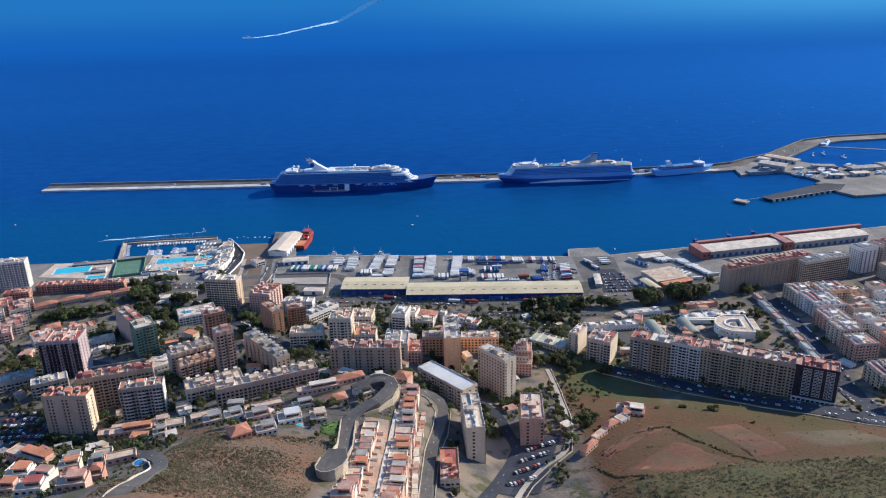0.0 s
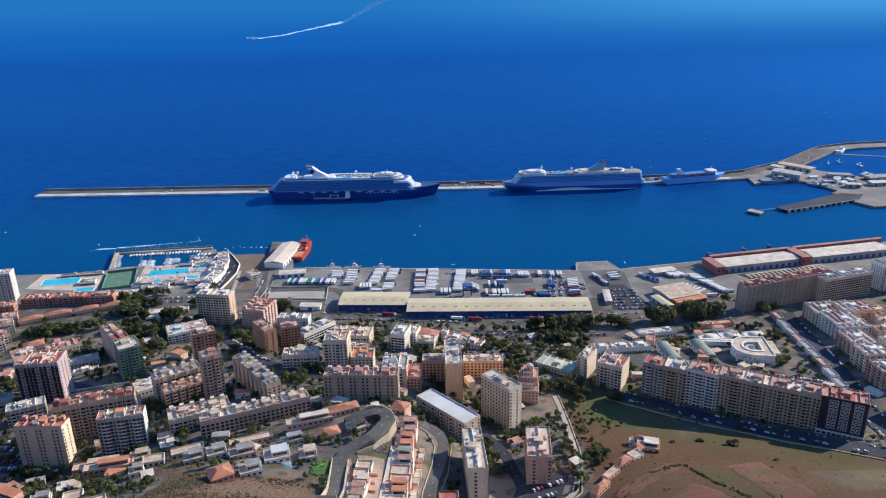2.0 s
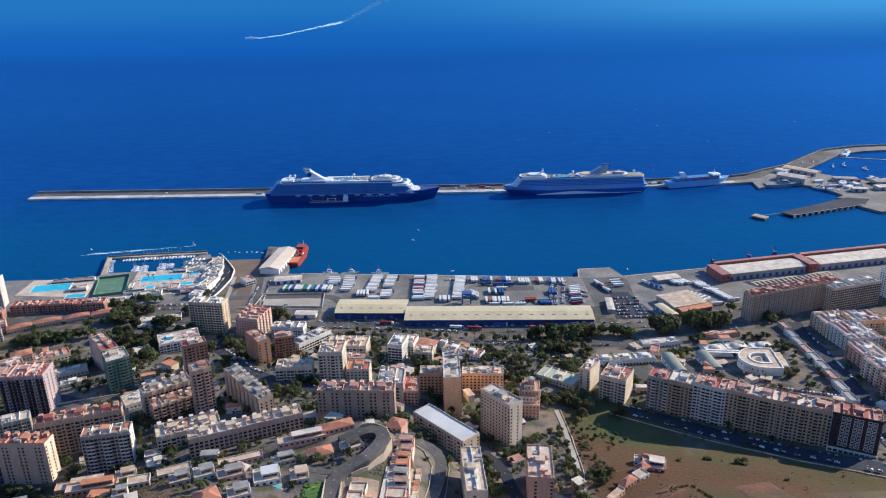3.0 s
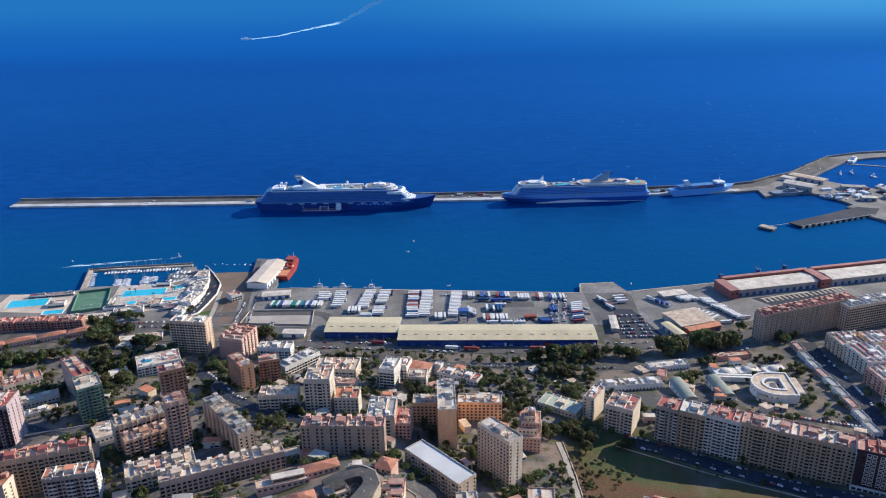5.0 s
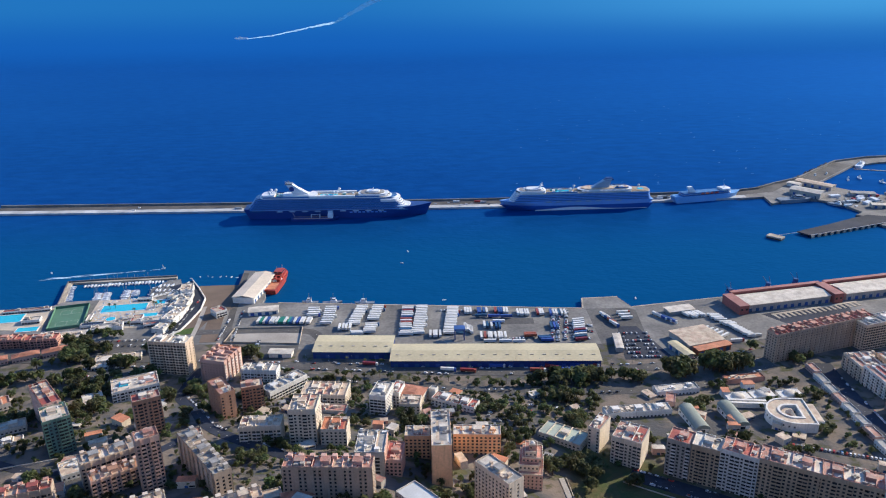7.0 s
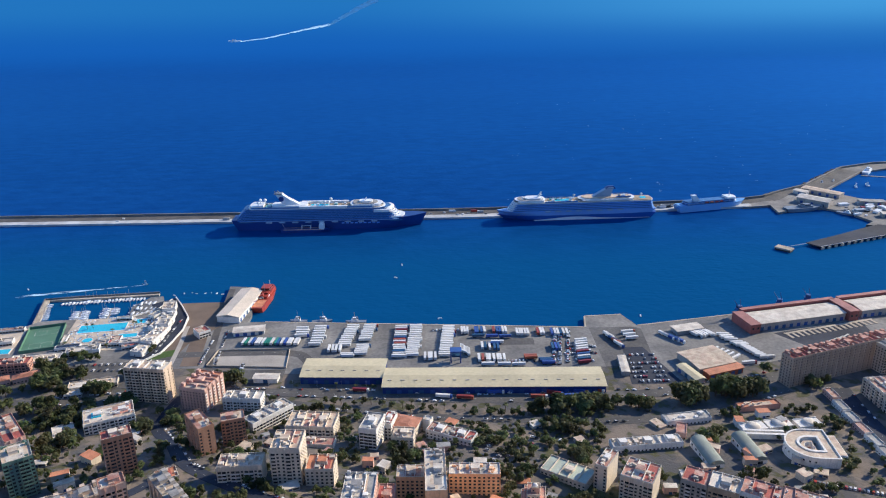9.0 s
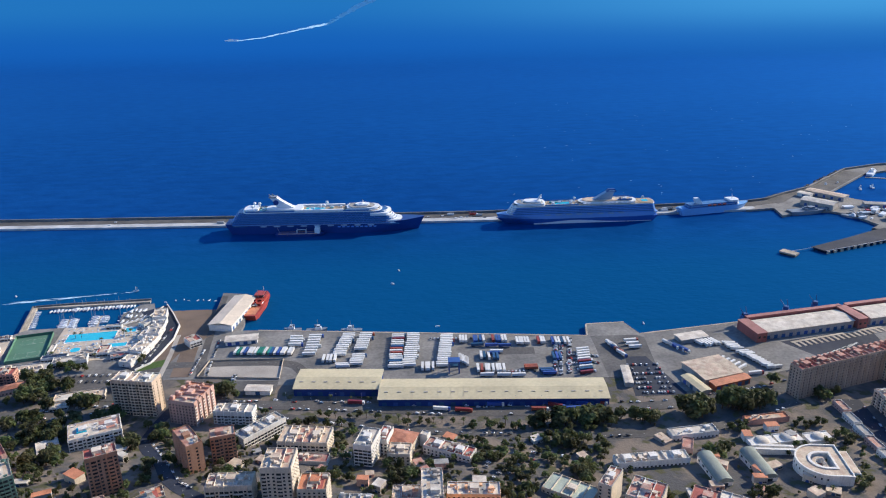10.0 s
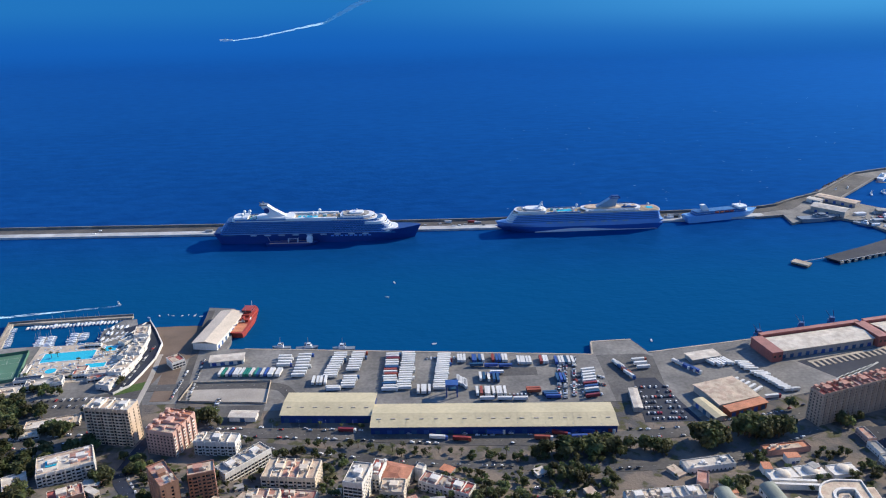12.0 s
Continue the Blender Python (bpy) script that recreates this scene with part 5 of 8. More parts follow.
def deck_stack(ob, x0, x1, half, z, count, step, nose, tail, wall="shipwhite", lean_front=1.6, lean_back=1.2, fins=4.2, pane="cabinglass", rail="balustrade"):
    """Stacked passenger decks: a slab edge, a glazed recess and balcony fins on each."""
    for k in range(count):
        a, b = x0 + lean_back * k, x1 - lean_front * k
        z0 = z + step * k
        # edges, rails and fins carry painted blue shade; the front screen stays white
        part("deck", Shape().prism(outline(a, b, half, nose, tail), z0, z0 + 0.3), "shipshade" if fins else wall, ob)
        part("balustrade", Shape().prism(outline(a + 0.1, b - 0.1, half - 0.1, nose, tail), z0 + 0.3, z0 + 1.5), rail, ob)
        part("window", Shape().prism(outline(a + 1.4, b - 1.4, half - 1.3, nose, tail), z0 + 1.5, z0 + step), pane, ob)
        part("front_screen", Shape().prism(outline(b - nose * 0.62, b + 0.25, half * 0.84, nose * 0.62), z0 + 0.3, z0 + step - 0.35), wall, ob)
        if fins:
            s = Shape()
            n = int((b - a - nose - tail) / fins)
            for j in range(n + 1):
                x = a + tail + j * fins
                for sd in (-1, 1):
                    s.box(x - 0.12, x + 0.12, sd * half - 0.6, sd * half + 0.2, z0 + 1.2, z0 + step)
            part("balcony_partition", s, "shipshade", ob)["kind"] = "stuff"
    return z + step * count


def lifeboats(ob, xs, half, z):
    for x in xs:
        for sd in (-1, 1):
            b = Shape()
            b.loft([[(x + 5.2 * f, sd * (half + 1.1) + 1.5 * w * math.cos(t), z + 1.4 + 1.3 * w * math.sin(t)) for t in (0, 0.8, 1.6, 2.4, 3.14, 3.9, 4.7, 5.5)] for f, w in ((-1, 0.15), (-0.8, 0.8), (0, 1), (0.8, 0.8), (1, 0.15))], closed=True)
            # grey blue instead of white: shade of the ship's side painted on
            part("lifeboat", b, "funnelblue", ob, "enclosed lifeboat coloured grey blue for shade")


def ball(ob, x, y, z, r):
    p = part("radome", Shape().dome(x, y, z, r).dome(x, y, z, r, flat=-0.6), "shipwhite", ob, "white radar dome")
    part("mount", Shape().tube((x, y, z - r * 1.6), (x, y, z), r * 0.35), "shipwhite", p)


s1 = thing("cruise_ship", "large cruise ship with navy hull moored at the breakwater", "ship", pose(-151, 1371, 0, 0, 0, -0.3))
part("hull", hull(312, 32.5, 17, rake=0.035, sheer=4), "navy", s1, "navy blue hull", smooth=False)
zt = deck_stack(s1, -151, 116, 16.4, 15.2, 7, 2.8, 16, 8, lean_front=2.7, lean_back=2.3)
part("promenade", Shape().prism(outline(-150, 126, 16.0, 18, 8), 12.5, 15.2), "cabinglass", s1)
part("deck_edge", Shape().prism(outline(-129, 90, 16.9, 14, 8), zt - 0.3, zt + 0.9), "shipwhite", s1)
part("sun_deck", Shape().prism(outline(-127, 87, 16.3, 14, 8), zt + 0.9, zt + 1.1), "deck", s1, "pale wooden sun deck")
part("promenade_edge", Shape().prism(outline(-148, 120, 16.75, 18, 8), 14.7, 15.2), "funnelblue", s1)
lifeboats(s1, [-96 + 21 * k for k in range(9)], 15.6, 11.5)
brg = part("bridge", Shape().prism(outline(72, 104, 19.5, 10), zt - 6.5, zt - 2.5), "shipwhite", s1)
part("bridge_window", Shape().prism(outline(73, 104.4, 18.4, 10), zt - 5.0, zt - 3.6), "glass", brg)
fwd = part("forward_lounge", Shape().prism(outline(34, 86, 14, 16, 6), zt + 1.1, zt + 5), "shipwhite", s1)
part("lounge_window", Shape().prism(outline(36, 86.3, 13.4, 16, 6), zt + 2.0, zt + 3.8), "glass", fwd)
part("lounge_roof", Shape().prism(outline(38, 78, 12, 14, 5), zt + 5, zt + 6.2), "roof_grey", fwd)
part("mast", Shape().tube((58, 0, zt + 6), (60, 0, zt + 13), 2.2, 6, 0.6), "shipwhite", s1)
part("mast_house", Shape().prism(outline(48, 70, 7, 5, 5), zt + 6.2, zt + 8.4), "shipwhite", s1)
part("radar_bar", Shape().box(58.4, 59.4, -4.5, 4.5, zt + 10, zt + 10.8), "shipwhite", s1)
part("pool", Shape().box(-30, 0, -6, 6, zt + 1.0, zt + 1.3), "pool", s1)
part("pool_deck_house", Shape().box(-46, 30, -16.5, -12, zt + 1.1, zt + 4.0), "shipwhite", s1)
part("pool_deck_house", Shape().box(-46, 30, 12, 16.5, zt + 1.1, zt + 4.0), "shipwhite", s1)
fun = Shape()
fun.loft([[(x0, -5, z), (x1, -5, z), (x1, 5, z), (x0, 5, z)] for x0, x1, z in ((-72, -42, zt + 1.1), (-75, -52, zt + 7), (-80, -66, zt + 15), (-85, -75, zt + 22))], closed=True)
fun.f.append((15, 14, 13, 12)[::-1])
fn = part("funnel", fun, "shipwhite", s1, "white raked funnel with dark emblem")
part("funnel_top", Shape().box(-86, -74, -5.2, 5.2, zt + 20.6, zt + 22.6).tube((-83, -2, zt + 22), (-86, -2, zt + 26), 0.8).tube((-79, 2, zt + 22), (-82, 2, zt + 26), 0.8), "shipgrey", fn)
part("funnel_emblem", Shape().tube((-75.5, -5.3, zt + 13.5), (-75.5, -5.0, zt + 13.5), 4.2, 14), "navy", fn)
part("funnel_house", Shape().prism(outline(-92, -34, 11, 6, 6), zt + 1.1, zt + 4.2), "shipwhite", s1)
part("aft_house", Shape().prism(outline(-126, -104, 14, 5, 5), zt + 1.1, zt + 4.5), "shipwhite", s1)
part("sports_court", Shape().box(-102, -92, -9, 9, zt + 1.1, zt + 1.6), "teal", s1)
for x, y in ((-112, -8), (-104, 8), (-6, -9), (2, 9), (-112, 8), (0, -9)):
    ball(s1, x, y, zt + 8.5, 2.6)
part("fore_deck", Shape().prism(outline(104, 140, 11, 26), 17.2, 18.2), "deck", s1)
part("front_screen", Shape().prism(outline(96, 121, 16, 14), 15, 20), "shipwhite", s1)
letters = Shape()
for k in range(9):
    letters.box(20 + 7 * k, 24.5 + 7 * k, -16.4, -16.2, 9.4, 11.4)
# bars dimmed to blue, as white letters look in shade
part("lettering", letters, "shipshade", s1, "row of pale plain bars on the hull")

# sun loungers, vents and small houses on the open decks
dr = random.Random(23)


def deck_clutter(ob, x0, x1, half, z, n):
    lounge = Shape()
    for k in range(n):
        x, y = dr.uniform(x0, x1), dr.choice((-1, 1)) * dr.uniform(half * 0.45, half * 0.92)
        lounge.box(x, x + 1.9, y - 0.4, y + 0.4, z, z + 0.45)
    part("deck_furniture", lounge, "paleblue", ob, "ranks of pale deck loungers")["kind"] = "stuff"
    for k in range(n // 14):
        x, y, l = dr.uniform(x0, x1), dr.uniform(-half * 0.5, half * 0.5), dr.uniform(2, 6)
        part("deck_house", Shape().box(x, x + l, y - 1.6, y + 1.6, z, z + dr.uniform(1.8, 3.4)), dr.choice(("shipwhite", "shipwhite", "shipgrey", "teal")), ob)
    for sd in (-1, 1):
        part("wind_screen", Shape().box(x0, x1, sd * half - 0.1, sd * half + 0.1, z, z + 1.9), "balustrade", ob)


deck_clutter(s1, -122, 70, 15.8, zt + 1.1, 260)
for k in range(6):
    part("lounge_wing", Shape().prism(outline(40 + 6 * k, 44 + 6 * k, 15.4, 0, 0), zt + 1.6, zt + 3.2), "shipwhite", s1)

s2 = thing("cruise_ship", "white and blue cruise ship with swept blue funnel", "ship", pose(251, 1393, 0, 0, 0, 182.2))
part("hull", hull(262, 30, 9, rake=0.06, sheer=0.5), "hullblue", s2, "mid blue hull with pale swoosh")
# blue here is the shade on a white upper hull
part("upper_hull", hull(262, 30.2, 6.5, rake=0.02, keel=0.0, sheer=1.4), "uppershade", s2, "white upper hull with blue shade in its colour", at=pose(0, 0, 8.6))
sw = Shape()
rows = []
for k in range(30):
    x = -120 + k * 6.6
    lo, hi = 0.4, 1.2 + 4.4 * math.exp(-((k - 19) / 7) ** 2)
    rows.append([(x, 15.12, lo), (x, 15.12, hi)])
sw.loft(rows)
part("swoosh", sw, "shipwhite", s2, "white wave along the hull")
# rails in the blue that stands for shaded white
zt2 = deck_stack(s2, -129, 114, 14.6, 15, 5, 2.8, 14, 6, lean_front=2.0, lean_back=0.8, pane="cabinglass", rail="shipshade")
part("deck_edge", Shape().prism(outline(-126, 104, 15.1, 12, 6), zt2 - 0.2, zt2 + 0.8), "shipwhite", s2)
part("sun_deck", Shape().prism(outline(-125, 103, 14.5, 12, 6), zt2 + 0.8, zt2 + 1.0), "deck", s2, "pale wooden sun deck")
lifeboats(s2, [-70 + 17 * k for k in range(8)], 14.4, 14)
b2 = part("bridge_house", Shape().prism(outline(52, 102, 13, 12, 4), zt2 + 1, zt2 + 5), "shipwhite", s2)
part("upper_bridge", Shape().prism(outline(58, 86, 9, 8, 4), zt2 + 5, zt2 + 7.6), "shipwhite", b2)
part("bridge_roof", Shape().prism(outline(56, 98, 12, 11, 4), zt2 + 5, zt2 + 5.3), "roof_grey", b2)
part("bridge_window", Shape().prism(outline(54, 102.3, 12.6, 12, 4), zt2 + 2.2, zt2 + 3.8), "glass", b2)
part("mast", Shape().tube((64, 0, zt2 + 6), (58, 0, zt2 + 17), 2.4, 6, 0.9), "shipwhite", s2)
part("radar_bar", Shape().box(58, 60, -6, 6, zt2 + 12, zt2 + 13), "shipwhite", s2)
ah = part("aft_house", Shape().prism(outline(-96, -2, 13.2, 18, 10), zt2 + 1, zt2 + 4.6), "shipwhite", s2)
part("house_window", Shape().prism(outline(-96.2, -1.8, 13.0, 18, 10), zt2 + 1.6, zt2 + 3.2), "glass", ah)
part("house_roof", Shape().prism(outline(-90, -8, 11, 16, 8), zt2 + 4.6, zt2 + 6.0), "roof_beige", ah)
fu = Shape().loft([[(a, -4.2, z), (b, -4.2, z), (b, 4.2, z), (a, 4.2, z)] for a, b, z in ((-56, -24, zt2 + 5), (-57, -35, zt2 + 11), (-59, -45, zt2 + 17), (-61, -51, zt2 + 21))], closed=True)
fu.f.append((12, 13, 14, 15))
f2 = part("funnel", fu, "funnelblue", s2, "blue grey swept funnel with dark top")
part("funnel_top", Shape().prism([(-64, -4.4), (-47, -4.4), (-47, 4.4), (-64, 4.4)], zt2 + 18.5, zt2 + 22.5, 0.6), "navy", f2)
part("pool", Shape().box(12, 40, -5, 5, zt2 + 0.9, zt2 + 1.3), "pool", s2)
for x, y in ((90, 7), (-106, 6), (4, 0)):
    ball(s2, x, y, zt2 + 9, 2.2)

deck_clutter(s2, 0, 54, 14, zt2 + 1.0, 130)
part("aft_terrace", Shape().prism(outline(-122, -100, 12.4, 4, 6), zt2 + 1.0, zt2 + 1.5), "deck", s2)
part("aft_pool", Shape().box(-116, -106, -5, 5, zt2 + 1.5, zt2 + 1.7), "pool", s2)
for k in range(11):
    part("canopy", Shape().box(-88 + 7.6 * k, -83.5 + 7.6 * k, 13.0, 15.2, zt2 + 2.6, zt2 + 3.6), "shipwhite", s2)
deck_clutter(s2, -88, -64, 10, zt2 + 6.0, 60)

s3 = thing("ferry", "blue and white ferry moored at the breakwater", "ship", pose(487, 1425, 0, 0, 0, 12.5))
part("hull", hull(130, 20, 10, rake=0.07, sheer=3), "ferryblue", s3, "mid blue hull")
part("upper_hull", hull(126, 20.2, 4, rake=0.06, keel=0.1, sheer=0), "ferryblue", s3, at=pose(0, 0, 7.2))
zt3 = deck_stack(s3, -52, 46, 9.4, 10.8, 2, 2.9, 10, 3, fins=0)
part("bridge", Shape().prism(outline(26, 44, 9.6, 6), zt3, zt3 + 3), "shipwhite", s3)
part("bridge_window", Shape().prism(outline(27, 44.2, 9.2, 6), zt3 + 1.1, zt3 + 2.2), "glass", s3)
part("funnel", Shape().loft([[(a, -3, z), (b, -3, z), (b, 3, z), (a, 3, z)] for a, b, z in ((-34, -22, zt3), (-38, -30, zt3 + 9))], closed=True).prism([(-38, -3), (-30, -3), (-30, 3), (-38, 3)], zt3 + 9, zt3 + 9.6), "shipwhite", s3)
part("mast", Shape().tube((34, 0, zt3 + 3), (33, 0, zt3 + 11), 0.7, 6, 0.2), "shipwhite", s3)
for k in range(4):
    part("lifeboat", Shape().box(-16 + 9 * k, -10 + 9 * k, -10.6, -8.6, 13.2, 15.2), "redbox", s3, "orange red lifeboat")

bk = thing("bunker_barge", "small dark bunker tanker alongside the cruise ship", "ship", pose(-188, 1346, 0, 0, 0, 0))
part("hull", hull(78, 13, 4.4, sheer=1), "navy", bk)
part("deck_rail", Shape().box(-34, 26, -5.6, -5.3, 4.4, 5.6).box(-34, 26, 5.3, 5.6, 4.4, 4.9), "pinkish", bk)
part("deckhouse", Shape().box(22, 30, -5, 5, 4.4, 12).box(23, 29, -3.6, 3.6, 12, 15), "shipwhite", bk)
part("pipe_frame", Shape().box(-6, -5.4, -4, 4, 4.4, 10).box(8, 8.6, -4, 4, 4.4, 10).box(-6, 8.6, -0.4, 0.4, 9.4, 10), "shipwhite", bk)
part("mast", Shape().tube((-32, 0, 4), (-36, 0, 13), 0.4), "steel", bk)


def workboat(x, y, rot, length, colour, house="shipwhite", name="tug", label="harbour tug with white wheelhouse at the quay", mast=7):
    ob = thing(name, label, "boat", pose(x, y, 0, 0, 0, rot), "work boats in the harbour")
    b = length * 0.26
    dp = length * 0.085 + 0.6
    part("hull", hull(length, b, dp, fine=0.4, sheer=1.2, n=16), colour, ob)
    part("deckhouse", Shape().box(-length * 0.1, length * 0.22, -b * 0.33, b * 0.33, dp, dp + 2.6), house, ob)
    w = part("wheelhouse", Shape().box(0, length * 0.16, -b * 0.26, b * 0.26, dp + 2.6, dp + 5), house, ob)
    part("window", Shape().box(-0.05, length * 0.16 + 0.05, -b * 0.27, b * 0.27, dp + 3.6, dp + 4.5), "glass", w)
    part("funnel", Shape().box(-length * 0.1, -length * 0.04, -1, 1, dp + 2.6, dp + 5.4), colour, ob)
    part("mast", Shape().tube((length * 0.06, 0, dp + 5), (length * 0.05, 0, dp + 5 + mast), 0.2), "steel", ob)
    return ob


rs = workboat(-199, 1077, 84, 72, "shipred", "shipred", "rescue_ship", "bright red rescue ship moored beside the pier", 12)
part("upper_bridge", Shape().box(6, 20, -5.5, 5.5, 12, 15), "shipred", rs)
part("deck_crane", Shape().tube((-8, 0, 7), (-22, 0, 14), 0.5).tube((-8, 0, 5), (-8, 0, 10), 0.7), "steel", rs)
part("fore_mast", Shape().tube((26, 0, 7), (26, 0, 18), 0.35), "shipwhite", rs)
part("aft_deck", Shape().box(-33, -12, -7, 7, 6.7, 7.0), "roof_orange", rs, "orange painted working deck")
part("deck_house", Shape().box(4, 24, -6.8, 6.8, 6.7, 9.4), "shipred", rs)
part("bridge_window", Shape().box(5.9, 20.2, -5.6, 5.6, 13.0, 14.2), "glass", rs)
part("life_raft", Shape().box(-2, 3, -6.4, -4.4, 6.7, 8.6), "shipwhite", rs)
part("life_raft", Shape().box(-2, 3, 4.4, 6.4, 6.7, 8.6), "shipwhite", rs)
part("towing_winch", Shape().tube((-9, -2.2, 8), (-9, 2.2, 8), 1.3, 10), "steel", rs)
for x, y, r, l in ((-146, 1013, 178, 20), (-118, 1010.5, 4, 24), (-78, 1007, 182, 24)):
    workboat(x, y, r, l, "cardark" if l > 25 else "shipgrey")
workboat(636, 1404, 8, 66, "shipgrey", "shipgrey", "patrol_ship", "grey patrol ship at the inner dock", 8)
workboat(694, 1376, -50, 30, "shipgrey", "shipwhite")
workboat(876, 1640, 50, 46, "shipwhite", "shipwhite", "motor_yacht", "large white motor yacht in the outer basin", 4)
for k in range(5):
    workboat(745 + 26 * k, 1560 - 12 * k + (k % 2) * 20, 30 + 20 * k, 14, "shipwhite", name="motor_boat", label="white motor boat in the outer basin", mast=2)
solid("pontoon", line_band([(850, 1615), (1000, 1560)], -1.5, 1.5, 0.2, 1.0), "quaywall", "narrow floating pontoon in the outer basin", "pontoon", kind="structure")

# ---- more of the town ----
block("white tower with blue shaded balconies by the coast", -551, 918, 12, 34, 18, 38, "white", "roof_white", "bw", "w", trim="white", rails="white")
block("white tower beside the seaside pool", -585, 915, 12, 26, 18, 34, "white", "roof_white", "wb", "w", trim="white", rails="white")
for x, y, w, r in ((-498, 902, 34, 4), (-460, 905, 36, 4), (-422, 905, 34, 6), (-530, 880, 30, 10)):
    block("long low red brick block with red roof terraces", x, y, r, w, 14, 11, "terracotta", "roof_red", "bw", "w", top="walls", trim="terracotta", rails="terracotta")
for x, y, w, r in ((-455, 862, 30, 26), (-425, 874, 26, 26), (-398, 884, 26, 26), (-480, 848, 26, 28)):
    block("low house row with red tiled roof", x, y, r, w, 9, 6, "pinkish", "roof_red", "w", "w", top="pitched", trim="pinkish", name="house_row")
cr = random.Random(31)
for y0, n in ((845, 4), (820, 4), (795, 4), (768, 3)):
    for k in range(n):
        x = -505 - 27 * k - (y0 - 845) * 0.35
        block("pink apartment house with roof terraces", x, y0 + 3 * k, 30 + cr.uniform(-3, 3), 22, 15, cr.choice((12, 15, 18)), cr.choice(("pinkish", "pinkish", "cream")), cr.choice(("roof_pink", "roof_red", "roof_orange")), "bw", "w", top="walls", trim="pinkish", rails="white")
block("low orange roofed house near the school", -436, 770, 30, 20, 14, 9, "pinkish", "roof_orange", "w", "w", top="pitched", name="house")
block("long low school wing with canopies", -352, 684, 24, 44, 9, 5, "white", "roof_beige", "w", "w", top="walls", trim="white", name="school_building")
block("low cream restaurant with wide beige roof", -325, 868, 14, 46, 14, 5, "cream", "roof_beige", "g", "g", top="none", trim="cream", name="pavilion")
block("small white pavilion with round roof", -338, 852, 14, 16, 10, 4, "white", "roof_white", "g", "g", top="none", name="pavilion")
block("white terrace flat below the hotel", -262, 640, 33, 26, 20, 8, "white", "roof_beige", "w", "w", top="none")
block("wide white flat roofed garage", -232, 664, 28, 34, 20, 5, "white", "roof_white", "s", "s", top="none", name="garage")
block("low orange roofed kiosk building", -190, 684, 27, 16, 14, 5, "cream", "roof_orange", "w", "w", top="none", name="kiosk")
block("low white block beside the avenue", -166, 824, -6, 36, 14, 13, "white", "roof_white", "wb", "w", top="walls", trim="white")
block("white stepped apartment block with glazed stair", -136, 790, 48, 44, 15, 16, "white", "roof_grey", "g", "w", top="walls", trim="white")
block("cream block with terrace roof behind the avenue", -94, 772, -6, 42, 24, 15, "cream", "roof_beige", "bw", "w", top="walls", trim="cream")
block("low white corner block with red roof", -86, 742, -6, 30, 12, 6, "cream", "roof_red", "w", "w", top="none")
block("old cream mansion with red hipped roofs", -14, 766, -20, 24, 22, 13, "cream", "roof_red", "wbw", "w", top="pitched", trim="pinkish", name="mansion")
block("cream block behind the mansion", -14, 742, -6, 18, 16, 14, "cream", "roof_beige", "w", "w", top="walls", trim="cream")
block("white row with red roof terraces", 26, 752, -26, 42, 14, 11, "white", "roof_red", "w", "w", top="walls", trim="white")
block("small white gatehouse beside the red row", 6, 772, -26, 7, 7, 13, "white", "roof_white", "s", "w", top="none", name="gatehouse")
block("narrow white red roofed tower behind", -27, 764, -14, 9, 20, 19, "white", "roof_red", "w", "w", trim="white")
block("pink block between the towers", -22, 630, -4, 12, 24, 20, "pinkish", "roof_pink", "w", "w", top="walls", trim="pinkish")
# old barracks compound
block("long low white barracks with stepped roof", 188, 738, 5, 60, 12, 7, "white", "roof_white", "w", "w", top="walls", trim="white", name="barracks")
block("low white annex with pale roof", 236, 780, 8, 42, 12, 6, "white", "roof_grey", "w", "w", top="none", name="barracks")
block("low pink gate building", 224, 758, -20, 9, 16, 7, "pinkish", "roof_pink", "w", "w", top="none", name="gatehouse")
block("long red roofed store by the railings", 308, 800, 8, 40, 9, 5, "terracotta", "roof_orange", "s", "s", top="none", name="store")
for x, y in ((233, 721), (269, 725)):
    v = thing("vaulted_hall", "white hall with a weathered grey green barrel vault roof", "hall", pose(x, y, ground(x, y) - 1, 0, 0, 96), "vaulted halls")
    v.scale = (0.8, 0.78, 0.95)
    part("wall", Shape().box(-22, 22, -8, 8, -2, 6), "white", v)
    rows = [[(sx * 22.6, 8.4 * math.cos(t), 6 + 4.2 * math.sin(t)) for t in [math.pi * k / 12 for k in range(13)]] for sx in (-1, 1)]
    s = Shape().loft(rows)
    s.f += [tuple(range(13)), tuple(range(25, 12, -1))]
    part("vault", s, "vaultgreen", v)
    for k in range(5):
        part("window", Shape().box(-20 + 9 * k, -17 + 9 * k, 7.9, 8.06, 2.5, 4.5), "glass", v)
    part("end_window", Shape().box(-22.06, -21.9, -3, 3, 1, 5), "glass", v)
for x, y, r in ((288, 762, 6), (312, 766, 6.5), (338, 766, 6)):
    d = thing("domed_magazine", "low white building with a round dome", "building", pose(x, y, ground(x, y) - 0.5, 0, 0, 8), "domed magazines")
    part("wall", Shape().box(-11, 11, -6, 6, -2, 4), "white", d)
    part("dome", Shape().dome(0, 0, 4, r, 16, 0.45), "roof_white", d, smooth=True)
    part("parapet", Shape().box(-11.3, 11.3, -6.3, -5.9, 4, 4.8).box(-11.3, 11.3, 5.9, 6.3, 4, 4.8), "white", d)
for k, (x, y, w) in enumerate(((300, 745, 50), (292, 752, 34))):
    solid("rampart", Shape().box(-w / 2, w / 2, -1.2, 1.2, -3, 5), "white", "white rampart wall of the old fort", "wall", kind="structure", at=pose(x, y, ground(x, y), 0, 0, -6))
ring = thing("round_fort", "white D-shaped museum building round an open court", "museum", pose(317, 720, 12.6, 0, 0, -6))


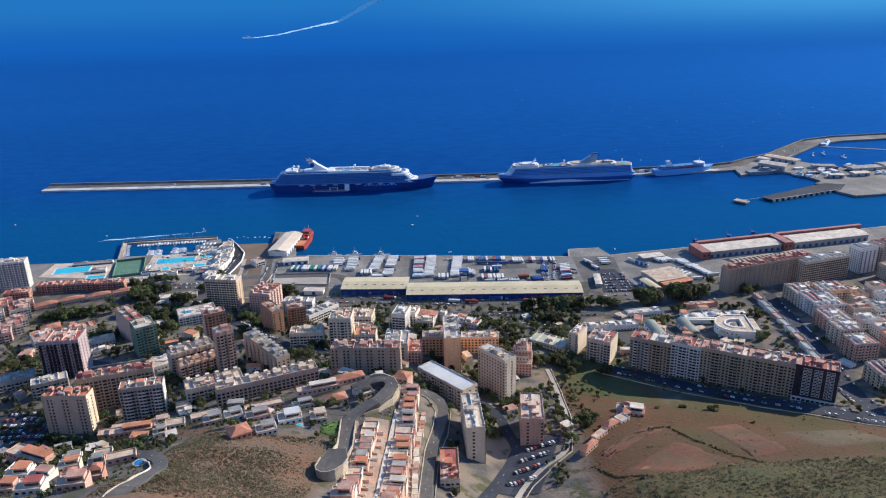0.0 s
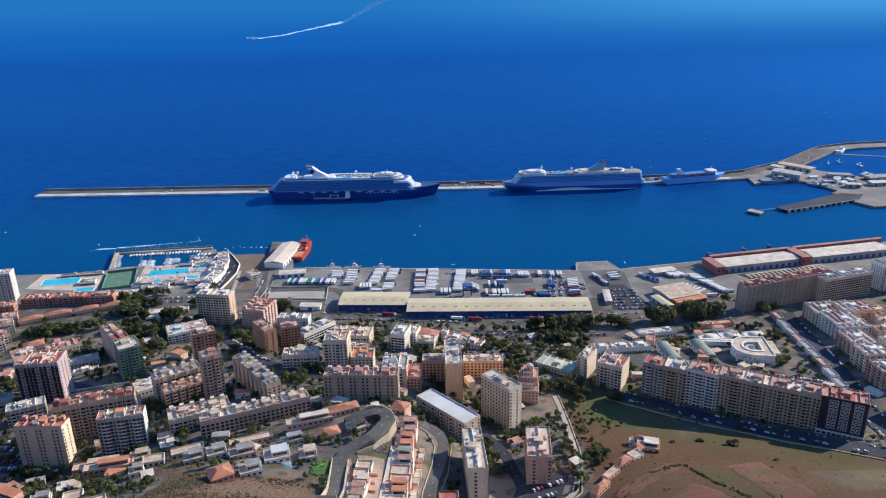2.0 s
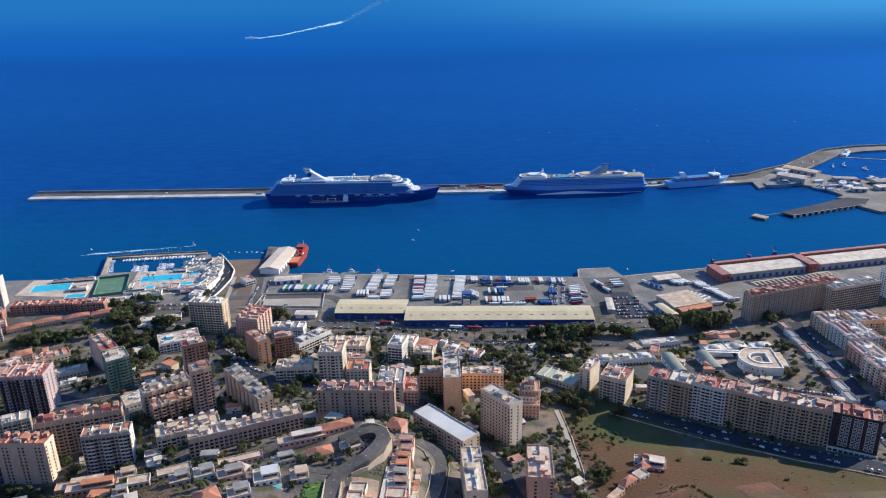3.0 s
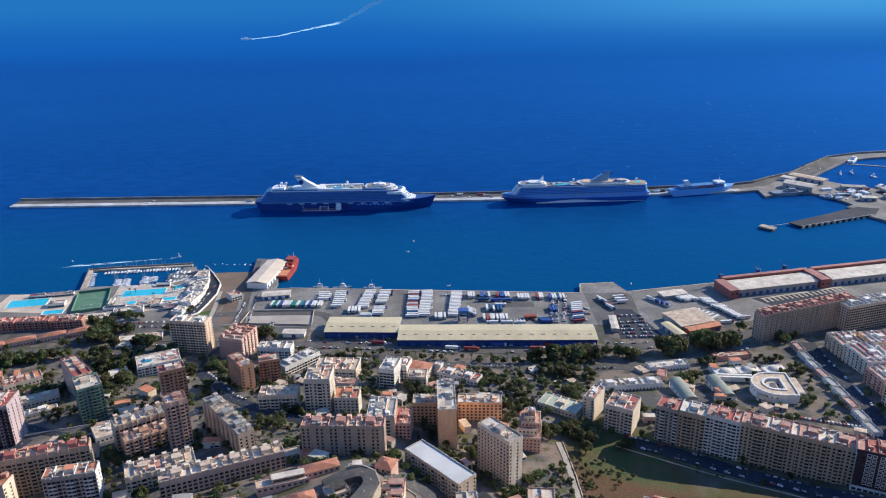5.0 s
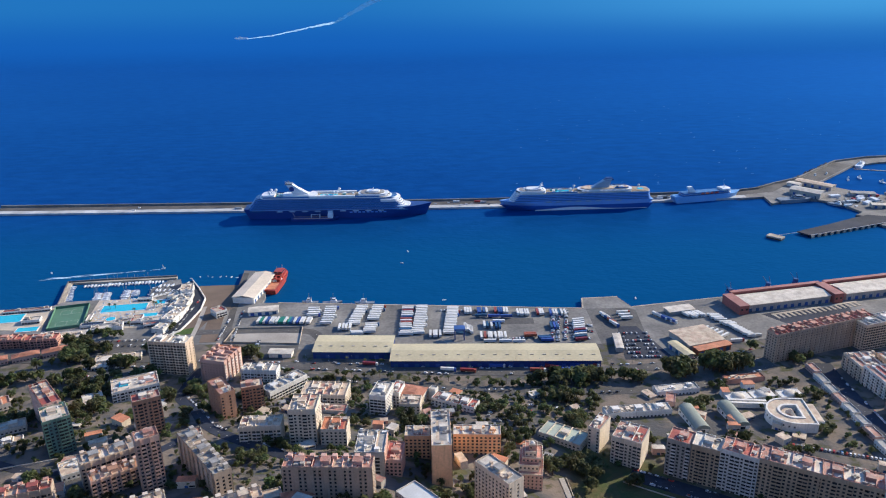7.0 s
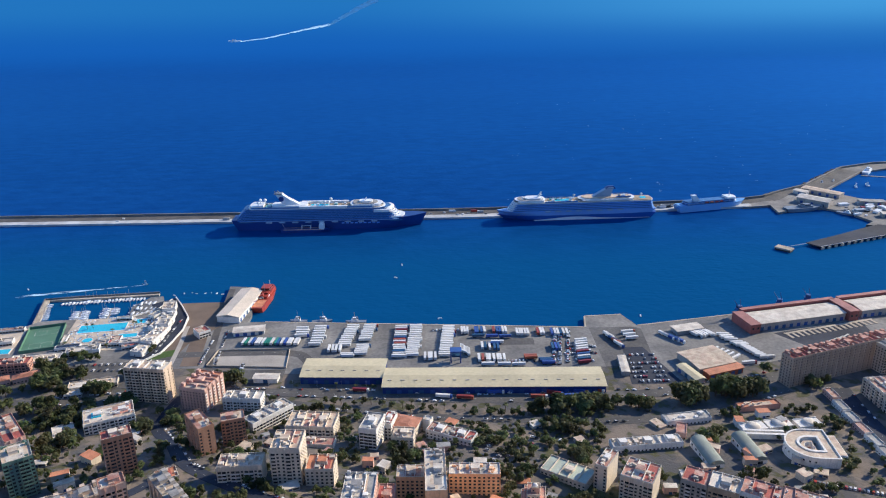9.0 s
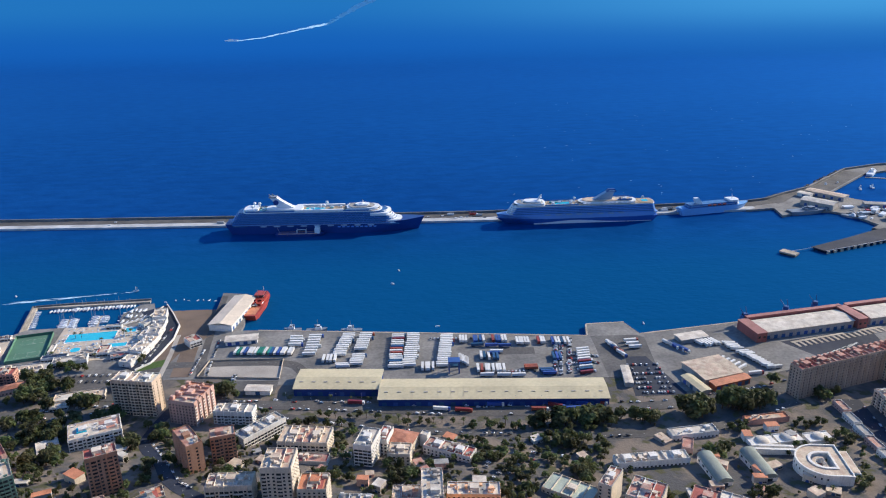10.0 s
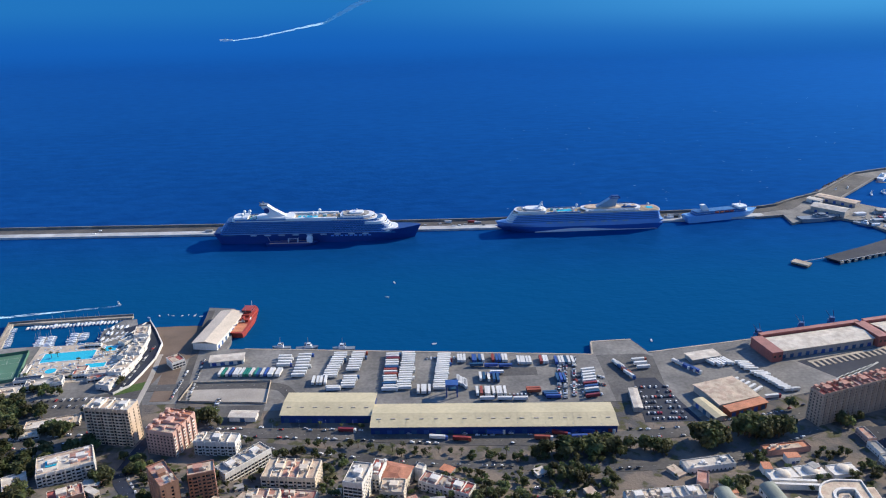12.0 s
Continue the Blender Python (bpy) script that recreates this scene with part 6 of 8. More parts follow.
def dshape(r, flat, n=28):
    pts = [(r * math.cos(t), r * math.sin(t)) for t in [math.pi / 2 + math.pi * k / n for k in range(n + 1)]]
    return pts + [(flat, -r), (flat, r)]


def ringwall(outer, inner, z0, z1):
    s = Shape()
    n = len(outer)
    s.v = [(x, y, z) for ring_ in (outer, inner) for z in (z0, z1) for x, y in ring_]
    for k in range(n):
        j = (k + 1) % n
        s.f += [(k, j, n + j, n + k), (2 * n + j, 2 * n + k, 3 * n + k, 3 * n + j), (n + k, n + j, 3 * n + j, 3 * n + k)]
    return s


ring.scale = (0.89, 0.89, 1)
part("wall", ringwall(dshape(23, 18), dshape(10.5, 8), -6, 8.4), "white", ring)
part("roof", ringwall(dshape(21.6, 17), dshape(11.8, 9), 8.3, 8.6), "roof_beige", ring, "pale brown walkable roof")
part("outer_parapet", ringwall(dshape(23.2, 18.2), dshape(21.8, 17.2), 8.4, 9.6), "white", ring)
part("inner_parapet", ringwall(dshape(12.6, 9.4), dshape(10.3, 7.6), 8.4, 9.4), "white", ring)
part("inner_gallery", ringwall(dshape(8.6, 3), dshape(5.6, 2), -6, 7.0), "white", ring)
part("inner_roof", ringwall(dshape(8.3, 2.8), dshape(5.9, 2.2), 7.0, 7.2), "roof_beige", ring)
part("wing", Shape().box(18, 26, -16, 16, -5, 8), "white", ring)
part("wing_roof", Shape().box(18.6, 25.4, -15.4, 15.4, 8, 8.3), "roof_beige", ring)
for k in range(14):
    t = math.pi * 0.55 + math.pi * 0.9 * k / 13
    c, s_ = math.cos(t), math.sin(t)
    part("window", Shape().box(-0.7, 0.7, -0.1, 0.1, 0, 1.6), "glass", ring, at=pose(23 * c, 23 * s_, 4.5, 0, 0, math.degrees(t) + 90))
# ramp-like row along the right street
for k in range(9):
    f = k / 8
    x, y = 384 - 14 * f, 815 - 165 * f
    block("narrow white terrace building stepping down the street" if k % 3 else "narrow terrace building with a pink roof", x, y, -86, 17, 8, 5.5, "white" if k % 3 else "pinkish", "roof_grey" if k % 3 else "roof_pink", "w", "w", top="none", trim="white", name="terrace_building")
# blocks beyond the right street
for x, y, w, d, h, wl, rf in ((432, 808, 30, 30, 17, "cream", "roof_beige"), (436, 770, 34, 40, 20, "white", "roof_pink"), (424, 722, 26, 30, 18, "pinkish", "roof_pink"), (417, 686, 24, 22, 20, "cream", "roof_pink"), (414, 652, 24, 22, 20, "pinkish", "roof_pink"),
                              (460, 800, 34, 26, 22, "orange", "roof_orange"), (408, 596, 26, 26, 18, "cream", "roof_pink"), (402, 545, 30, 22, 16, "cream", "roof_white")):
    block("%s corner apartment block with roof terraces" % {"cream": "cream", "pinkish": "pink", "white": "white", "orange": "orange"}[wl], x, y, 4, w, d, h, wl, rf, "wb", "bw", top="walls", trim="white", rails="cream")
for j in range(12):
    for k in range(7):
        x, y = 460 + 27 * k + (j % 2) * 6, 560 + 27 * j + k * 3
        if (k == 0 and j > 7) or (x < 485 and 785 < y < 815) or (y > 832 and x < 560):
            continue
        h = cr.choice((10, 13, 13, 16, 19))
        wl = cr.choice(("white", "cream", "pinkish", "pinkish", "beige"))
        block("%s town house with flat roof terrace" % {"white": "white", "cream": "cream", "pinkish": "pink", "beige": "beige"}[wl], x, y, 5 + cr.uniform(-4, 4), cr.uniform(17, 24), cr.uniform(15, 22), h, wl, cr.choice(("roof_pink", "roof_pink", "roof_beige", "roof_grey", "roof_orange")), cr.choice(("w", "wb")), "w", top=cr.choice(("walls", "plain")), trim=wl, rails="white", name="town_house", group="town houses of the old quarter")
block("white tower beyond the slab", 552, 900, 17, 26, 20, 34, "white", "roof_grey", "gs", "w", top="walls", trim="white")
block("dark fronted tower beyond the slab", 588, 912, 17, 34, 22, 34, "greywall", "roof_pink", "rb", "w", top="walls", trim="terracotta")
block("brown tower by the red hall", 630, 925, 17, 40, 22, 32, "terracotta", "roof_pink", "bw", "w", top="walls", trim="cream")
for k in range(6):
    block("town block in pale render near the harbour", 680 + 40 * k, 930 + 12 * k, 17, 34, 24, cr.choice((18, 24, 30)), cr.choice(("white", "cream", "pinkish")), "roof_pink", "wb", "w", top="walls", trim="white")
# left foot of the hill
for x, y, w, d, h, wl, rf in ((-394, 618, 34, 18, 12, "greywall", "roof_grey"), (-420, 585, 30, 20, 15, "white", "roof_white"), (-440, 640, 30, 18, 18, "cream", "roof_pink"), (-470, 690, 34, 18, 20, "cream", "roof_orange"), (-480, 740, 30, 18, 15, "pinkish", "roof_pink"),
                              (-262, 556, 26, 10, 5, "cream", "roof_beige"), (-205, 528, 14, 10, 5, "white", "roof_white")):
    block("plain flat roofed block at the foot of the hill", x, y, 26, w, d, h, wl, rf, "wb", "w", top="walls", trim=wl, rails="white")


def taken_early(x, y):
    p = Vector((x, y))
    for line, wide in ROADS.values():
        for a, b in zip(line, line[1:]):
            a, b = Vector(a), Vector(b)
            f = max(0.0, min(1.0, (p - a).dot(b - a) / (b - a).length_squared))
            if (a + (b - a) * f - p).length < wide / 2 + 1:
                return True
    return any((p - Vector((q[0], q[1]))).length < max(q[3], q[4]) + 1 for q in FOOT)


# ---- villas and terraces on the slope ----
def villa(x, y, rot, w, d, wall, roof, upper=True, pool=False, label="white modern villa with flat roof and terraces"):
    zs = [ground(x + a, y + b) for a in (-w / 2, 0, w / 2) for b in (-d / 2, 0, d / 2)]
    ob = thing("villa", label, "house", pose(x, y, max(zs) - 1.2, 0, 0, rot), "villas on the slope")
    FOOT.append((x, y, rot, w / 2, d / 2))
    part("ground_floor", Shape().box(-w / 2, w / 2, -d / 2, d / 2, -9, 3.2), wall, ob)
    part("terrace", Shape().box(-w / 2 + 0.3, w / 2 - 0.3, -d / 2 + 0.3, d / 2 - 0.3, 3.2, 3.3), "roof_beige", ob)
    par = Shape()
    for x0, x1, y0, y1 in ((-w / 2, w / 2, -d / 2, -d / 2 + 0.25), (-w / 2, w / 2, d / 2 - 0.25, d / 2), (-w / 2, -w / 2 + 0.25, -d / 2 + 0.25, d / 2 - 0.25), (w / 2 - 0.25, w / 2, -d / 2 + 0.25, d / 2 - 0.25)):
        par.box(x0, x1, y0, y1, 3.2, 4.1)
    part("parapet", par, wall, ob)
    n = max(2, int(w / 3.5))
    for k in range(n):
        cx = -w / 2 + w * (k + 0.5) / n
        wd = part("window", Shape().box(cx - 0.9, cx + 0.9, -d / 2 - 0.04, -d / 2 + 0.05, 0.9, 2.4), "glass", ob)
    if upper:
        uw, ud = w * 0.62, d * 0.6
        o = (w - uw) * 0.3
        up = part("upper_floor", Shape().box(-uw / 2 + o, uw / 2 + o, -ud / 2 + 1, ud / 2 + 1, 3.3, 6.2), wall, ob)
        part("upper_window", Shape().box(-uw / 2 + o + 0.8, uw / 2 + o - 0.8, -ud / 2 + 0.94, -ud / 2 + 1.05, 3.7, 5.4), "glass", up)
        if roof == "tile":
            part("roof", Shape().prism([(-uw / 2 + o - 0.5, -ud / 2 + 0.5), (uw / 2 + o + 0.5, -ud / 2 + 0.5), (uw / 2 + o + 0.5, ud / 2 + 1.5), (-uw / 2 + o - 0.5, ud / 2 + 1.5)], 6.2, 8.0, 0.3), "tile", ob)
        else:
            part("roof", Shape().box(-uw / 2 + o - 0.3, uw / 2 + o + 0.3, -ud / 2 + 0.7, ud / 2 + 1.3, 6.2, 6.5), roof, ob)
    elif roof == "tile":
        part("roof", Shape().prism([(-w / 2 - 0.5, -d / 2 - 0.5), (w / 2 + 0.5, -d / 2 - 0.5), (w / 2 + 0.5, d / 2 + 0.5), (-w / 2 - 0.5, d / 2 + 0.5)], 3.9, 6.4, 0.25), "tile", ob)
    if pool:
        part("pool_deck", Shape().box(-w / 2, w / 2, -d / 2 - 7, -d / 2, -9, 0.2), "paving", ob)
        part("pool_water", Shape().box(-w / 2 + 1.5, w / 2 - 1.5, -d / 2 - 5.5, -d / 2 - 2, 0.2, 0.3), "pool", ob)
    return ob


V = (
    (-221, 512, 20, 14, 10, "cream", "roof_beige", 1, 0), (-104, 580, 20, 16, 10, "greywall", "roof_grey", 0, 0), (-84, 574, 18, 22, 9, "pinkish", "tile", 0, 0), (-250, 506, 14, 34, 9, "terracotta", "roof_beige", 1, 0),
    (-232, 486, 14, 32, 9, "terracotta", "roof_orange", 1, 0), (-197, 392, 20, 24, 9, "pinkish", "roof_orange", 0, 0), (-212, 390, 20, 13, 11, "greywall", "roof_grey", 1, 0), (-297, 464, -24, 40, 12, "pinkish", "roof_orange", 1, 0),
    (-267, 400, 5, 20, 12, "white", "roof_beige", 1, 0), (-243, 384, -8, 20, 12, "white", "roof_pink", 1, 0), (-190, 324, 8, 20, 12, "white", "roof_white", 1, 0), (-196, 355, 12, 16, 12, "terracotta", "tile", 1, 0),
    (-212, 358, 12, 14, 12, "terracotta", "tile", 1, 0), (-258, 372, 0, 18, 12, "white", "roof_beige", 1, 0), (-226, 345, 6, 20, 12, "white", "roof_red", 1, 0), (-232, 396, 14, 18, 10, "cream", "roof_beige", 1, 0),
    (-282, 425, -10, 22, 12, "white", "roof_orange", 1, 0), (-310, 425, 0, 20, 12, "white", "roof_beige", 1, 0), (-300, 395, 4, 20, 12, "pinkish", "roof_white", 1, 0), (-285, 370, 0, 18, 12, "white", "roof_orange", 1, 0),
    (-335, 460, -20, 22, 12, "pinkish", "roof_orange", 1, 0), (-255, 440, 16, 18, 10, "white", "roof_grey", 1, 0), (-225, 425, 18, 16, 10, "cream", "roof_orange", 0, 0), (-265, 345, 4, 18, 12, "white", "roof_white", 1, 0),
    (160, 533, -18, 17, 13, "pinkish", "roof_white", 1, 0), (154, 541, -18, 13, 8, "white", "tile", 1, 0), (150, 528, 30, 10, 7, "pinkish", "tile", 0, 0), (146, 518, 35, 10, 8, "white", "roof_pink", 0, 0), (134, 508, 40, 14, 6, "pinkish", "tile", 0, 0), (122, 492, 45, 16, 5, "pinkish", "roof_pink", 0, 0),
    (110, 472, 48, 18, 5, "pinkish", "tile", 0, 0), (-212, 540, 18, 12, 9, "cream", "roof_beige", 0, 0), (-136, 433, 30, 14, 13, "terracotta", "tile", 0, 0), (-121, 446, 20, 14, 11, "white", "roof_grey", 1, 0),
    (-109, 468, 16, 17, 14, "white", "roof_pale", 1, 1), (-89, 471, 12, 12, 13, "cream", "roof_beige", 1, 0), (-164, 466, 22, 13, 11, "greywall", "roof_grey", 1, 0), (-151, 474, 22, 13, 11, "white", "roof_grey", 1, 0),
    (-133, 472, 20, 17, 11, "pinkish", "roof_grey", 1, 0), (-135, 501, 20, 30, 7, "pinkish", "roof_grey", 0, 0), (-80, 499, 20, 17, 10, "cream", "tile", 0, 0), (-96, 520, 18, 34, 9, "pinkish", "roof_white", 1, 0),
    (-59, 505, 30, 14, 11, "greywall", "rock", 1, 0), (-49, 528, 10, 9, 8, "white", "roof_white", 1, 0), (-30, 542, -20, 12, 12, "pinkish", "tile", 0, 0), (-74, 532, 22, 26, 9, "pinkish", "tile", 0, 0),
    (-200, 459, 20, 13, 10, "cream", "roof_grey", 1, 0), (-196, 478, 15, 14, 9, "cream", "roof_orange", 0, 0), (-176, 488, 24, 22, 8, "greywall", "roof_grey", 0, 0), (-104, 494, 20, 16, 8, "greywall", "roof_grey", 1, 0),
)
VL = {"white": "white villa with flat roof and terraces on the slope", "cream": "cream villa with flat roof on the slope", "greywall": "grey modern villa with flat roof on the slope", "pinkish": "pink walled house on the slope", "terracotta": "terracotta villa with stepped terraces"}
for x, y, r, w, d, wl, rf, up, po in V:
    if x < -180 and y < 470 and w < 30:
        w, d = w * 0.72, d * 0.85
        wl = {"white": ("cream", "pinkish", "pinkish", "white")[int(x * 7 + y) % 4]}.get(wl, wl)
        rf = {"roof_white": "roof_pink", "roof_beige": "roof_orange"}.get(rf, rf)
    villa(x, y, r, w, d, wl, rf, bool(up), bool(po), (VL[wl].split(" with")[0].split(" on")[0] + " with a clay tiled roof") if rf == "tile" else VL[wl])
# two ranks of stepped terrace houses between the roads
for x, y0, y1, lean in ((-49.5, 352, 464, -0.075), (-23, 345, 520, -0.055)):
    n = int((y1 - y0) / 9.2)
    for k in range(n):
        y = y0 + (y1 - y0) * (k + 0.5) / n
        wl = cr.choice(("pinkish", "white", "cream", "cream", "pinkish"))
        hs_ = villa(x - lean * (y - y1) + cr.uniform(-1.2, 1.0), y, cr.uniform(-5, 4) - 3, cr.uniform(9.5, 13.5) if x < -40 else cr.uniform(11, 15), cr.uniform(7.4, 9.2), wl, cr.choice(("roof_grey", "roof_white", "roof_pink", "roof_orange", "roof_pink")), cr.random() < 0.75, False, "stepped terrace house in %s render" % {"pinkish": "pink", "white": "white", "cream": "cream"}[wl])
        if cr.random() < 0.6:
            ax = cr.uniform(-4, 1)
            part("awning", Shape().box(ax, ax + 4.2, -5.6, -2.2, 2.6 + 1.7, 2.75 + 1.7), cr.choice(("steel", "roof_white", "roof_red")), hs_)
            part("awning_post", Shape().box(ax, ax + 0.15, -5.6, -5.45, 0, 4.3).box(ax + 4.05, ax + 4.2, -5.6, -5.45, 0, 4.3), "steel", hs_)
        part("garden_wall", Shape().box(-6.5, 10.0 if x < -40 else 6.5, -6.4, -6.1, -6, 1.6), cr.choice(("white", "pinkish", "cream")), hs_)
for k in range(24):
    y = 348 + 6.3 * k
    x = -17.4 + (0 if y < 440 else (y - 440) * 0.09) + cr.uniform(-0.4, 0.4)
    an = thing("annex", "small white annex with flat roof beside a terrace house", "building", pose(x, y, ground(x, y) + 0.1, 0, 0, cr.uniform(-4, 4)), "annexes of the terrace houses")
    h = cr.choice((2.6, 3.0, 4.2))
    part("wall", Shape().box(-1.7, 1.7, -2.2, 2.2, -4, h), cr.choice(("white", "cream", "white")), an)
    part("roof", Shape().box(-1.9, 1.9, -2.4, 2.4, h, h + 0.2), cr.choice(("roof_white", "roof_pink", "roof_beige")), an)
    part("door", Shape().box(-0.5, 0.5, -2.25, -2.1, 0, 2.1), "brown", an)
# stepped pink tower house
ch = thing("stepped_tower_house", "cream and pink stepped tower building with roof terraces", "building", pose(80, 637, 18, 0, 0, -9))
for k, (x0, x1, y0, y1, h, mt) in enumerate(((-9, 9, -13, 13, 15, "pinkish"), (-9, 6, -9, 13, 20, "cream"), (-7, 8, -5, 12, 24, "pinkish"), (-5, 4, -3, 10, 28, "cream"), (-2, 3, 0, 5, 32, "pinkish"))):
    t_ = part("tier", Shape().box(x0, x1, y0, y1, -6 if k == 0 else h - 8, h), mt, ch)
    part("tier_terrace", Shape().box(x0 + 0.3, x1 - 0.3, y0 + 0.3, y1 - 0.3, h, h + 0.12), "roof_pink", t_)
    part("tier_parapet", ringwall([(x0 - 0.1, y0 - 0.1), (x1 + 0.1, y0 - 0.1), (x1 + 0.1, y1 + 0.1), (x0 - 0.1, y1 + 0.1)], [(x0 + 0.2, y0 + 0.2), (x1 - 0.2, y0 + 0.2), (x1 - 0.2, y1 - 0.2), (x0 + 0.2, y1 - 0.2)], h - 0.1, h + 0.9), "cream", t_)
    for j in range(int((x1 - x0) / 3)):
        for i in range(1 if k else 4):
            cx = x0 + 1.5 + 3 * j
            part("tier_window", Shape().box(cx - 0.6, cx + 0.6, y0 - 0.05, y0 + 0.1, h - 2.8 - 3 * i, h - 1.4 - 3 * i), "glass", t_)
part("lantern", Shape().dome(0.5, 2.5, 32, 2.0), "white", ch)
# retaining walls of the hairpin, the bend and the ravine path
bank([(-76, 398), (-72.5, 410), (-70, 427), (-71.2, 447), (-72, 468)], 1.2, 9, 0.6, "quaywall", "retaining_wall", "pale retaining wall outside the hairpin road", "wall", lifts=(5.2, 4.2, 2.2, 0.5))
bank([(-59.2, 398), (-61.2, 410), (-59.6, 428), (-60.8, 447), (-61.4, 466)], 1.2, 10, 0.7, "quaywall", "retaining_wall", "tall pale retaining wall of the hairpin road", "wall", lifts=(5.2, 4.2, 2.2, 0.6))
PLAT = [(-72.5, 408), (-76.4, 398), (-78.4, 389.5), (-77.2, 385.4), (-74, 383.2), (-70, 383), (-65.6, 385), (-61.4, 389.6), (-58.9, 396), (-60.8, 408)]
solid("retaining_wall", Shape().prism(PLAT, 74, 96.1), "quaywall", "tall pale curved retaining wall of the road platform", "wall", kind="structure")
solid("road", Shape().prism([(-66.6 + (x + 66.6) * 0.97, 396 + (y - 396) * 0.97) for x, y in PLAT], 95, 96.3), "worn", "grey asphalt turning platform of the hairpin road", "road", kind="structure")
solid("parapet", line_band(PLAT[1:9], -0.3, 0.35, 95.5, 97.3), "quaywall", "low pale parapet round the road platform", "wall", kind="structure")
bank([(-56, 473.5), (-46, 480), (-36.2, 494), (-31.8, 510), (-35.5, 521.5), (-44, 525.5), (-55, 523.5)], 1.4, 8, 0.7, "quaywall", "retaining_wall", "tall pale curved wall round the upper hairpin", "wall", lifts=(0.6, 2, 4, 6, 7, 7, 6.5, 5))
bank([(-16, 340), (-15, 387), (-12, 450), (-6, 485), (-4, 508), (-10, 522), (-22, 527)], 1.0, 6, 0.6, "quaywall", "retaining_wall", "pale wall on the inner side of the bend", "wall")
bank([(-5, 340), (-5, 390), (-2, 450), (5, 482), (8, 515), (2, 536), (-14, 540)], 0.9, 7, 0.5, "quaywall", "retaining_wall", "pale parapet wall outside the bend", "wall")
bank([(-162, 296), (-157.3, 313), (-162.2, 340), (-168, 365), (-174, 377), (-184, 385)], 2.2, 4, 0.7, "roof_white", "retaining_wall", "pale kerb wall of the pool road", "wall")
bank([(47, 400), (64, 436), (80, 456), (98, 474), (107, 525), (111, 596), (108, 640)], 1.0, 5, 0.6, "quaywall", "retaining_wall", "pale wall along the ravine path", "wall")
bank([(152, 640), (215, 600), (276, 553), (326, 528), (372, 508)], 0.8, 4, 0.6, "quaywall", "retaining_wall", "low pale wall below the shaded street", "wall")
bank([(-320, 505), (-280, 512), (-240, 522), (-200, 520)], 1.2, 5, 0.5, "quaywall", "garden_wall", "pale garden wall under the towers", "wall")
bank([(-340, 645), (-300, 655), (-262, 668)], 1.5, 4, 0.4, "cream", "garden_wall", "long cream yard wall beside the school", "wall")
rub, ru = Shape(), random.Random(15)
for k in range(420):
    x, y = ru.uniform(-62, -36), ru.uniform(478, 515)
    if taken_early(x, y):
        continue
    r = ru.uniform(0.3, 0.9)
    rub.disc(x, y, r, ground(x, y) - 0.4, ground(x, y) + r * 0.7, 5, r * 0.5)
solid("rubble_slope", rub, "rock", "grey stones on the slope inside the hairpin", "stones", kind="stuff")

# ---- yacht club ----
deck_ = Shape().prism([(-410, 1024), (-342, 1028), (-300, 985), (-306, 945), (-398, 945)], 0, 4.5)
solid("club_deck", deck_, "clubdeck", "cream paved club terrace round the pools", "terrace", kind="structure")


def pool(x, y, rot, w, d, label, g=4.5):
    ob = thing("swimming_pool", label, "pool", pose(x, y, g, 0, 0, rot), "pools by the shore")
    part("coping", ringwall([(-w / 2 - 1, -d / 2 - 1), (w / 2 + 1, -d / 2 - 1), (w / 2 + 1, d / 2 + 1), (-w / 2 - 1, d / 2 + 1)], [(-w / 2, -d / 2), (w / 2, -d / 2), (w / 2, d / 2), (-w / 2, d / 2)], -1, 0.4), "white", ob)
    part("water", Shape().box(-w / 2, w / 2, -d / 2, d / 2, -1, 0.25), "pool", ob)


solid("seaside_deck", Shape().prism([(-540, 1000), (-540, 950), (-446, 940), (-456, 1003)], 0, 4.46), "clubdeck", "cream paved terrace round the seaside pools", "terrace", kind="structure")
pool(-369.5, 1000, 8, 52, 20, "large turquoise swimming pool with white edge")
pool(-333, 979, 8, 20, 9, "small turquoise pool with white edge")
pool(-331, 1016, 8, 12, 12, "square turquoise pool with white edge")
pool(-504, 973, 10, 46, 22, "long turquoise seaside pool with white edge")
pool(-460, 945, 8, 23, 11, "small turquoise seaside pool")
rp = thing("garden_pool", "oval blue garden pool with pale rim beside the road", "pool", pose(-180.5, 379, ground(-180.5, 379) + 1.4, 0, 0, 30))
part("rim", Shape().disc(0, 0, 4.0, -4, 0.4, 24), "paving", rp)
part("water", Shape().disc(0, 0, 2.9, 0.38, 0.5, 24), "poolblue", rp)
kp = thing("paddling_pool", "round turquoise paddling pool with white rim", "pool", pose(-374, 969, 4.5))
part("rim", Shape().disc(0, 0, 6, -0.5, 0.4, 24), "white", kp)
part("water", Shape().disc(0, 0, 5.3, 0.38, 0.45, 24), "pool", kp)
solid("tennis_court", Shape().box(-31, 31, -19, 19, -0.5, 0.12), "court", "green sports courts side by side with pale lines", "court", kind="structure", at=pose(-426, 976, 4.3, 0, 0, 106))
for a0, b0, c0, d0 in ((-31, 31, -19.3, -19), (-31, 31, 19, 19.3), (-31.3, -31, -19, 19), (31, 31.3, -19, 19)):
    solid("court_fence", Shape().box(a0, b0, c0, d0, -0.5, 3.2), "court", "green mesh fence round the courts", "fence", kind="structure", at=pose(-426, 976, 4.3, 0, 0, 106))
lines = Shape()
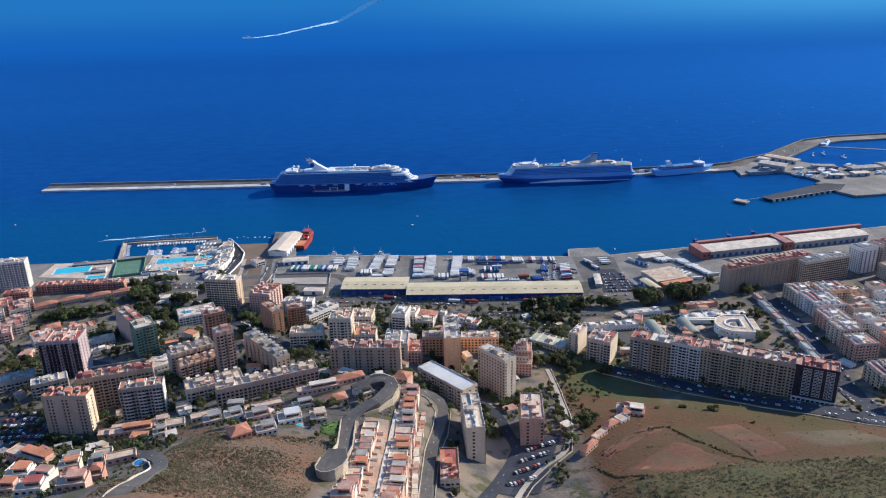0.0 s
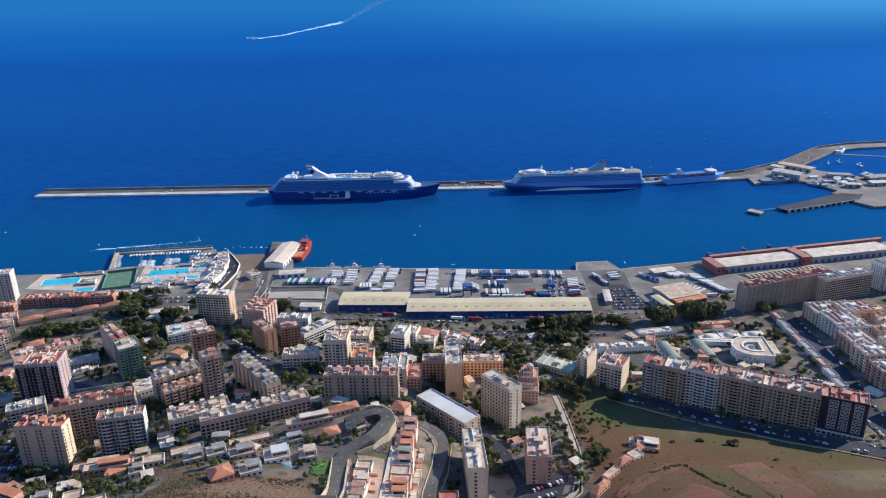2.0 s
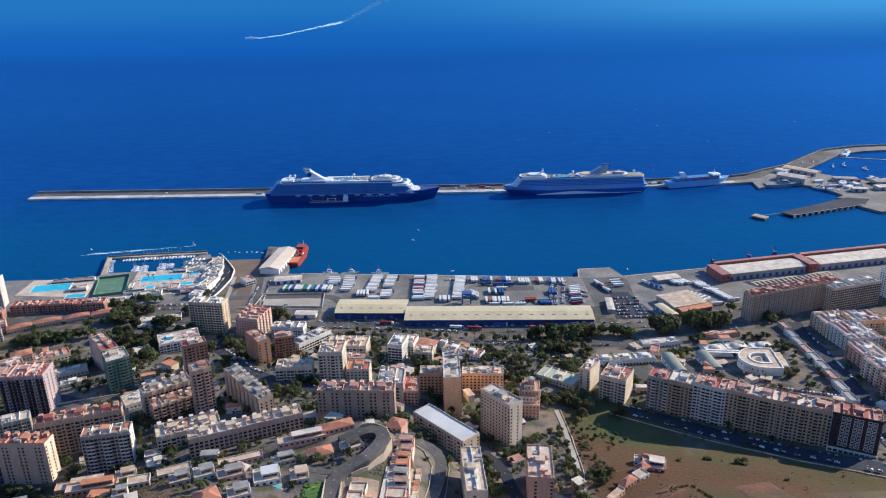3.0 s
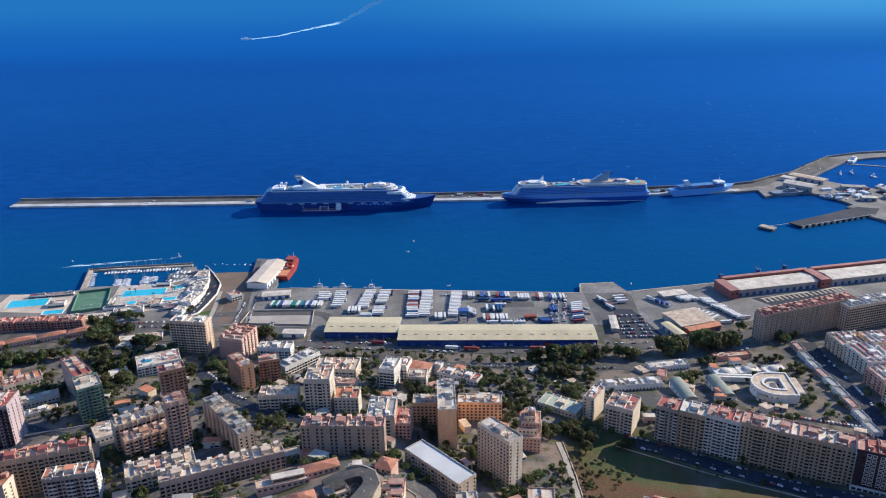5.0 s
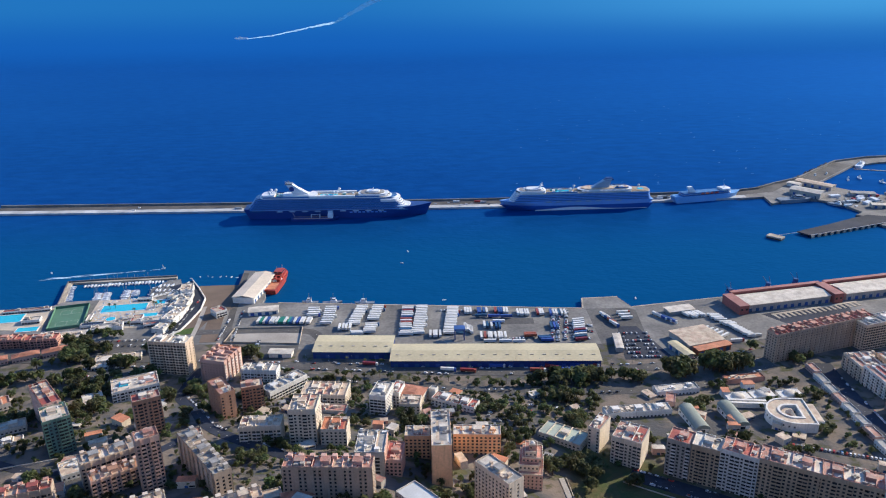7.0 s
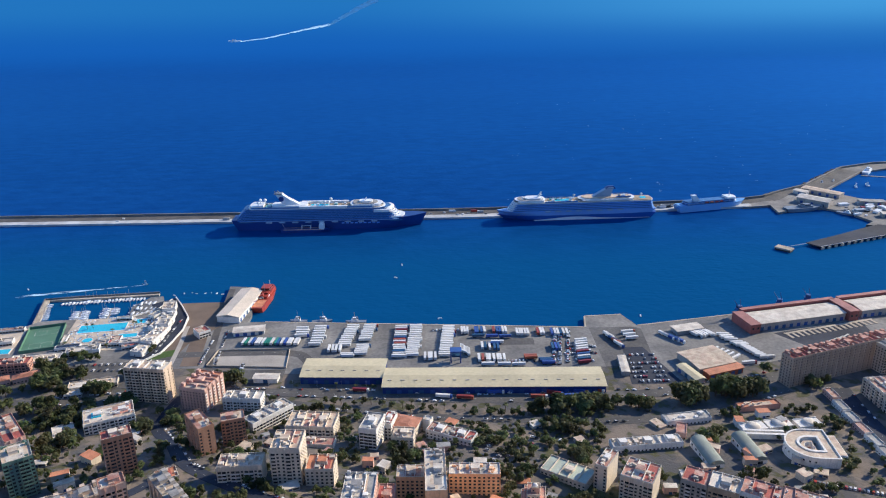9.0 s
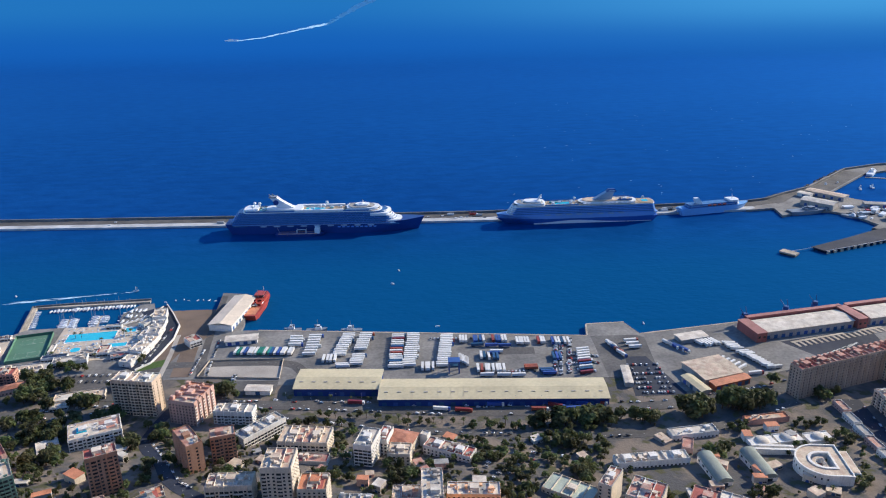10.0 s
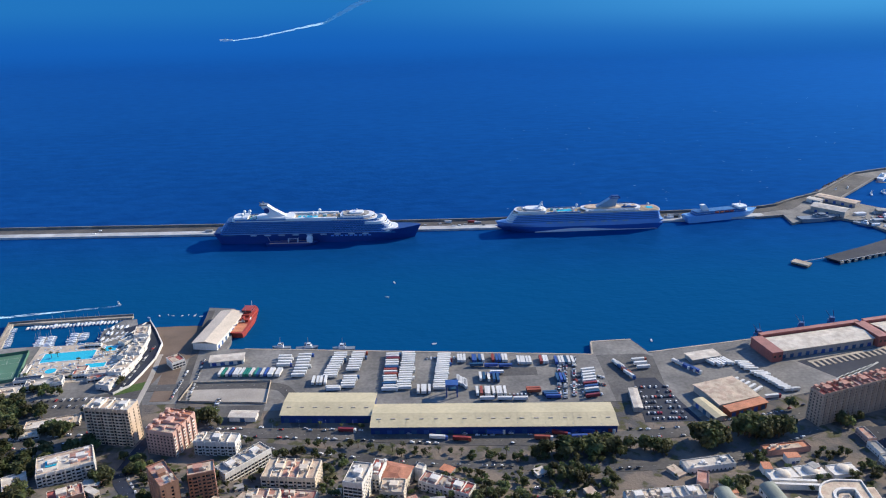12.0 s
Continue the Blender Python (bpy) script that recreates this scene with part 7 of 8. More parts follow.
for x, y in ((-430, 992), (-422, 961)):
    m4 = pose(x, y, 4.46, 0, 0, 16)
    for a, b, c, d in ((-12, 12, -5.5, -5.3), (-12, 12, 5.3, 5.5), (-12, -11.8, -5.5, 5.5), (11.8, 12, -5.5, 5.5), (-0.1, 0.1, -5.5, 5.5)):
        n = len(lines.v)
        lines.v += [tuple(m4 @ Vector(p)) for p in ((a, c, 0), (b, c, 0), (b, d, 0), (a, d, 0))]
        lines.f.append((n, n + 1, n + 2, n + 3))
solid("court_lines", lines, "paint", "white painted court lines", "court marking", kind="structure")
for x, y, r, w, d, h, wl, rf, lb in ((-408, 922, 8, 50, 19, 5, "white", "roof_white", "long white club hall with curved pale roof"), (-366, 940, 14, 34, 14, 6, "white", "roof_grey", "white club building with flat grey roof"), (-340, 962, 8, 12, 18, 5, "white", "roof_red", "white club building with a red roof"), (-322, 958, 8, 22, 10, 5, "white", "roof_white", "white club restaurant with flat roof"),
                                     (-318, 950, 20, 20, 8, 4, "white", "roof_pink", "low club house with pink terrace"), (-354, 958, 10, 20, 9, 4, "white", "roof_grey", "club changing rooms with grey solar roof"), (-464, 965, 10, 20, 11, 5, "white", "roof_grey", "white seaside bath house with grey roof"), (-484, 994, 10, 54, 7, 4, "white", "roof_red", "narrow seaside gallery with red roof"),
                                     (-248, 976, 40, 14, 16, 8, "white", "roof_red", "white harbour office with red roof")):
    block(lb, x, y, r, w, d, h, wl, rf, "g", "w", top="none", trim="white", name="club_building", group="club buildings by the shore")
for k in range(6):
    t = k / 5
    x, y = -302 + 22 * t - 26 * t * t, 940 + 104 * t
    block("white stepped club terrace building", x, y, 74 + 28 * t, 24, 15, 6 + 2.4 * (k % 2), "white", "roof_white", "sws", "sws", top="none", trim="white", name="club_terrace", group="club terraces")
pools = ((-369.5, 1000, 8, 26, 12.5), (-333, 979, 8, 10, 4.5), (-331, 1016, 8, 6, 6), (-374, 969, 0, 6, 6))
cl, beds, shades = random.Random(88), Shape(), Shape()
for k in range(520):
    x, y = cl.uniform(-402, -304), cl.uniform(950, 1024)
    if taken_early(x, y) or any(abs(x - p) < hw + 1.5 and abs(y - q) < hd + 1.5 for p, q, _, hw, hd in pools):
        continue
    if cl.random() < 0.16:
        shades.disc(x, y, 1.5, 6.6, 7.2, 8, 0.1).tube((x, y, 4.4), (x, y, 7.0), 0.08, 5)
    else:
        beds.box(x - 0.9, x + 0.9, y - 0.35, y + 0.35, 4.5, 4.9)
solid("pool_loungers", beds, "paleblue", "white and pale blue loungers round the pools", "loungers", kind="stuff")
solid("parasols", shades, "white", "white parasols on the club terrace", "parasols", kind="stuff")
for x, y, r, w, d, h, wl, rf, lb in ((-386, 948, 10, 26, 8, 5, "white", "solar", "white club wing under dark solar panels"), (-306, 1000, 84, 30, 9, 7, "white", "roof_white", "white stepped club gallery above the drive"), (-316, 1030, 60, 20, 10, 5, "white", "roof_grey", "low white boat store beside the slipway"),
                                     (-398, 968, 100, 20, 5, 4, "white", "roof_white", "narrow white changing row by the courts"), (-352, 1022, 4, 18, 5, 4, "white", "roof_white", "narrow white bar beside the pool")):
    block(lb, x, y, r, w, d, h, wl, rf, "g", "w", top="none", trim="white", name="club_building", group="club buildings by the shore")
wall2 = [(-292, 920), (-281, 934), (-277, 959), (-274, 990), (-278, 1024), (-296, 1058), (-311, 1083)]
solid("club_road", Shape().prism(wall2 + [(-335, 1064), (-306, 1020), (-300, 985), (-304, 945), (-312, 930)], -2, 4.42), "asphalt", "grey asphalt drive round the club terraces", "road", kind="structure")
solid("sea_wall", line_band(wall2, -0.5, 0.6, -2, 6.2), "white", "white curved sea wall above the beach", "wall", kind="structure")
solid("sea_wall", line_band([(-345, 1030), (-322, 1050), (-314, 1078)], -0.5, 0.6, 0, 5.6), "white", "white curved wall beside the slipway", "wall", kind="structure")
solid("beach", Shape().prism([(-281, 928), (-264, 922), (-258, 955), (-236, 1004), (-258, 1012), (-273, 990), (-276, 959)], -3, 4.24), "sand", "brown sand behind the sea wall", "beach", kind="structure")
mole = [(-455, 1016), (-475, 1088), (-440, 1092), (-338, 1101)]
solid("marina_mole", line_band(mole, -3, 3, -4, 2.6), "quaywall", "pale marina mole with a narrow walkway", "mole", kind="structure")
solid("marina_mole_wall", line_band(mole, 2, 3.2, 2, 4.6), "concrete", "low wall on the marina mole", "wall", kind="structure")
for p, q in (((-412, 1030), (-418, 1056)), ((-378, 1033), (-384, 1064)), ((-346, 1036), (-350, 1080))):
    solid("pontoon", line_band([p, q], -1.2, 1.2, -0.3, 0.7), "paving", "floating timber pontoon with boats", "pontoon", kind="structure")
solid("slipway", Shape().prism([(-352, 1030), (-318, 1062), (-330, 1092), (-345, 1090), (-358, 1062)], -4, 3), "concrete", "concrete boat slipway", "slipway", kind="structure")
yhull = hull(9, 2.9, 1.3, fine=0.5, sheer=0.4, n=10, keel=-0.5).mesh("hull", "shipwhite")
ycab = Shape().box(-2, 2, -0.9, 0.9, 1.3, 2.0).mesh("cabin", "shipwhite")
ymast = Shape().tube((0.5, 0, 1.3), (0.5, 0, 13), 0.15, 5).mesh("mast", "steel")
yboom = Shape().tube((0.4, 0, 2.4), (-3.2, 0, 2.4), 0.12, 5).mesh("boom", "shipblue")
br = random.Random(8)


def yacht(x, y, rot, sail=True, size=1.0, z=0.0):
    ob = solid("sailing_boat" if sail else "motor_boat", yhull, "shipwhite", "small white %s moored in the marina" % ("sailing boat" if sail else "motor boat"), "boat", "boats in the marina", at=pose(x, y, z, 0, 0, rot) @ Matrix.Scale(size, 4))
    part("cabin", ycab, "shipwhite", ob)
    if sail:
        part("mast", ymast, "steel", ob)
        part("boom", yboom, "shipblue", ob)


for k in range(24):
    f = k / 23
    yacht(-452 + 98 * f, 1079 + 11.5 * f, -83 + br.uniform(-6, 6), br.random() < 0.7, br.uniform(0.7, 1.25))
for k in range(9):
    yacht(-453 - 1.7 * k, 1034 + 5.2 * k, 20 + br.uniform(-8, 8), br.random() < 0.6, br.uniform(0.6, 1.1))
for (x0, y0), (x1, y1) in (((-412, 1030), (-418, 1056)), ((-378, 1033), (-384, 1064)), ((-346, 1036), (-350, 1080))):
    for k in range(6):
        f = (k + 0.5) / 6
        for sd in (-1, 1):
            if br.random() < 0.85:
                yacht(x0 + (x1 - x0) * f + sd * 6, y0 + (y1 - y0) * f, (0 if sd > 0 else 180) + br.uniform(-6, 6), br.random() < 0.7, br.uniform(0.75, 1.25))
for k in range(9):
    yacht(-318 + 9 * k + br.uniform(-3, 3), 1104 + br.uniform(-4, 10), br.uniform(0, 360), False, br.uniform(0.3, 0.55))
for k in range(16):
    yacht(-350 + 5.5 * (k % 6) + br.uniform(-1, 1), 1040 + 15 * (k // 6) + br.uniform(-2, 2), 80 + br.uniform(-12, 12), br.random() < 0.5, br.uniform(0.6, 0.9), 3.5)
for x, y in ((-37, 1144), (-30, 1190), (20, 1015), (257, 1010), (-520, 1130), (-700, 1200)):
    yacht(x, y, br.uniform(0, 360), False, 0.6)


# ---- foam, wakes and the two fast boats ----
def foam_trail(p, q, w0, w1, n, seed, z=0.06, slope=None):
    s, fr = Shape(), random.Random(seed)
    p, q = Vector(p), Vector(q)
    d = (q - p).normalized()
    nn = Vector((-d.y, d.x))
    for k in range(n):
        f = fr.random() ** 1.6
        w = w0 + (w1 - w0) * f
        c = p + (q - p) * f + nn * fr.gauss(0, 0.3) * w
        l, h = fr.uniform(0.5, 1.3) * w * 1.6, fr.uniform(0.12, 0.3) * w * (1 - 0.6 * f)
        m = len(s.v)
        zz = z + 0.02 * fr.random()
        for a in range(7):
            t = 2 * math.pi * a / 7
            r = fr.uniform(0.7, 1.2)
            v = c + d * (l * r * math.cos(t)) + nn * (h * r * math.sin(t))
            s.v.append((v.x, v.y, zz + (slope(v.y) if slope else 0)))
        s.f.append(tuple(range(m, m + 7)))
    return s


def churned(points, w0, w1, n, seed):
    """Foam patches along a bent line on the far sea, thickest at its start."""
    s, fr = Shape(), random.Random(seed)
    pts = [Vector(p) for p in points]
    for k in range(n):
        f = fr.random() ** 1.25
        g = f * (len(pts) - 1)
        i = min(int(g), len(pts) - 2)
        d = (pts[i + 1] - pts[i]).normalized()
        nn = Vector((-d.y, d.x))
        w = w0 + (w1 - w0) * f
        c = pts[i].lerp(pts[i + 1], g - i) + nn * fr.gauss(0, 0.28) * w
        l, h, m = fr.uniform(0.8, 2.0) * w, fr.uniform(0.10, 0.22) * w, len(s.v)
        for a in range(8):
            t, r = math.pi * a / 4, fr.uniform(0.65, 1.2)
            v = c + d * (l * r * math.cos(t)) + nn * (h * r * math.sin(t))
            s.v.append((v.x, v.y, rise(v.y) + 0.06 + 0.02 * fr.random()))
        s.f.append(tuple(range(m, m + 8)))
    return s


WAKE = [(-990, 4345), (-856, 4411), (-718, 4532), (-546, 4651), (-471, 4794), (-395, 4914), (-314, 5011)]
solid("wake", churned(WAKE[:4], 11, 24, 420, 5), "foam", "long white wake of a fast ferry far out", "wake", kind="stuff")
solid("wake", churned(WAKE[3:], 26, 44, 110, 6), "foam_old", "fading pale streak of an old wake", "wake", kind="stuff")
workboat(WAKE[0][0] - 22, WAKE[0][1] - 3, 190, 70, "shipwhite", "shipwhite", "fast_ferry", "far white fast ferry drawing a long wake", 3).location.z = rise(WAKE[0][1]) - 1
solid("wake", foam_trail((-372, 1137), (-520, 1108), 1.0, 6, 110, 6), "foam", "white wake of a small motor boat", "wake", kind="stuff")
workboat(-369, 1138, 12, 6, "shipwhite", "shipwhite", "motor_boat", "small white motor boat under way", 1)
caps = Shape()
fr = random.Random(77)
for k in range(150):
    y = 1480 + 1100 * fr.random() ** 1.3
    x = fr.uniform(0.15, 0.95) * (y * 0.62)
    if fr.random() > 0.35 + 0.65 * (x / (y * 0.6) + 0.75) / 1.6 or y < 1500 + max(0, x - 600) * 1.1:
        continue
    m, l = len(caps.v), fr.uniform(0.8, 2.6)
    for a in range(6):
        t = 2 * math.pi * a / 6
        caps.v.append((x + l * math.cos(t) * fr.uniform(0.7, 1.2), y + l * 0.28 * math.sin(t) * fr.uniform(0.6, 1.2), 0.08))
    caps.f.append(tuple(range(m, m + 6)))
solid("whitecaps", caps, "foam", "scattered small white wave crests", "waves", kind="stuff")


# ---- trees ----
def leaves(centres, count, size, seed, flat=0.8):
    s, tr = Shape(), random.Random(seed)
    for cx, cy, cz, r in centres:
        for k in range(count):
            u = Vector((tr.gauss(0, 1), tr.gauss(0, 1), tr.gauss(0, 1) * flat)).normalized() * r * tr.uniform(0.55, 1.05)
            n = (u.normalized() + Vector((tr.uniform(-0.7, 0.7), tr.uniform(-0.7, 0.7), tr.uniform(-0.2, 0.9)))).normalized()
            a = n.orthogonal().normalized() * size * tr.uniform(0.6, 1.3)
            b = n.cross(a).normalized() * size * tr.uniform(0.5, 1.1)
            c = Vector((cx, cy, cz)) + u
            m = len(s.v)
            s.v += [tuple(c - a), tuple(c - b * 0.6 + a * 0.1), tuple(c + a), tuple(c + b)]
            s.f.append((m, m + 1, m + 2, m + 3))
    return s


TREES = []
for seed in range(4):
    tr = random.Random(seed + 50)
    cs = [(tr.uniform(-2.2, 2.2), tr.uniform(-2.2, 2.2), tr.uniform(3.6, 6.6), tr.uniform(1.2, 2.1)) for k in range(8)]
    trunk = Shape().tube((0, 0, -1.5), (0.1, 0.1, 3.4), 0.32, 7, 0.2)
    for cx, cy, cz, r in cs[:5]:
        trunk.tube((0.1, 0.1, 2.6), (cx * 0.7, cy * 0.7, cz - 0.3), 0.13, 5, 0.05)
    TREES.append((trunk.mesh("trunk", "bark"), leaves(cs, 46, 0.82, seed).mesh("crown", "leaf")))
ptrunk = Shape().tube((0, 0, -1.5), (0.3, 0, 7.5), 0.28, 7, 0.2).mesh("trunk", "bark")
pf, tr = Shape(), random.Random(3)
for k in range(16):
    a, el = 2 * math.pi * k / 16, tr.uniform(-0.1, 0.8)
    pts = []
    for j in range(5):
        f = j / 4
        rr_ = 2.8 * f
        pts.append(Vector((0.3 + math.cos(a) * rr_, math.sin(a) * rr_, 7.5 + el * rr_ - 1.5 * f * f)))
    sd = Vector((-math.sin(a), math.cos(a), 0))
    pf.loft([[tuple(p - sd * w), tuple(p + Vector((0, 0, 0.12))), tuple(p + sd * w)] for p, w in zip(pts, (0.1, 0.45, 0.5, 0.4, 0.05))])
PALM = (ptrunk, pf.mesh("fronds", "leaf"))
tn = random.Random(21)


def taken(x, y, pad=1.0):
    """Whether a building or a road stands at a place."""
    for bx, by, rot, hw, hd in FOOT:
        if abs(x - bx) < 60 and abs(y - by) < 60:
            q = Matrix.Rotation(-radians(rot), 2) @ Vector((x - bx, y - by))
            if abs(q.x) < hw + pad and abs(q.y) < hd + pad:
                return True
    p = Vector((x, y))
    for line, wide in ROADS.values():
        for a, b in zip(line, line[1:]):
            a, b = Vector(a), Vector(b)
            f = max(0.0, min(1.0, (p - a).dot(b - a) / (b - a).length_squared))
            if (a + (b - a) * f - p).length < wide / 2 + pad:
                return True
    return False


MASS, GROWN = {0: [], 1: [], 2: [], 3: []}, []


def tree(x, y, size=1.0, palm=False, free=False):
    if not free and taken(x, y, 0.6):
        return
    if not palm and (len(GROWN) >= 250 or tn.random() < 0.55):
        MASS[tn.randrange(4)].append((x, y, size))
        return
    GROWN.append(1)
    t, c = PALM if palm else TREES[tn.randrange(4)]
    ob = part("palm_tree" if palm else "tree", t, "bark", at=pose(x, y, ground(x, y), 0, 0, tn.uniform(0, 360)) @ Matrix.Diagonal((size, size, size * tn.uniform(0.85, 1.1), 1)))
    tagged(ob, "palm with a ring of green fronds beside the street" if palm else "leafy dark green tree with a rounded uneven crown", "tree", "trees of the town")
    part("fronds" if palm else "crown", c, "leaf", ob)


for x, y, n, sx, sy, lo, hi in (
    (-455, 812, 9, 14, 7, 0.8, 1.2), (-432, 818, 9, 14, 7, 0.8, 1.2), (-410, 829, 9, 12, 7, 0.8, 1.2), (-470, 846, 6, 12, 6, 0.7, 1.0), (-377, 898, 9, 16, 12, 0.9, 1.4), (-330, 842, 9, 16, 12, 0.9, 1.4), (-313, 859, 9, 16, 12, 0.9, 1.4), (-284, 827, 9, 16, 12, 0.9, 1.4), (-352, 839, 9, 16, 12, 0.9, 1.4), (-205, 867, 9, 8, 8, 0.9, 1.3), (-234, 809, 9, 8, 8, 0.9, 1.3), (-160, 776, 9, 8, 8, 0.9, 1.3), (-242, 782, 9, 8, 8, 0.9, 1.3), 
    (-363, 886, 9, 22, 7, 0.8, 1.2), (-100, 812, 9, 40, 4, 0.6, 1.0), (-20, 806, 9, 40, 4, 0.6, 1.0), (70, 796, 9, 34, 4, 0.6, 1.0),
    (-327, 852, 9, 34, 8, 0.9, 1.3), (-310, 800, 14, 14, 22, 0.9, 1.4), (-340, 800, 10, 14, 20, 0.9, 1.4), (-367, 825, 8, 26, 10, 0.9, 1.4), (-305, 745, 10, 18, 22, 0.9, 1.3), (-375, 868, 10, 20, 10, 0.9, 1.4), (-300, 885, 4, 10, 6, 1, 1.3),
    (-227, 790, 9, 14, 14, 0.8, 1.1), (-205, 735, 8, 14, 16, 0.7, 1.1), (-190, 870, 7, 10, 8, 1.0, 1.5), (-118, 665, 7, 10, 12, 0.7, 1.0), (-98, 605, 9, 12, 14, 0.7, 1.0), (-130, 640, 6, 12, 10, 0.6, 0.9), (-28, 576, 7, 10, 8, 0.6, 0.9), (-22, 780, 5, 6, 14, 0.8, 1.1), (-18, 735, 6, 5, 14, 0.8, 1.2),
    (66, 690, 12, 26, 18, 0.7, 1.0), (78, 740, 16, 34, 22, 0.6, 0.9), (130, 770, 14, 26, 12, 0.8, 1.1), (125, 722, 8, 14, 8, 0.8, 1.1), (128, 650, 12, 12, 16, 0.8, 1.2), (95, 655, 6, 8, 10, 0.7, 1.0), (165, 640, 9, 18, 6, 0.8, 1.1), (182, 690, 5, 6, 10, 0.8, 1.0),
    (150, 806, 22, 40, 6, 1.2, 1.6), (200, 806, 8, 16, 5, 1.0, 1.4), (250, 812, 14, 14, 7, 1.6, 2.2), (300, 822, 16, 18, 7, 1.6, 2.2), (348, 862, 6, 10, 8, 1.1, 1.5), (245, 745, 7, 10, 12, 0.7, 1.1), (262, 690, 6, 16, 6, 0.7, 1.0), (300, 672, 6, 20, 5, 0.6, 0.9), (345, 690, 5, 12, 16, 0.6, 0.9), (362, 760, 6, 8, 24, 0.6, 0.9),
    (370, 838, 6, 14, 6, 0.9, 1.2), (270, 790, 5, 24, 8, 0.5, 0.8), (340, 790, 5, 22, 8, 0.5, 0.8), (205, 660, 3, 5, 5, 0.8, 1.0), (-290, 620, 10, 10, 22, 0.7, 1.0), (-240, 600, 10, 12, 20, 0.7, 1.0), (-270, 575, 10, 24, 8, 0.6, 0.9), (-300, 522, 14, 28, 7, 0.6, 0.9), (-200, 545, 10, 16, 10, 0.5, 0.8),
    (-345, 560, 6, 8, 14, 0.6, 0.9), (-420, 660, 10, 24, 16, 0.7, 1.1), (-360, 735, 10, 20, 12, 0.7, 1.0), (-250, 720, 6, 12, 12, 0.7, 1.0), (-440, 820, 9, 20, 14, 0.8, 1.2), (38, 520, 9, 5, 26, 0.6, 0.9), (36, 610, 6, 12, 8, 0.6, 0.9), (24, 545, 4, 10, 8, 0.6, 0.9), (98, 520, 10, 6, 36, 0.5, 0.8), (118, 570, 26, 9, 46, 0.25, 0.45), (140, 600, 8, 16, 16, 0.25, 0.5), (86, 450, 10, 8, 14, 0.3, 0.5), (120, 520, 14, 8, 14, 0.3, 0.6), (-110, 490, 8, 30, 8, 0.4, 0.6), (-180, 515, 10, 34, 8, 0.4, 0.6), (-260, 440, 14, 44, 24, 0.4, 0.7), (-90, 465, 4, 5, 14, 0.4, 0.6),
    (40, 590, 5, 6, 8, 0.35, 0.8), (60, 560, 6, 10, 10, 0.5, 0.8), (12, 600, 5, 10, 8, 0.6, 0.8), (-170, 655, 6, 10, 12, 0.7, 1.0), (-140, 705, 5, 12, 8, 0.7, 0.9), (-70, 715, 5, 14, 6, 0.7, 0.9), (-10, 715, 6, 12, 8, 0.7, 1.0), (440, 880, 5, 20, 5, 0.9, 1.2), (-360, 925, 5, 20, 4, 0.8, 1.0), (-296, 940, 4, 8, 6, 0.7, 0.9),
):
    for k in range(int(n * 1.7)):
        tree(x + tn.gauss(0, 0.55) * sx, y + tn.gauss(0, 0.55) * sy, tn.uniform(lo, hi) * 1.25)
for k in range(46):
    x = -150 + 9.5 * k
    if x > 250:
        break
    tree(x + tn.uniform(-2, 2), 826 - (x + 60) * 0.145 - 4 + tn.uniform(-1.5, 1.5), tn.uniform(0.7, 1.1), tn.random() < 0.5)
    if k % 2:
        tree(x + tn.uniform(-2, 2), 842 - (x + 60) * 0.06 + 9 + tn.uniform(-1, 1), tn.uniform(0.6, 0.9), tn.random() < 0.4)
for x, y in ((-330, 1000), (-326, 1004), (-334, 1003), (-392, 955), (-344, 948), (-386, 998), (-380, 999), (-352, 985), (205, 648), (300, 690), (310, 690), (-130, 655), (-95, 650)):
    tree(x, y, 0.9, True)

# gardens and street trees between the houses
for k in range(5600):
    x, y = tn.uniform(-460, 400), tn.uniform(400, 800)
    if (180 < x < 395 and y > 640 and k % 5) or bare(x, y) > 0.2 or taken(x, y, 1.2) or noise.noise(Vector((x, y, 7)) * 0.02) < -0.22 or (-60 < x < 0 and y < 512) or (14 < x < 112 and y < 500) or (-112 < x < -66 and 440 < y < 482):
        continue
    MASS[tn.randrange(4)].append((x, y, tn.choice((0.35, 0.45, 0.55, 0.7, 0.9))))
for k, spots in MASS.items():
    tr = random.Random(k + 50)
    cs = [(tr.uniform(-2.2, 2.2), tr.uniform(-2.2, 2.2), tr.uniform(3.4, 6.4), tr.uniform(1.3, 2.1)) for _ in range(7)]
    crown, trunk = leaves(cs, 26, 1.0, k).mesh("crown", "leaf"), TREES[k][0]
    for src, key in ((crown, "leaf"), (trunk, "bark")):
        cv, cf = [tuple(v.co) for v in src.vertices], [tuple(p.vertices) for p in src.polygons]
        s = Shape()
        for x, y, size in spots:
            m, g, t = len(s.v), ground(x, y), tn.uniform(0, 6.28)
            c, n = math.cos(t) * size, math.sin(t) * size
            s.v += [(x + c * a - n * b, y + n * a + c * b, g + q * size) for a, b, q in cv]
            s.f += [tuple(m + i for i in f) for f in cf]
        solid("garden_trees" if key == "leaf" else "garden_trunks", s, key, "dense green garden trees and shrubs between houses" if key == "leaf" else "thin brown trunks of the garden trees", "trees", kind="stuff")

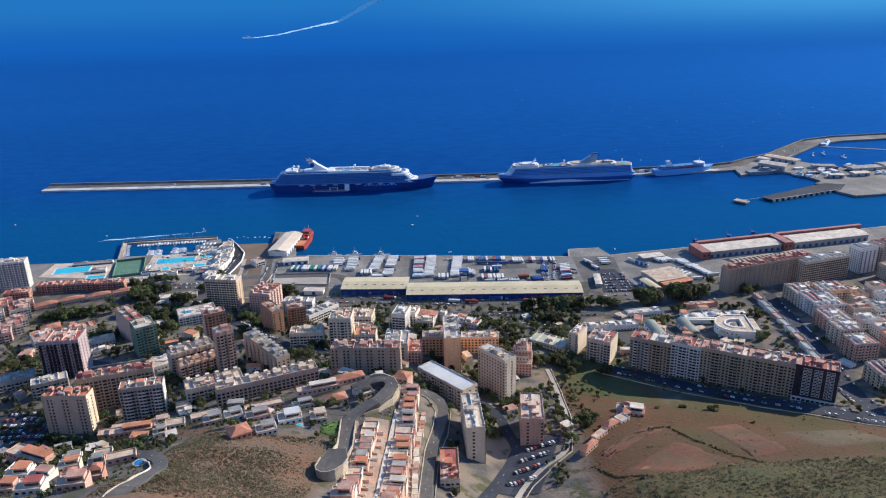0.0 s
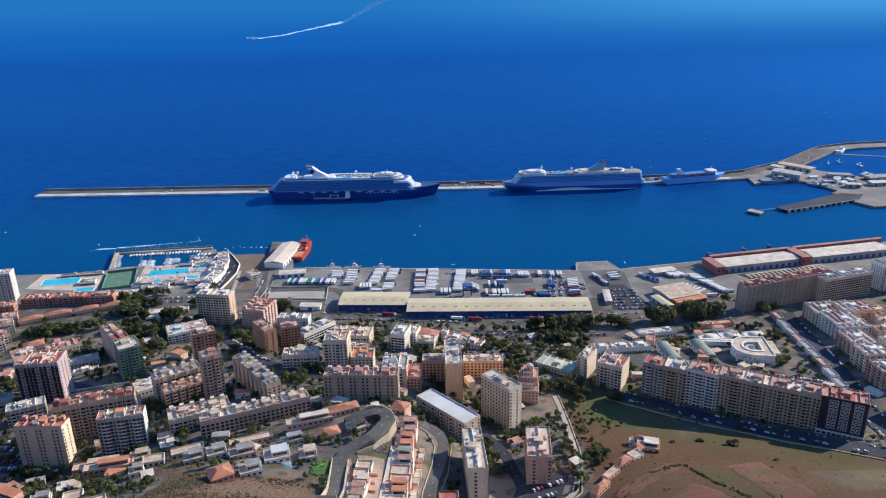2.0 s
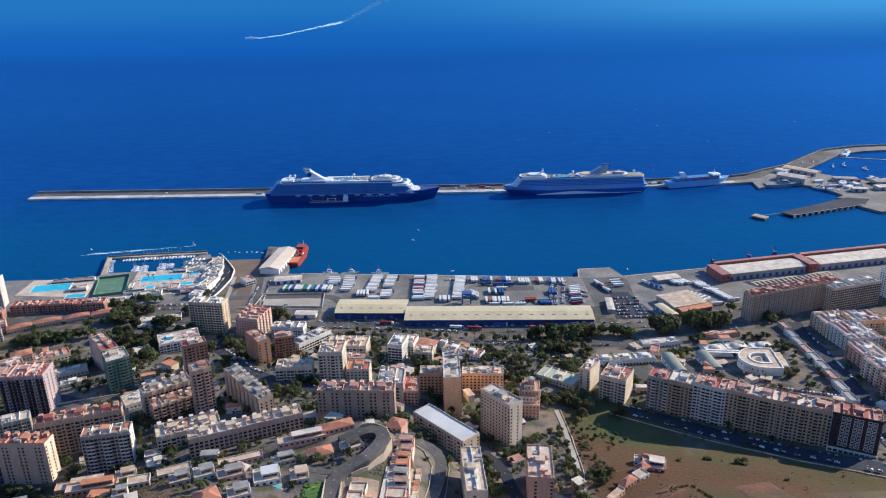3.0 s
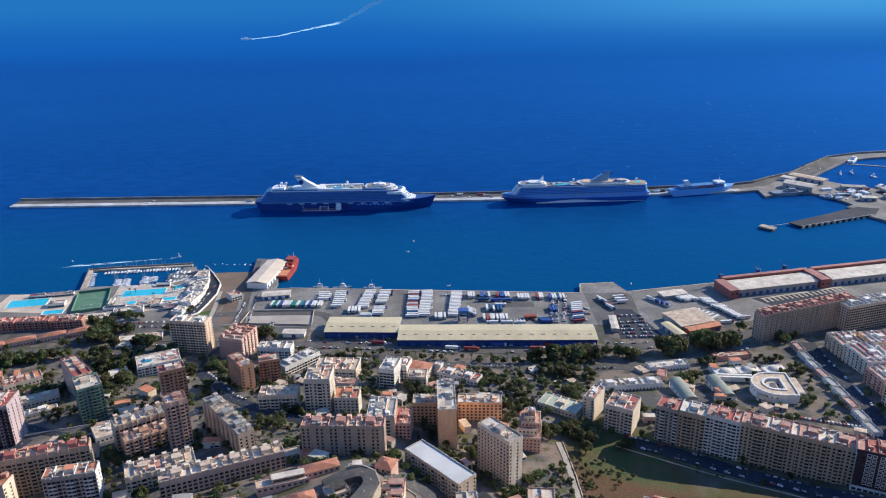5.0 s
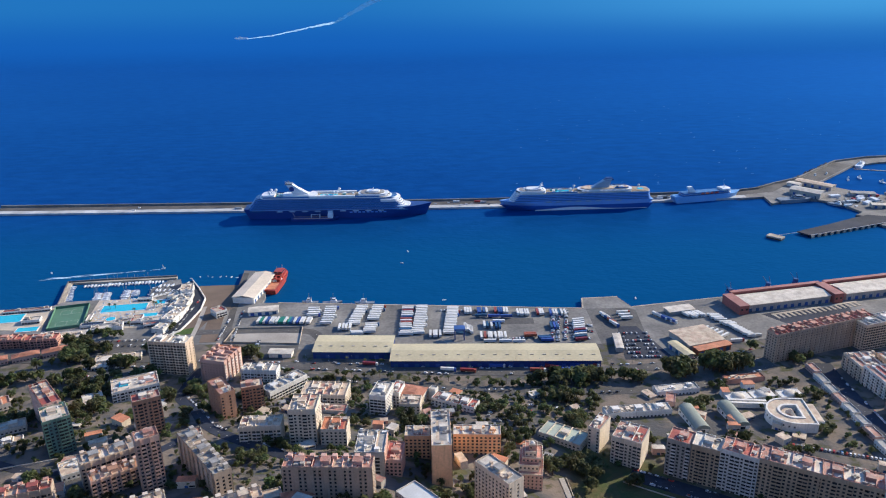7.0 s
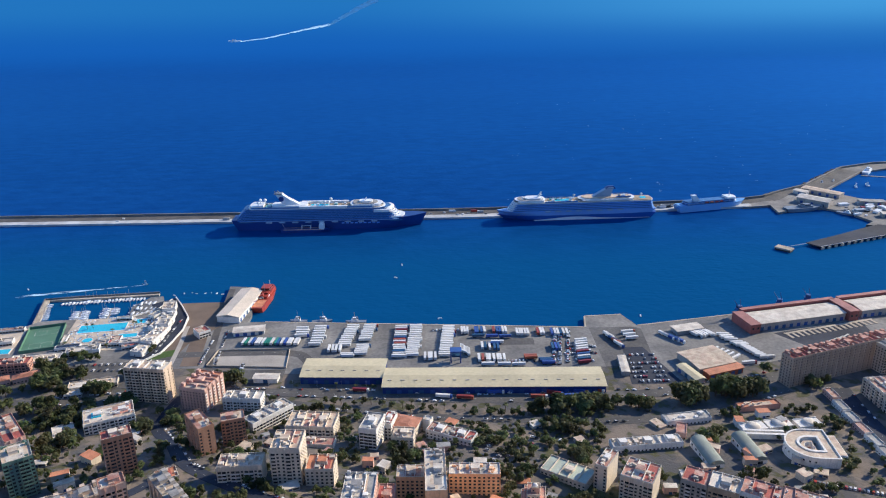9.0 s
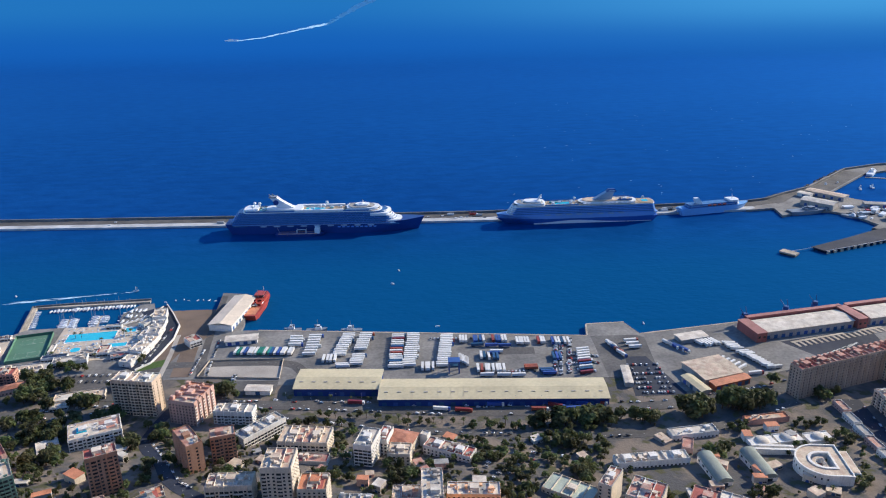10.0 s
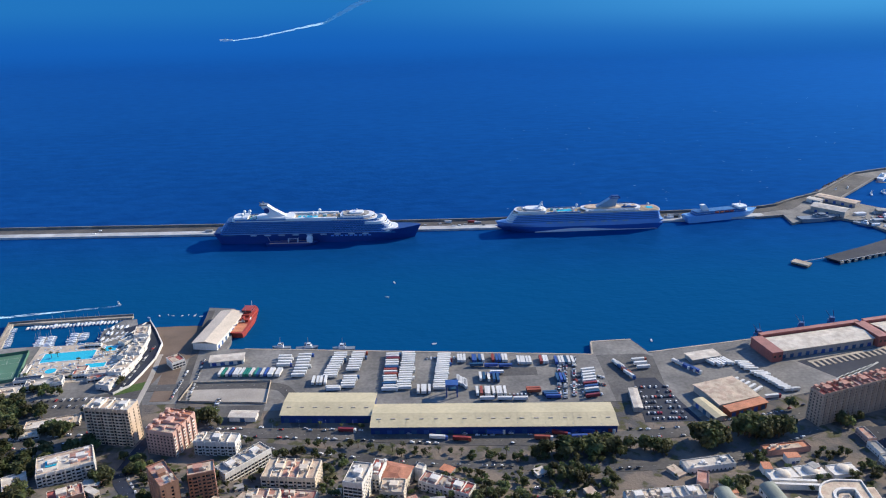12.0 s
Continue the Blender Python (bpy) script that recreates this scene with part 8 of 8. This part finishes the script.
# sheds and garages in the yards
hr = random.Random(40)
made = 0
while made < 110:
    x, y = hr.uniform(-440, 395), hr.uniform(430, 795)
    w, d = hr.uniform(6, 14), hr.uniform(5, 9)
    if bare(x, y) > 0.1 or taken(x, y, 6) or grassy(x, y) > 0.1 or (50 < x < 110 and 700 < y < 760) or (100 < x < 130 and y < 640):
        continue
    made += 1
    h = hr.choice((3, 3, 3.5, 6, 6.5))
    FOOT.append((x, y, 0, w / 2, d / 2))
    wl = hr.choice(("white", "cream", "greywall", "pinkish"))
    ob = thing("outbuilding", "small %s outbuilding with flat roof in a yard" % {"white": "white", "cream": "cream", "greywall": "grey", "pinkish": "pink"}[wl], "building", pose(x, y, ground(x, y), 0, 0, hr.choice((25, -30, 0, 115)) + hr.uniform(-6, 6)), "outbuildings of the town")
    part("wall", Shape().box(-w / 2, w / 2, -d / 2, d / 2, -4, h), wl, ob)
    part("roof", Shape().box(-w / 2 - 0.25, w / 2 + 0.25, -d / 2 - 0.25, d / 2 + 0.25, h, h + 0.3), hr.choice(("roof_white", "roof_grey", "roof_orange", "roof_beige", "roof_pink")), ob)
    part("door", Shape().box(-1.2, 1.2, -d / 2 - 0.05, -d / 2 + 0.1, 0, 2.3), "bluebox", ob)
    part("window", Shape().box(1.8, w / 2 - 0.4, -d / 2 - 0.05, -d / 2 + 0.1, 1.0, 2.3), "glass", ob) if w > 7 else None

# scrub on the hillsides, too dense to count
scrub, sr = [], random.Random(9)
while len(scrub) < 21000:
    x, y = (sr.uniform(-205, -74), sr.uniform(300, 490)) if sr.random() < 0.5 else (sr.uniform(100, 480), sr.uniform(350, 560))
    b = bare(x, y)
    if b < 0.5:
        continue
    if x > 0 and sr.random() > (1.0 if y < 420 + min(x - 140, 90) * 0.16 + 14 * noise.noise(Vector((x, y, 3)) * 0.03) else 0.025):
        continue
    r = sr.uniform(0.25, 0.75) * (1.6 if sr.random() < 0.08 else 1) if x < 0 else sr.uniform(0.35, 1.0) * (1.7 if sr.random() < 0.06 else 1)
    scrub.append((x, y, ground(x, y) + r * 0.3, r))
for kind, pick in (("leaf_dry", [c for k, c in enumerate(scrub) if k % 4]), ("leaf_grey", [c for k, c in enumerate(scrub) if not k % 4])):
    s = Shape()
    for k, c in enumerate(pick):
        one = leaves([c], 7, c[3] * 0.75, k, 0.6)
        m = len(s.v)
        s.v += one.v
        s.f += [tuple(m + i for i in q) for q in one.f]
    solid("scrub", s, kind, "low dry scrub scattered over bare slopes", "scrub", kind="stuff")
def plot(a, b, name, label, material, rise=0.45, n=14):
    """A strip of ground draped over the land between two edges, each a pair of corners."""
    rows = []
    for j in range(n + 1):
        p = Vector(a[0]).lerp(Vector(a[1]), j / n)
        q = Vector(b[0]).lerp(Vector(b[1]), j / n)
        row = []
        for k in range(n + 1):
            c = p.lerp(q, k / n) + Vector((noise.noise(Vector((j * 0.9, k * 0.9, rise))), noise.noise(Vector((j * 0.9, k * 0.9, 5)))) ) * 3.0
            edge = min(j, k, n - j, n - k) == 0
            z = ground(c.x, c.y) + (1.3 * bare(c.x, c.y) * noise.noise(Vector((c.x, c.y, 0)) * 0.03) if c.y < 470 else 0)
            row.append((c.x, c.y, z + (-0.5 if edge else rise)))
        rows.append(row)
    return solid(name, Shape().loft(rows), material, label, "field", kind="structure", smooth=True)


plot(((-86, 449), (-85, 464)), ((-71.5, 447), (-73, 468)), "lawn", "bright green garden lawn beside the hairpin road", "lawngreen", 0.5)
plot(((207, 508), (219, 440)), ((242, 521), (250, 446)), "ploughed_field", "red brown ploughed strip of field", "furrows")
plot(((124, 430), (166, 420)), ((177, 478), (206, 438)), "ploughed_field", "red brown ploughed field below the hedge", "furrows")
plot(((112, 462), (120, 452)), ((168, 512), (176, 500)), "ploughed_field", "ochre strip of bare field", "furrows", 0.4)
plot(((262, 500), (270, 452)), ((330, 508), (340, 462)), "fallow_field", "fallow field with dry grass", "fallow", 0.4)
rock_bits, rb = Shape(), random.Random(37)
for k in range(1500):
    x, y = rb.uniform(-200, -78), rb.uniform(300, 470)
    if bare(x, y) < 0.5:
        continue
    r = rb.uniform(0.15, 0.5) * (2 if rb.random() < 0.06 else 1)
    z = ground(x, y) + 1.3 * noise.noise(Vector((x, y, 0)) * 0.03)
    rock_bits.disc(x, y, r, z - 0.5, z + r * 0.6, 5, r * 0.55)
solid("hillside_stones", rock_bits, "stone", "pale brown stones scattered over the hillside", "stones", kind="stuff")
# rows of agave and rubble along the old field walls, and three lone bushes
for line in (((179, 507), (190, 475), (208, 445), (222, 430)), ((108, 448), (119, 426), (140, 418)), ((150, 490), (176, 506))):
    s = Shape()
    for (x0, y0), (x1, y1) in zip(line, line[1:]):
        for k in range(34):
            f = sr.random()
            x, y = x0 + (x1 - x0) * f + sr.uniform(-1.2, 1.2), y0 + (y1 - y0) * f + sr.uniform(-1.2, 1.2)
            one = leaves([(x, y, ground(x, y) + 0.5, sr.uniform(0.5, 1.1))], 9, 0.7, k, 0.9)
            m = len(s.v)
            s.v += one.v
            s.f += [tuple(m + i for i in q) for q in one.f]
    solid("field_hedge", s, "leaf", "ragged hedge of agave along a field wall", "hedge", kind="stuff")
low, lo = Shape(), random.Random(61)
for k in range(700):
    x, y = lo.uniform(-340, -176), lo.uniform(315, 500)
    if bare(x, y) > 0.1 or taken(x, y, 0.5):
        continue
    one = leaves([(x, y, ground(x, y) + 0.7, lo.uniform(0.8, 1.7))], 14, 0.8, k, 0.85)
    m = len(low.v)
    low.v += one.v
    low.f += [tuple(m + i for i in q) for q in one.f]
solid("garden_shrubs", low, "leaf", "green shrubs and hedges in the villa gardens", "shrubs", kind="stuff")
for x, y, r, words in ((231, 545, 4.4, "wide dark green bush alone in the field"), (207, 552, 2.8, "round dry green bush in the field"), (254, 520, 1.8, "small dark bush beside the ploughed strip"), (171, 551, 2.4, "green bush beside the hillside villa"), (184, 548, 1.6, "low scrubby bush in the field")):
    g1, spread = ground(x, y), random.Random(int(x))
    puffs = [(x + spread.uniform(-0.8, 0.8) * r, y + spread.uniform(-0.6, 0.6) * r, g1 + spread.uniform(0.2, 0.55) * r, spread.uniform(0.3, 0.5) * r) for _ in range(9)]
    solid("bush", leaves(puffs, 60, 0.9, int(x), 0.9), "leaf", words, "bush")

# dark blue asphalt stands for the shade over this car park
lot2 = Shape().loft([[(x, y, ground(x, y) + 0.3) for x in range(-380, -318, 6)] for y in range(528, 574, 5)])
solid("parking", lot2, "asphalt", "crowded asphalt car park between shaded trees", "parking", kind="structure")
# ---- cars ----
CARS = {}
for key in ("carpaint", "carwhite", "cardark", "carred"):
    body = Shape()
    body.loft([[(x, -0.85, z0), (x, 0.85, z0), (x, 0.88, z1), (x, -0.88, z1)] for x, z0, z1 in ((-2.1, 0.5, 0.85), (-2.0, 0.35, 0.95), (0, 0.3, 0.98), (1.3, 0.32, 0.92), (2.05, 0.4, 0.75))], closed=True)
    body.f += [(0, 1, 2, 3), (19, 18, 17, 16)]
    body.f = [tuple(reversed(q)) for q in body.f]
    body.box(-1.35, 0.35, -0.68, 0.68, 1.4, 1.47)
    CARS[key] = body.mesh("body", key)
cabin = Shape()
cabin.loft([[(-1.75, -0.8, 0.95), (1.0, -0.8, 0.95), (1.0, 0.8, 0.95), (-1.75, 0.8, 0.95)], [(-1.35, -0.66, 1.4), (0.35, -0.66, 1.4), (0.35, 0.66, 1.4), (-1.35, 0.66, 1.4)]], closed=True)
CABIN = cabin.mesh("cabin", "glass")
WHEEL = Shape().tube((0, -0.11, 0), (0, 0.11, 0), 0.32, 10).mesh("wheel", "black")
gear = Shape().prism([(-1.65, -0.88), (-0.95, -0.88), (-0.95, -0.5), (0.95, -0.5), (0.95, -0.88), (1.65, -0.88), (1.65, 0.88), (0.95, 0.88), (0.95, 0.5), (-0.95, 0.5), (-0.95, 0.88), (-1.65, 0.88)], 0.0, 0.62)
GEAR = gear.mesh("running_gear", "black")
vr = random.Random(17)
WORD = {"carpaint": "silver grey", "carwhite": "white", "cardark": "dark", "carred": "red"}


PARKED = []


def car(x, y, rot, g=None, where="parked beside the street"):
    if len(PARKED) >= 300 or any(abs(x - a) < 1.9 and abs(y - b) < 1.9 for a, b in PARKED):
        return
    PARKED.append((x, y))
    key = vr.choice(("carpaint", "carwhite", "carwhite", "cardark", "carpaint", "carred"))
    z = (ground(x, y) + 0.42 if g is None else g)
    ob = solid("car", CARS[key], key, "%s car %s" % (WORD[key], where), "car", "cars of the town", at=pose(x, y, z, 0, 0, rot))
    part("cabin", CABIN, "glass", ob)
    if y > 620:
        return
    if y > 520:
        part("running_gear", GEAR, "black", ob)
        return
    for wx in (-1.3, 1.3):
        for wy in (-0.8, 0.8):
            part("wheel", WHEEL, "black", ob, at=pose(wx, wy, 0.32))


pr = random.Random(77)
for r_ in range(5):
    for k in range(17):
        if pr.random() < 0.8:
            car(-374 + k * 3.1 + r_, 533 + r_ * 8.2 + pr.uniform(-0.3, 0.3), 96 + pr.uniform(-3, 3), where="in a crowded car park")


def along(points, gap, off, chance, g=0.24):
    pts = [Vector(p) for p in points]
    for a, b in zip(pts, pts[1:]):
        d = (b - a)
        n = Vector((-d.y, d.x)).normalized()
        for k in range(int(d.length / gap)):
            if vr.random() < chance:
                c = a + d * ((k + 0.5) * gap / d.length) + n * off
                w = abs(off) + 1
                z = max(ground(c.x + s * n.x * w, c.y + s * n.y * w) for s in (-1, 0, 1)) + g
                car(c.x, c.y, math.degrees(math.atan2(d.y, d.x)) + vr.uniform(-3, 3), z)


for r_, (x, y) in enumerate(((52, 440), (60, 456), (66, 470), (72, 484))):
    for k in range(8):
        if vr.random() < 0.75:
            car(x - 6 + 2.9 * k, y + vr.uniform(-0.3, 0.3) + 0.9 * k, 105, ground(x - 6 + 2.9 * k, y) + 0.7, "parked on the asphalt car park")
for r_ in range(7):
    for k in range(12):
        if vr.random() < 0.6:
            car(212 + 2.8 * k, 853 + 9 * r_ + vr.uniform(-0.3, 0.3), 80, 4.26, "parked on the harbour car park")
for r_ in range(5):
    for k in range(9):
        if vr.random() < 0.5:
            car(153 + 2.6 * k - 1.0 * r_, 896 + 8.6 * r_, 78, 4.22, "parked in close ranks on the yard")
for k in range(22):
    car(75 + vr.gauss(0, 18), 738 + vr.gauss(0, 14), vr.uniform(0, 180), None, "parked under trees")
for k in range(26):
    car(300 + 2.8 * k, 683 - 1.1 * k, 60, ground(300 + 2.8 * k, 683 - 1.1 * k) + 0.1, "parked behind the long row")
for k in range(34):
    car(-400 + 3.4 * k, 900 + 12 * (k % 2) + vr.uniform(-1, 1), 80, 4.28, "parked before the club")
for k in range(16):
    car(-352 + vr.gauss(0, 14), 540 + vr.gauss(0, 12), vr.uniform(0, 180), None, "parked at the foot of the hill")
R = {k: v[0] for k, v in ROADS.items()}
along(R["avenue"][1:-1], 8, 8.5, 0.35)
along(R["avenue"][1:-1], 8, -8.5, 0.3)
along(R["avenue"][1:-1], 18, 3, 0.25)
along(R["avenue"][1:-1], 18, -3, 0.25)
along(R["lower_avenue"], 7, 3, 0.5)
along(R["shade_street"], 5.5, 6, 0.5)
along(R["shade_street"], 5.5, -6, 0.5)
along(R["right_street"], 6, 8, 0.35)
along(R["right_street"], 6, -8, 0.35)
along(R["bend"][2:], 6, 3, 0.6)
along(R["valley"], 6, 3, 0.7)
along(R["cross_street"], 6, 4, 0.6)
along(R["left_street"], 6, 3, 0.5)
along(R["low_street"], 6, 3.5, 0.7)
along(R["quay_road"], 14, 3, 0.3)
for x, y, r, c in ((-60, 846, -8, "redbox"), (40, 828, -8, "redbox"), (20, 831, -8, "whitebox"), (110, 826, -6, "redbox"), (126, 832, -20, "redbox"), (150, 834, -20, "bluebox"), (166, 836, -25, "redbox"), (142, 826, 2, "bluebox"), (70, 836, 0, "bluebox"), (140, 818, 0, "redbox")):
    trailer(x, y, r, c, True, ground(x, y) + 0.3)
# distant parked cars, too many and too small to pick apart
far_cars, fc = Shape(), random.Random(90)
for line, off, gap in ((R["avenue"][1:-1], 6.2, 6.5), (R["avenue"][1:-1], -6.2, 7), (R["right_street"], 8, 6), (R["right_street"], -8, 6), (R["lower_avenue"], -3, 7), (R["shade_street"], -6, 5.5), (R["shade_street"], 6, 5.5), (R["cross_street"], 4, 6)):
    pts = [Vector(p) for p in line]
    for a, b in zip(pts, pts[1:]):
        d = b - a
        n = Vector((-d.y, d.x)).normalized()
        for k in range(int(d.length / gap)):
            c = a + d * ((k + 0.5) * gap / d.length) + n * off
            if fc.random() < 0.5 and not any(abs(c.x - p) < 4.5 and abs(c.y - q) < 4.5 for p, q in PARKED):
                t = math.atan2(d.y, d.x)
                m4 = pose(c.x, c.y, max(ground(c.x + s_ * n.x * 8, c.y + s_ * n.y * 8) for s_ in (-1, 0, 1)) + 0.24, 0, 0, math.degrees(t))
                for src in (CARS["carwhite"], CABIN):
                    m = len(far_cars.v)
                    far_cars.v += [tuple(m4 @ v.co) for v in src.vertices]
                    far_cars.f += [tuple(m + i for i in p.vertices) for p in src.polygons]
solid("parked_cars", far_cars, "carisland", "ranks of small parked cars along the streets", "cars", kind="stuff")
yc, yq = Shape(), random.Random(52)
for x0, y0, x1, y1, n, rot in ((149, 969, 135, 888, 30, 5), (155, 969, 141, 888, 30, 5), (164, 968, 149, 886, 30, 5), (166, 934, 188, 926, 9, 95), (162, 920, 186, 912, 9, 95), (160, 900, 182, 895, 9, 95), (-186, 905, -186, 860, 16, 0),
                           (-288, 930, -284, 1020, 22, 85), (-232, 905, -232, 990, 14, 85), (-215, 905, -222, 990, 12, 85), (12, 975, 60, 974, 12, 90), (-172, 958, -140, 956, 10, 90), (60, 900, 120, 899, 16, 90)):
    for k in range(n):
        if yq.random() < 0.15:
            continue
        f = k / n
        x, y, t = x0 + (x1 - x0) * f, y0 + (y1 - y0) * f, radians(rot + yq.uniform(-3, 3))
        c, sn = math.cos(t), math.sin(t)
        m = len(yc.v)
        one = Shape().box(-2.1, 2.1, -0.88, 0.88, 0.25, 0.95).prism([(-1.4, -0.8), (1.0, -0.8), (1.0, 0.8), (-1.4, 0.8)], 0.95, 1.5, 0.8)
        yc.v += [(x + a * c - b * sn, y + a * sn + b * c, 4.45 + q) for a, b, q in one.v]
        yc.f += [tuple(m + i for i in f_) for f_ in one.f]
solid("yard_cars", yc, "carisland", "tight ranks of parked cars in the harbour yard", "cars", kind="stuff")
# street lamps along the avenue
lp_ = Shape().tube((0, 0, -0.5), (0, 0, 9), 0.12, 6, 0.07).tube((0, 0, 9), (1.6, 0, 9.4), 0.06, 5).mesh("pole", "steel")
lh = Shape().box(1.3, 2.2, -0.16, 0.16, 9.3, 9.45).mesh("lamp_head", "steel")
for k in range(17):
    x = -150 + 24 * k
    y = 839 - (x + 60) * 0.07 if x < 200 else 826 + (x - 200) * 0.26
    ob = thing("street_lamp", "slim grey steel street lamp on the avenue", "lamp", pose(x, y + 11.5, ground(x, y) + 0.1, 0, 0, 270), "street lamps of the avenue")
    part("pole", lp_, "steel", ob)
    part("lamp_head", lh, "steel", ob)
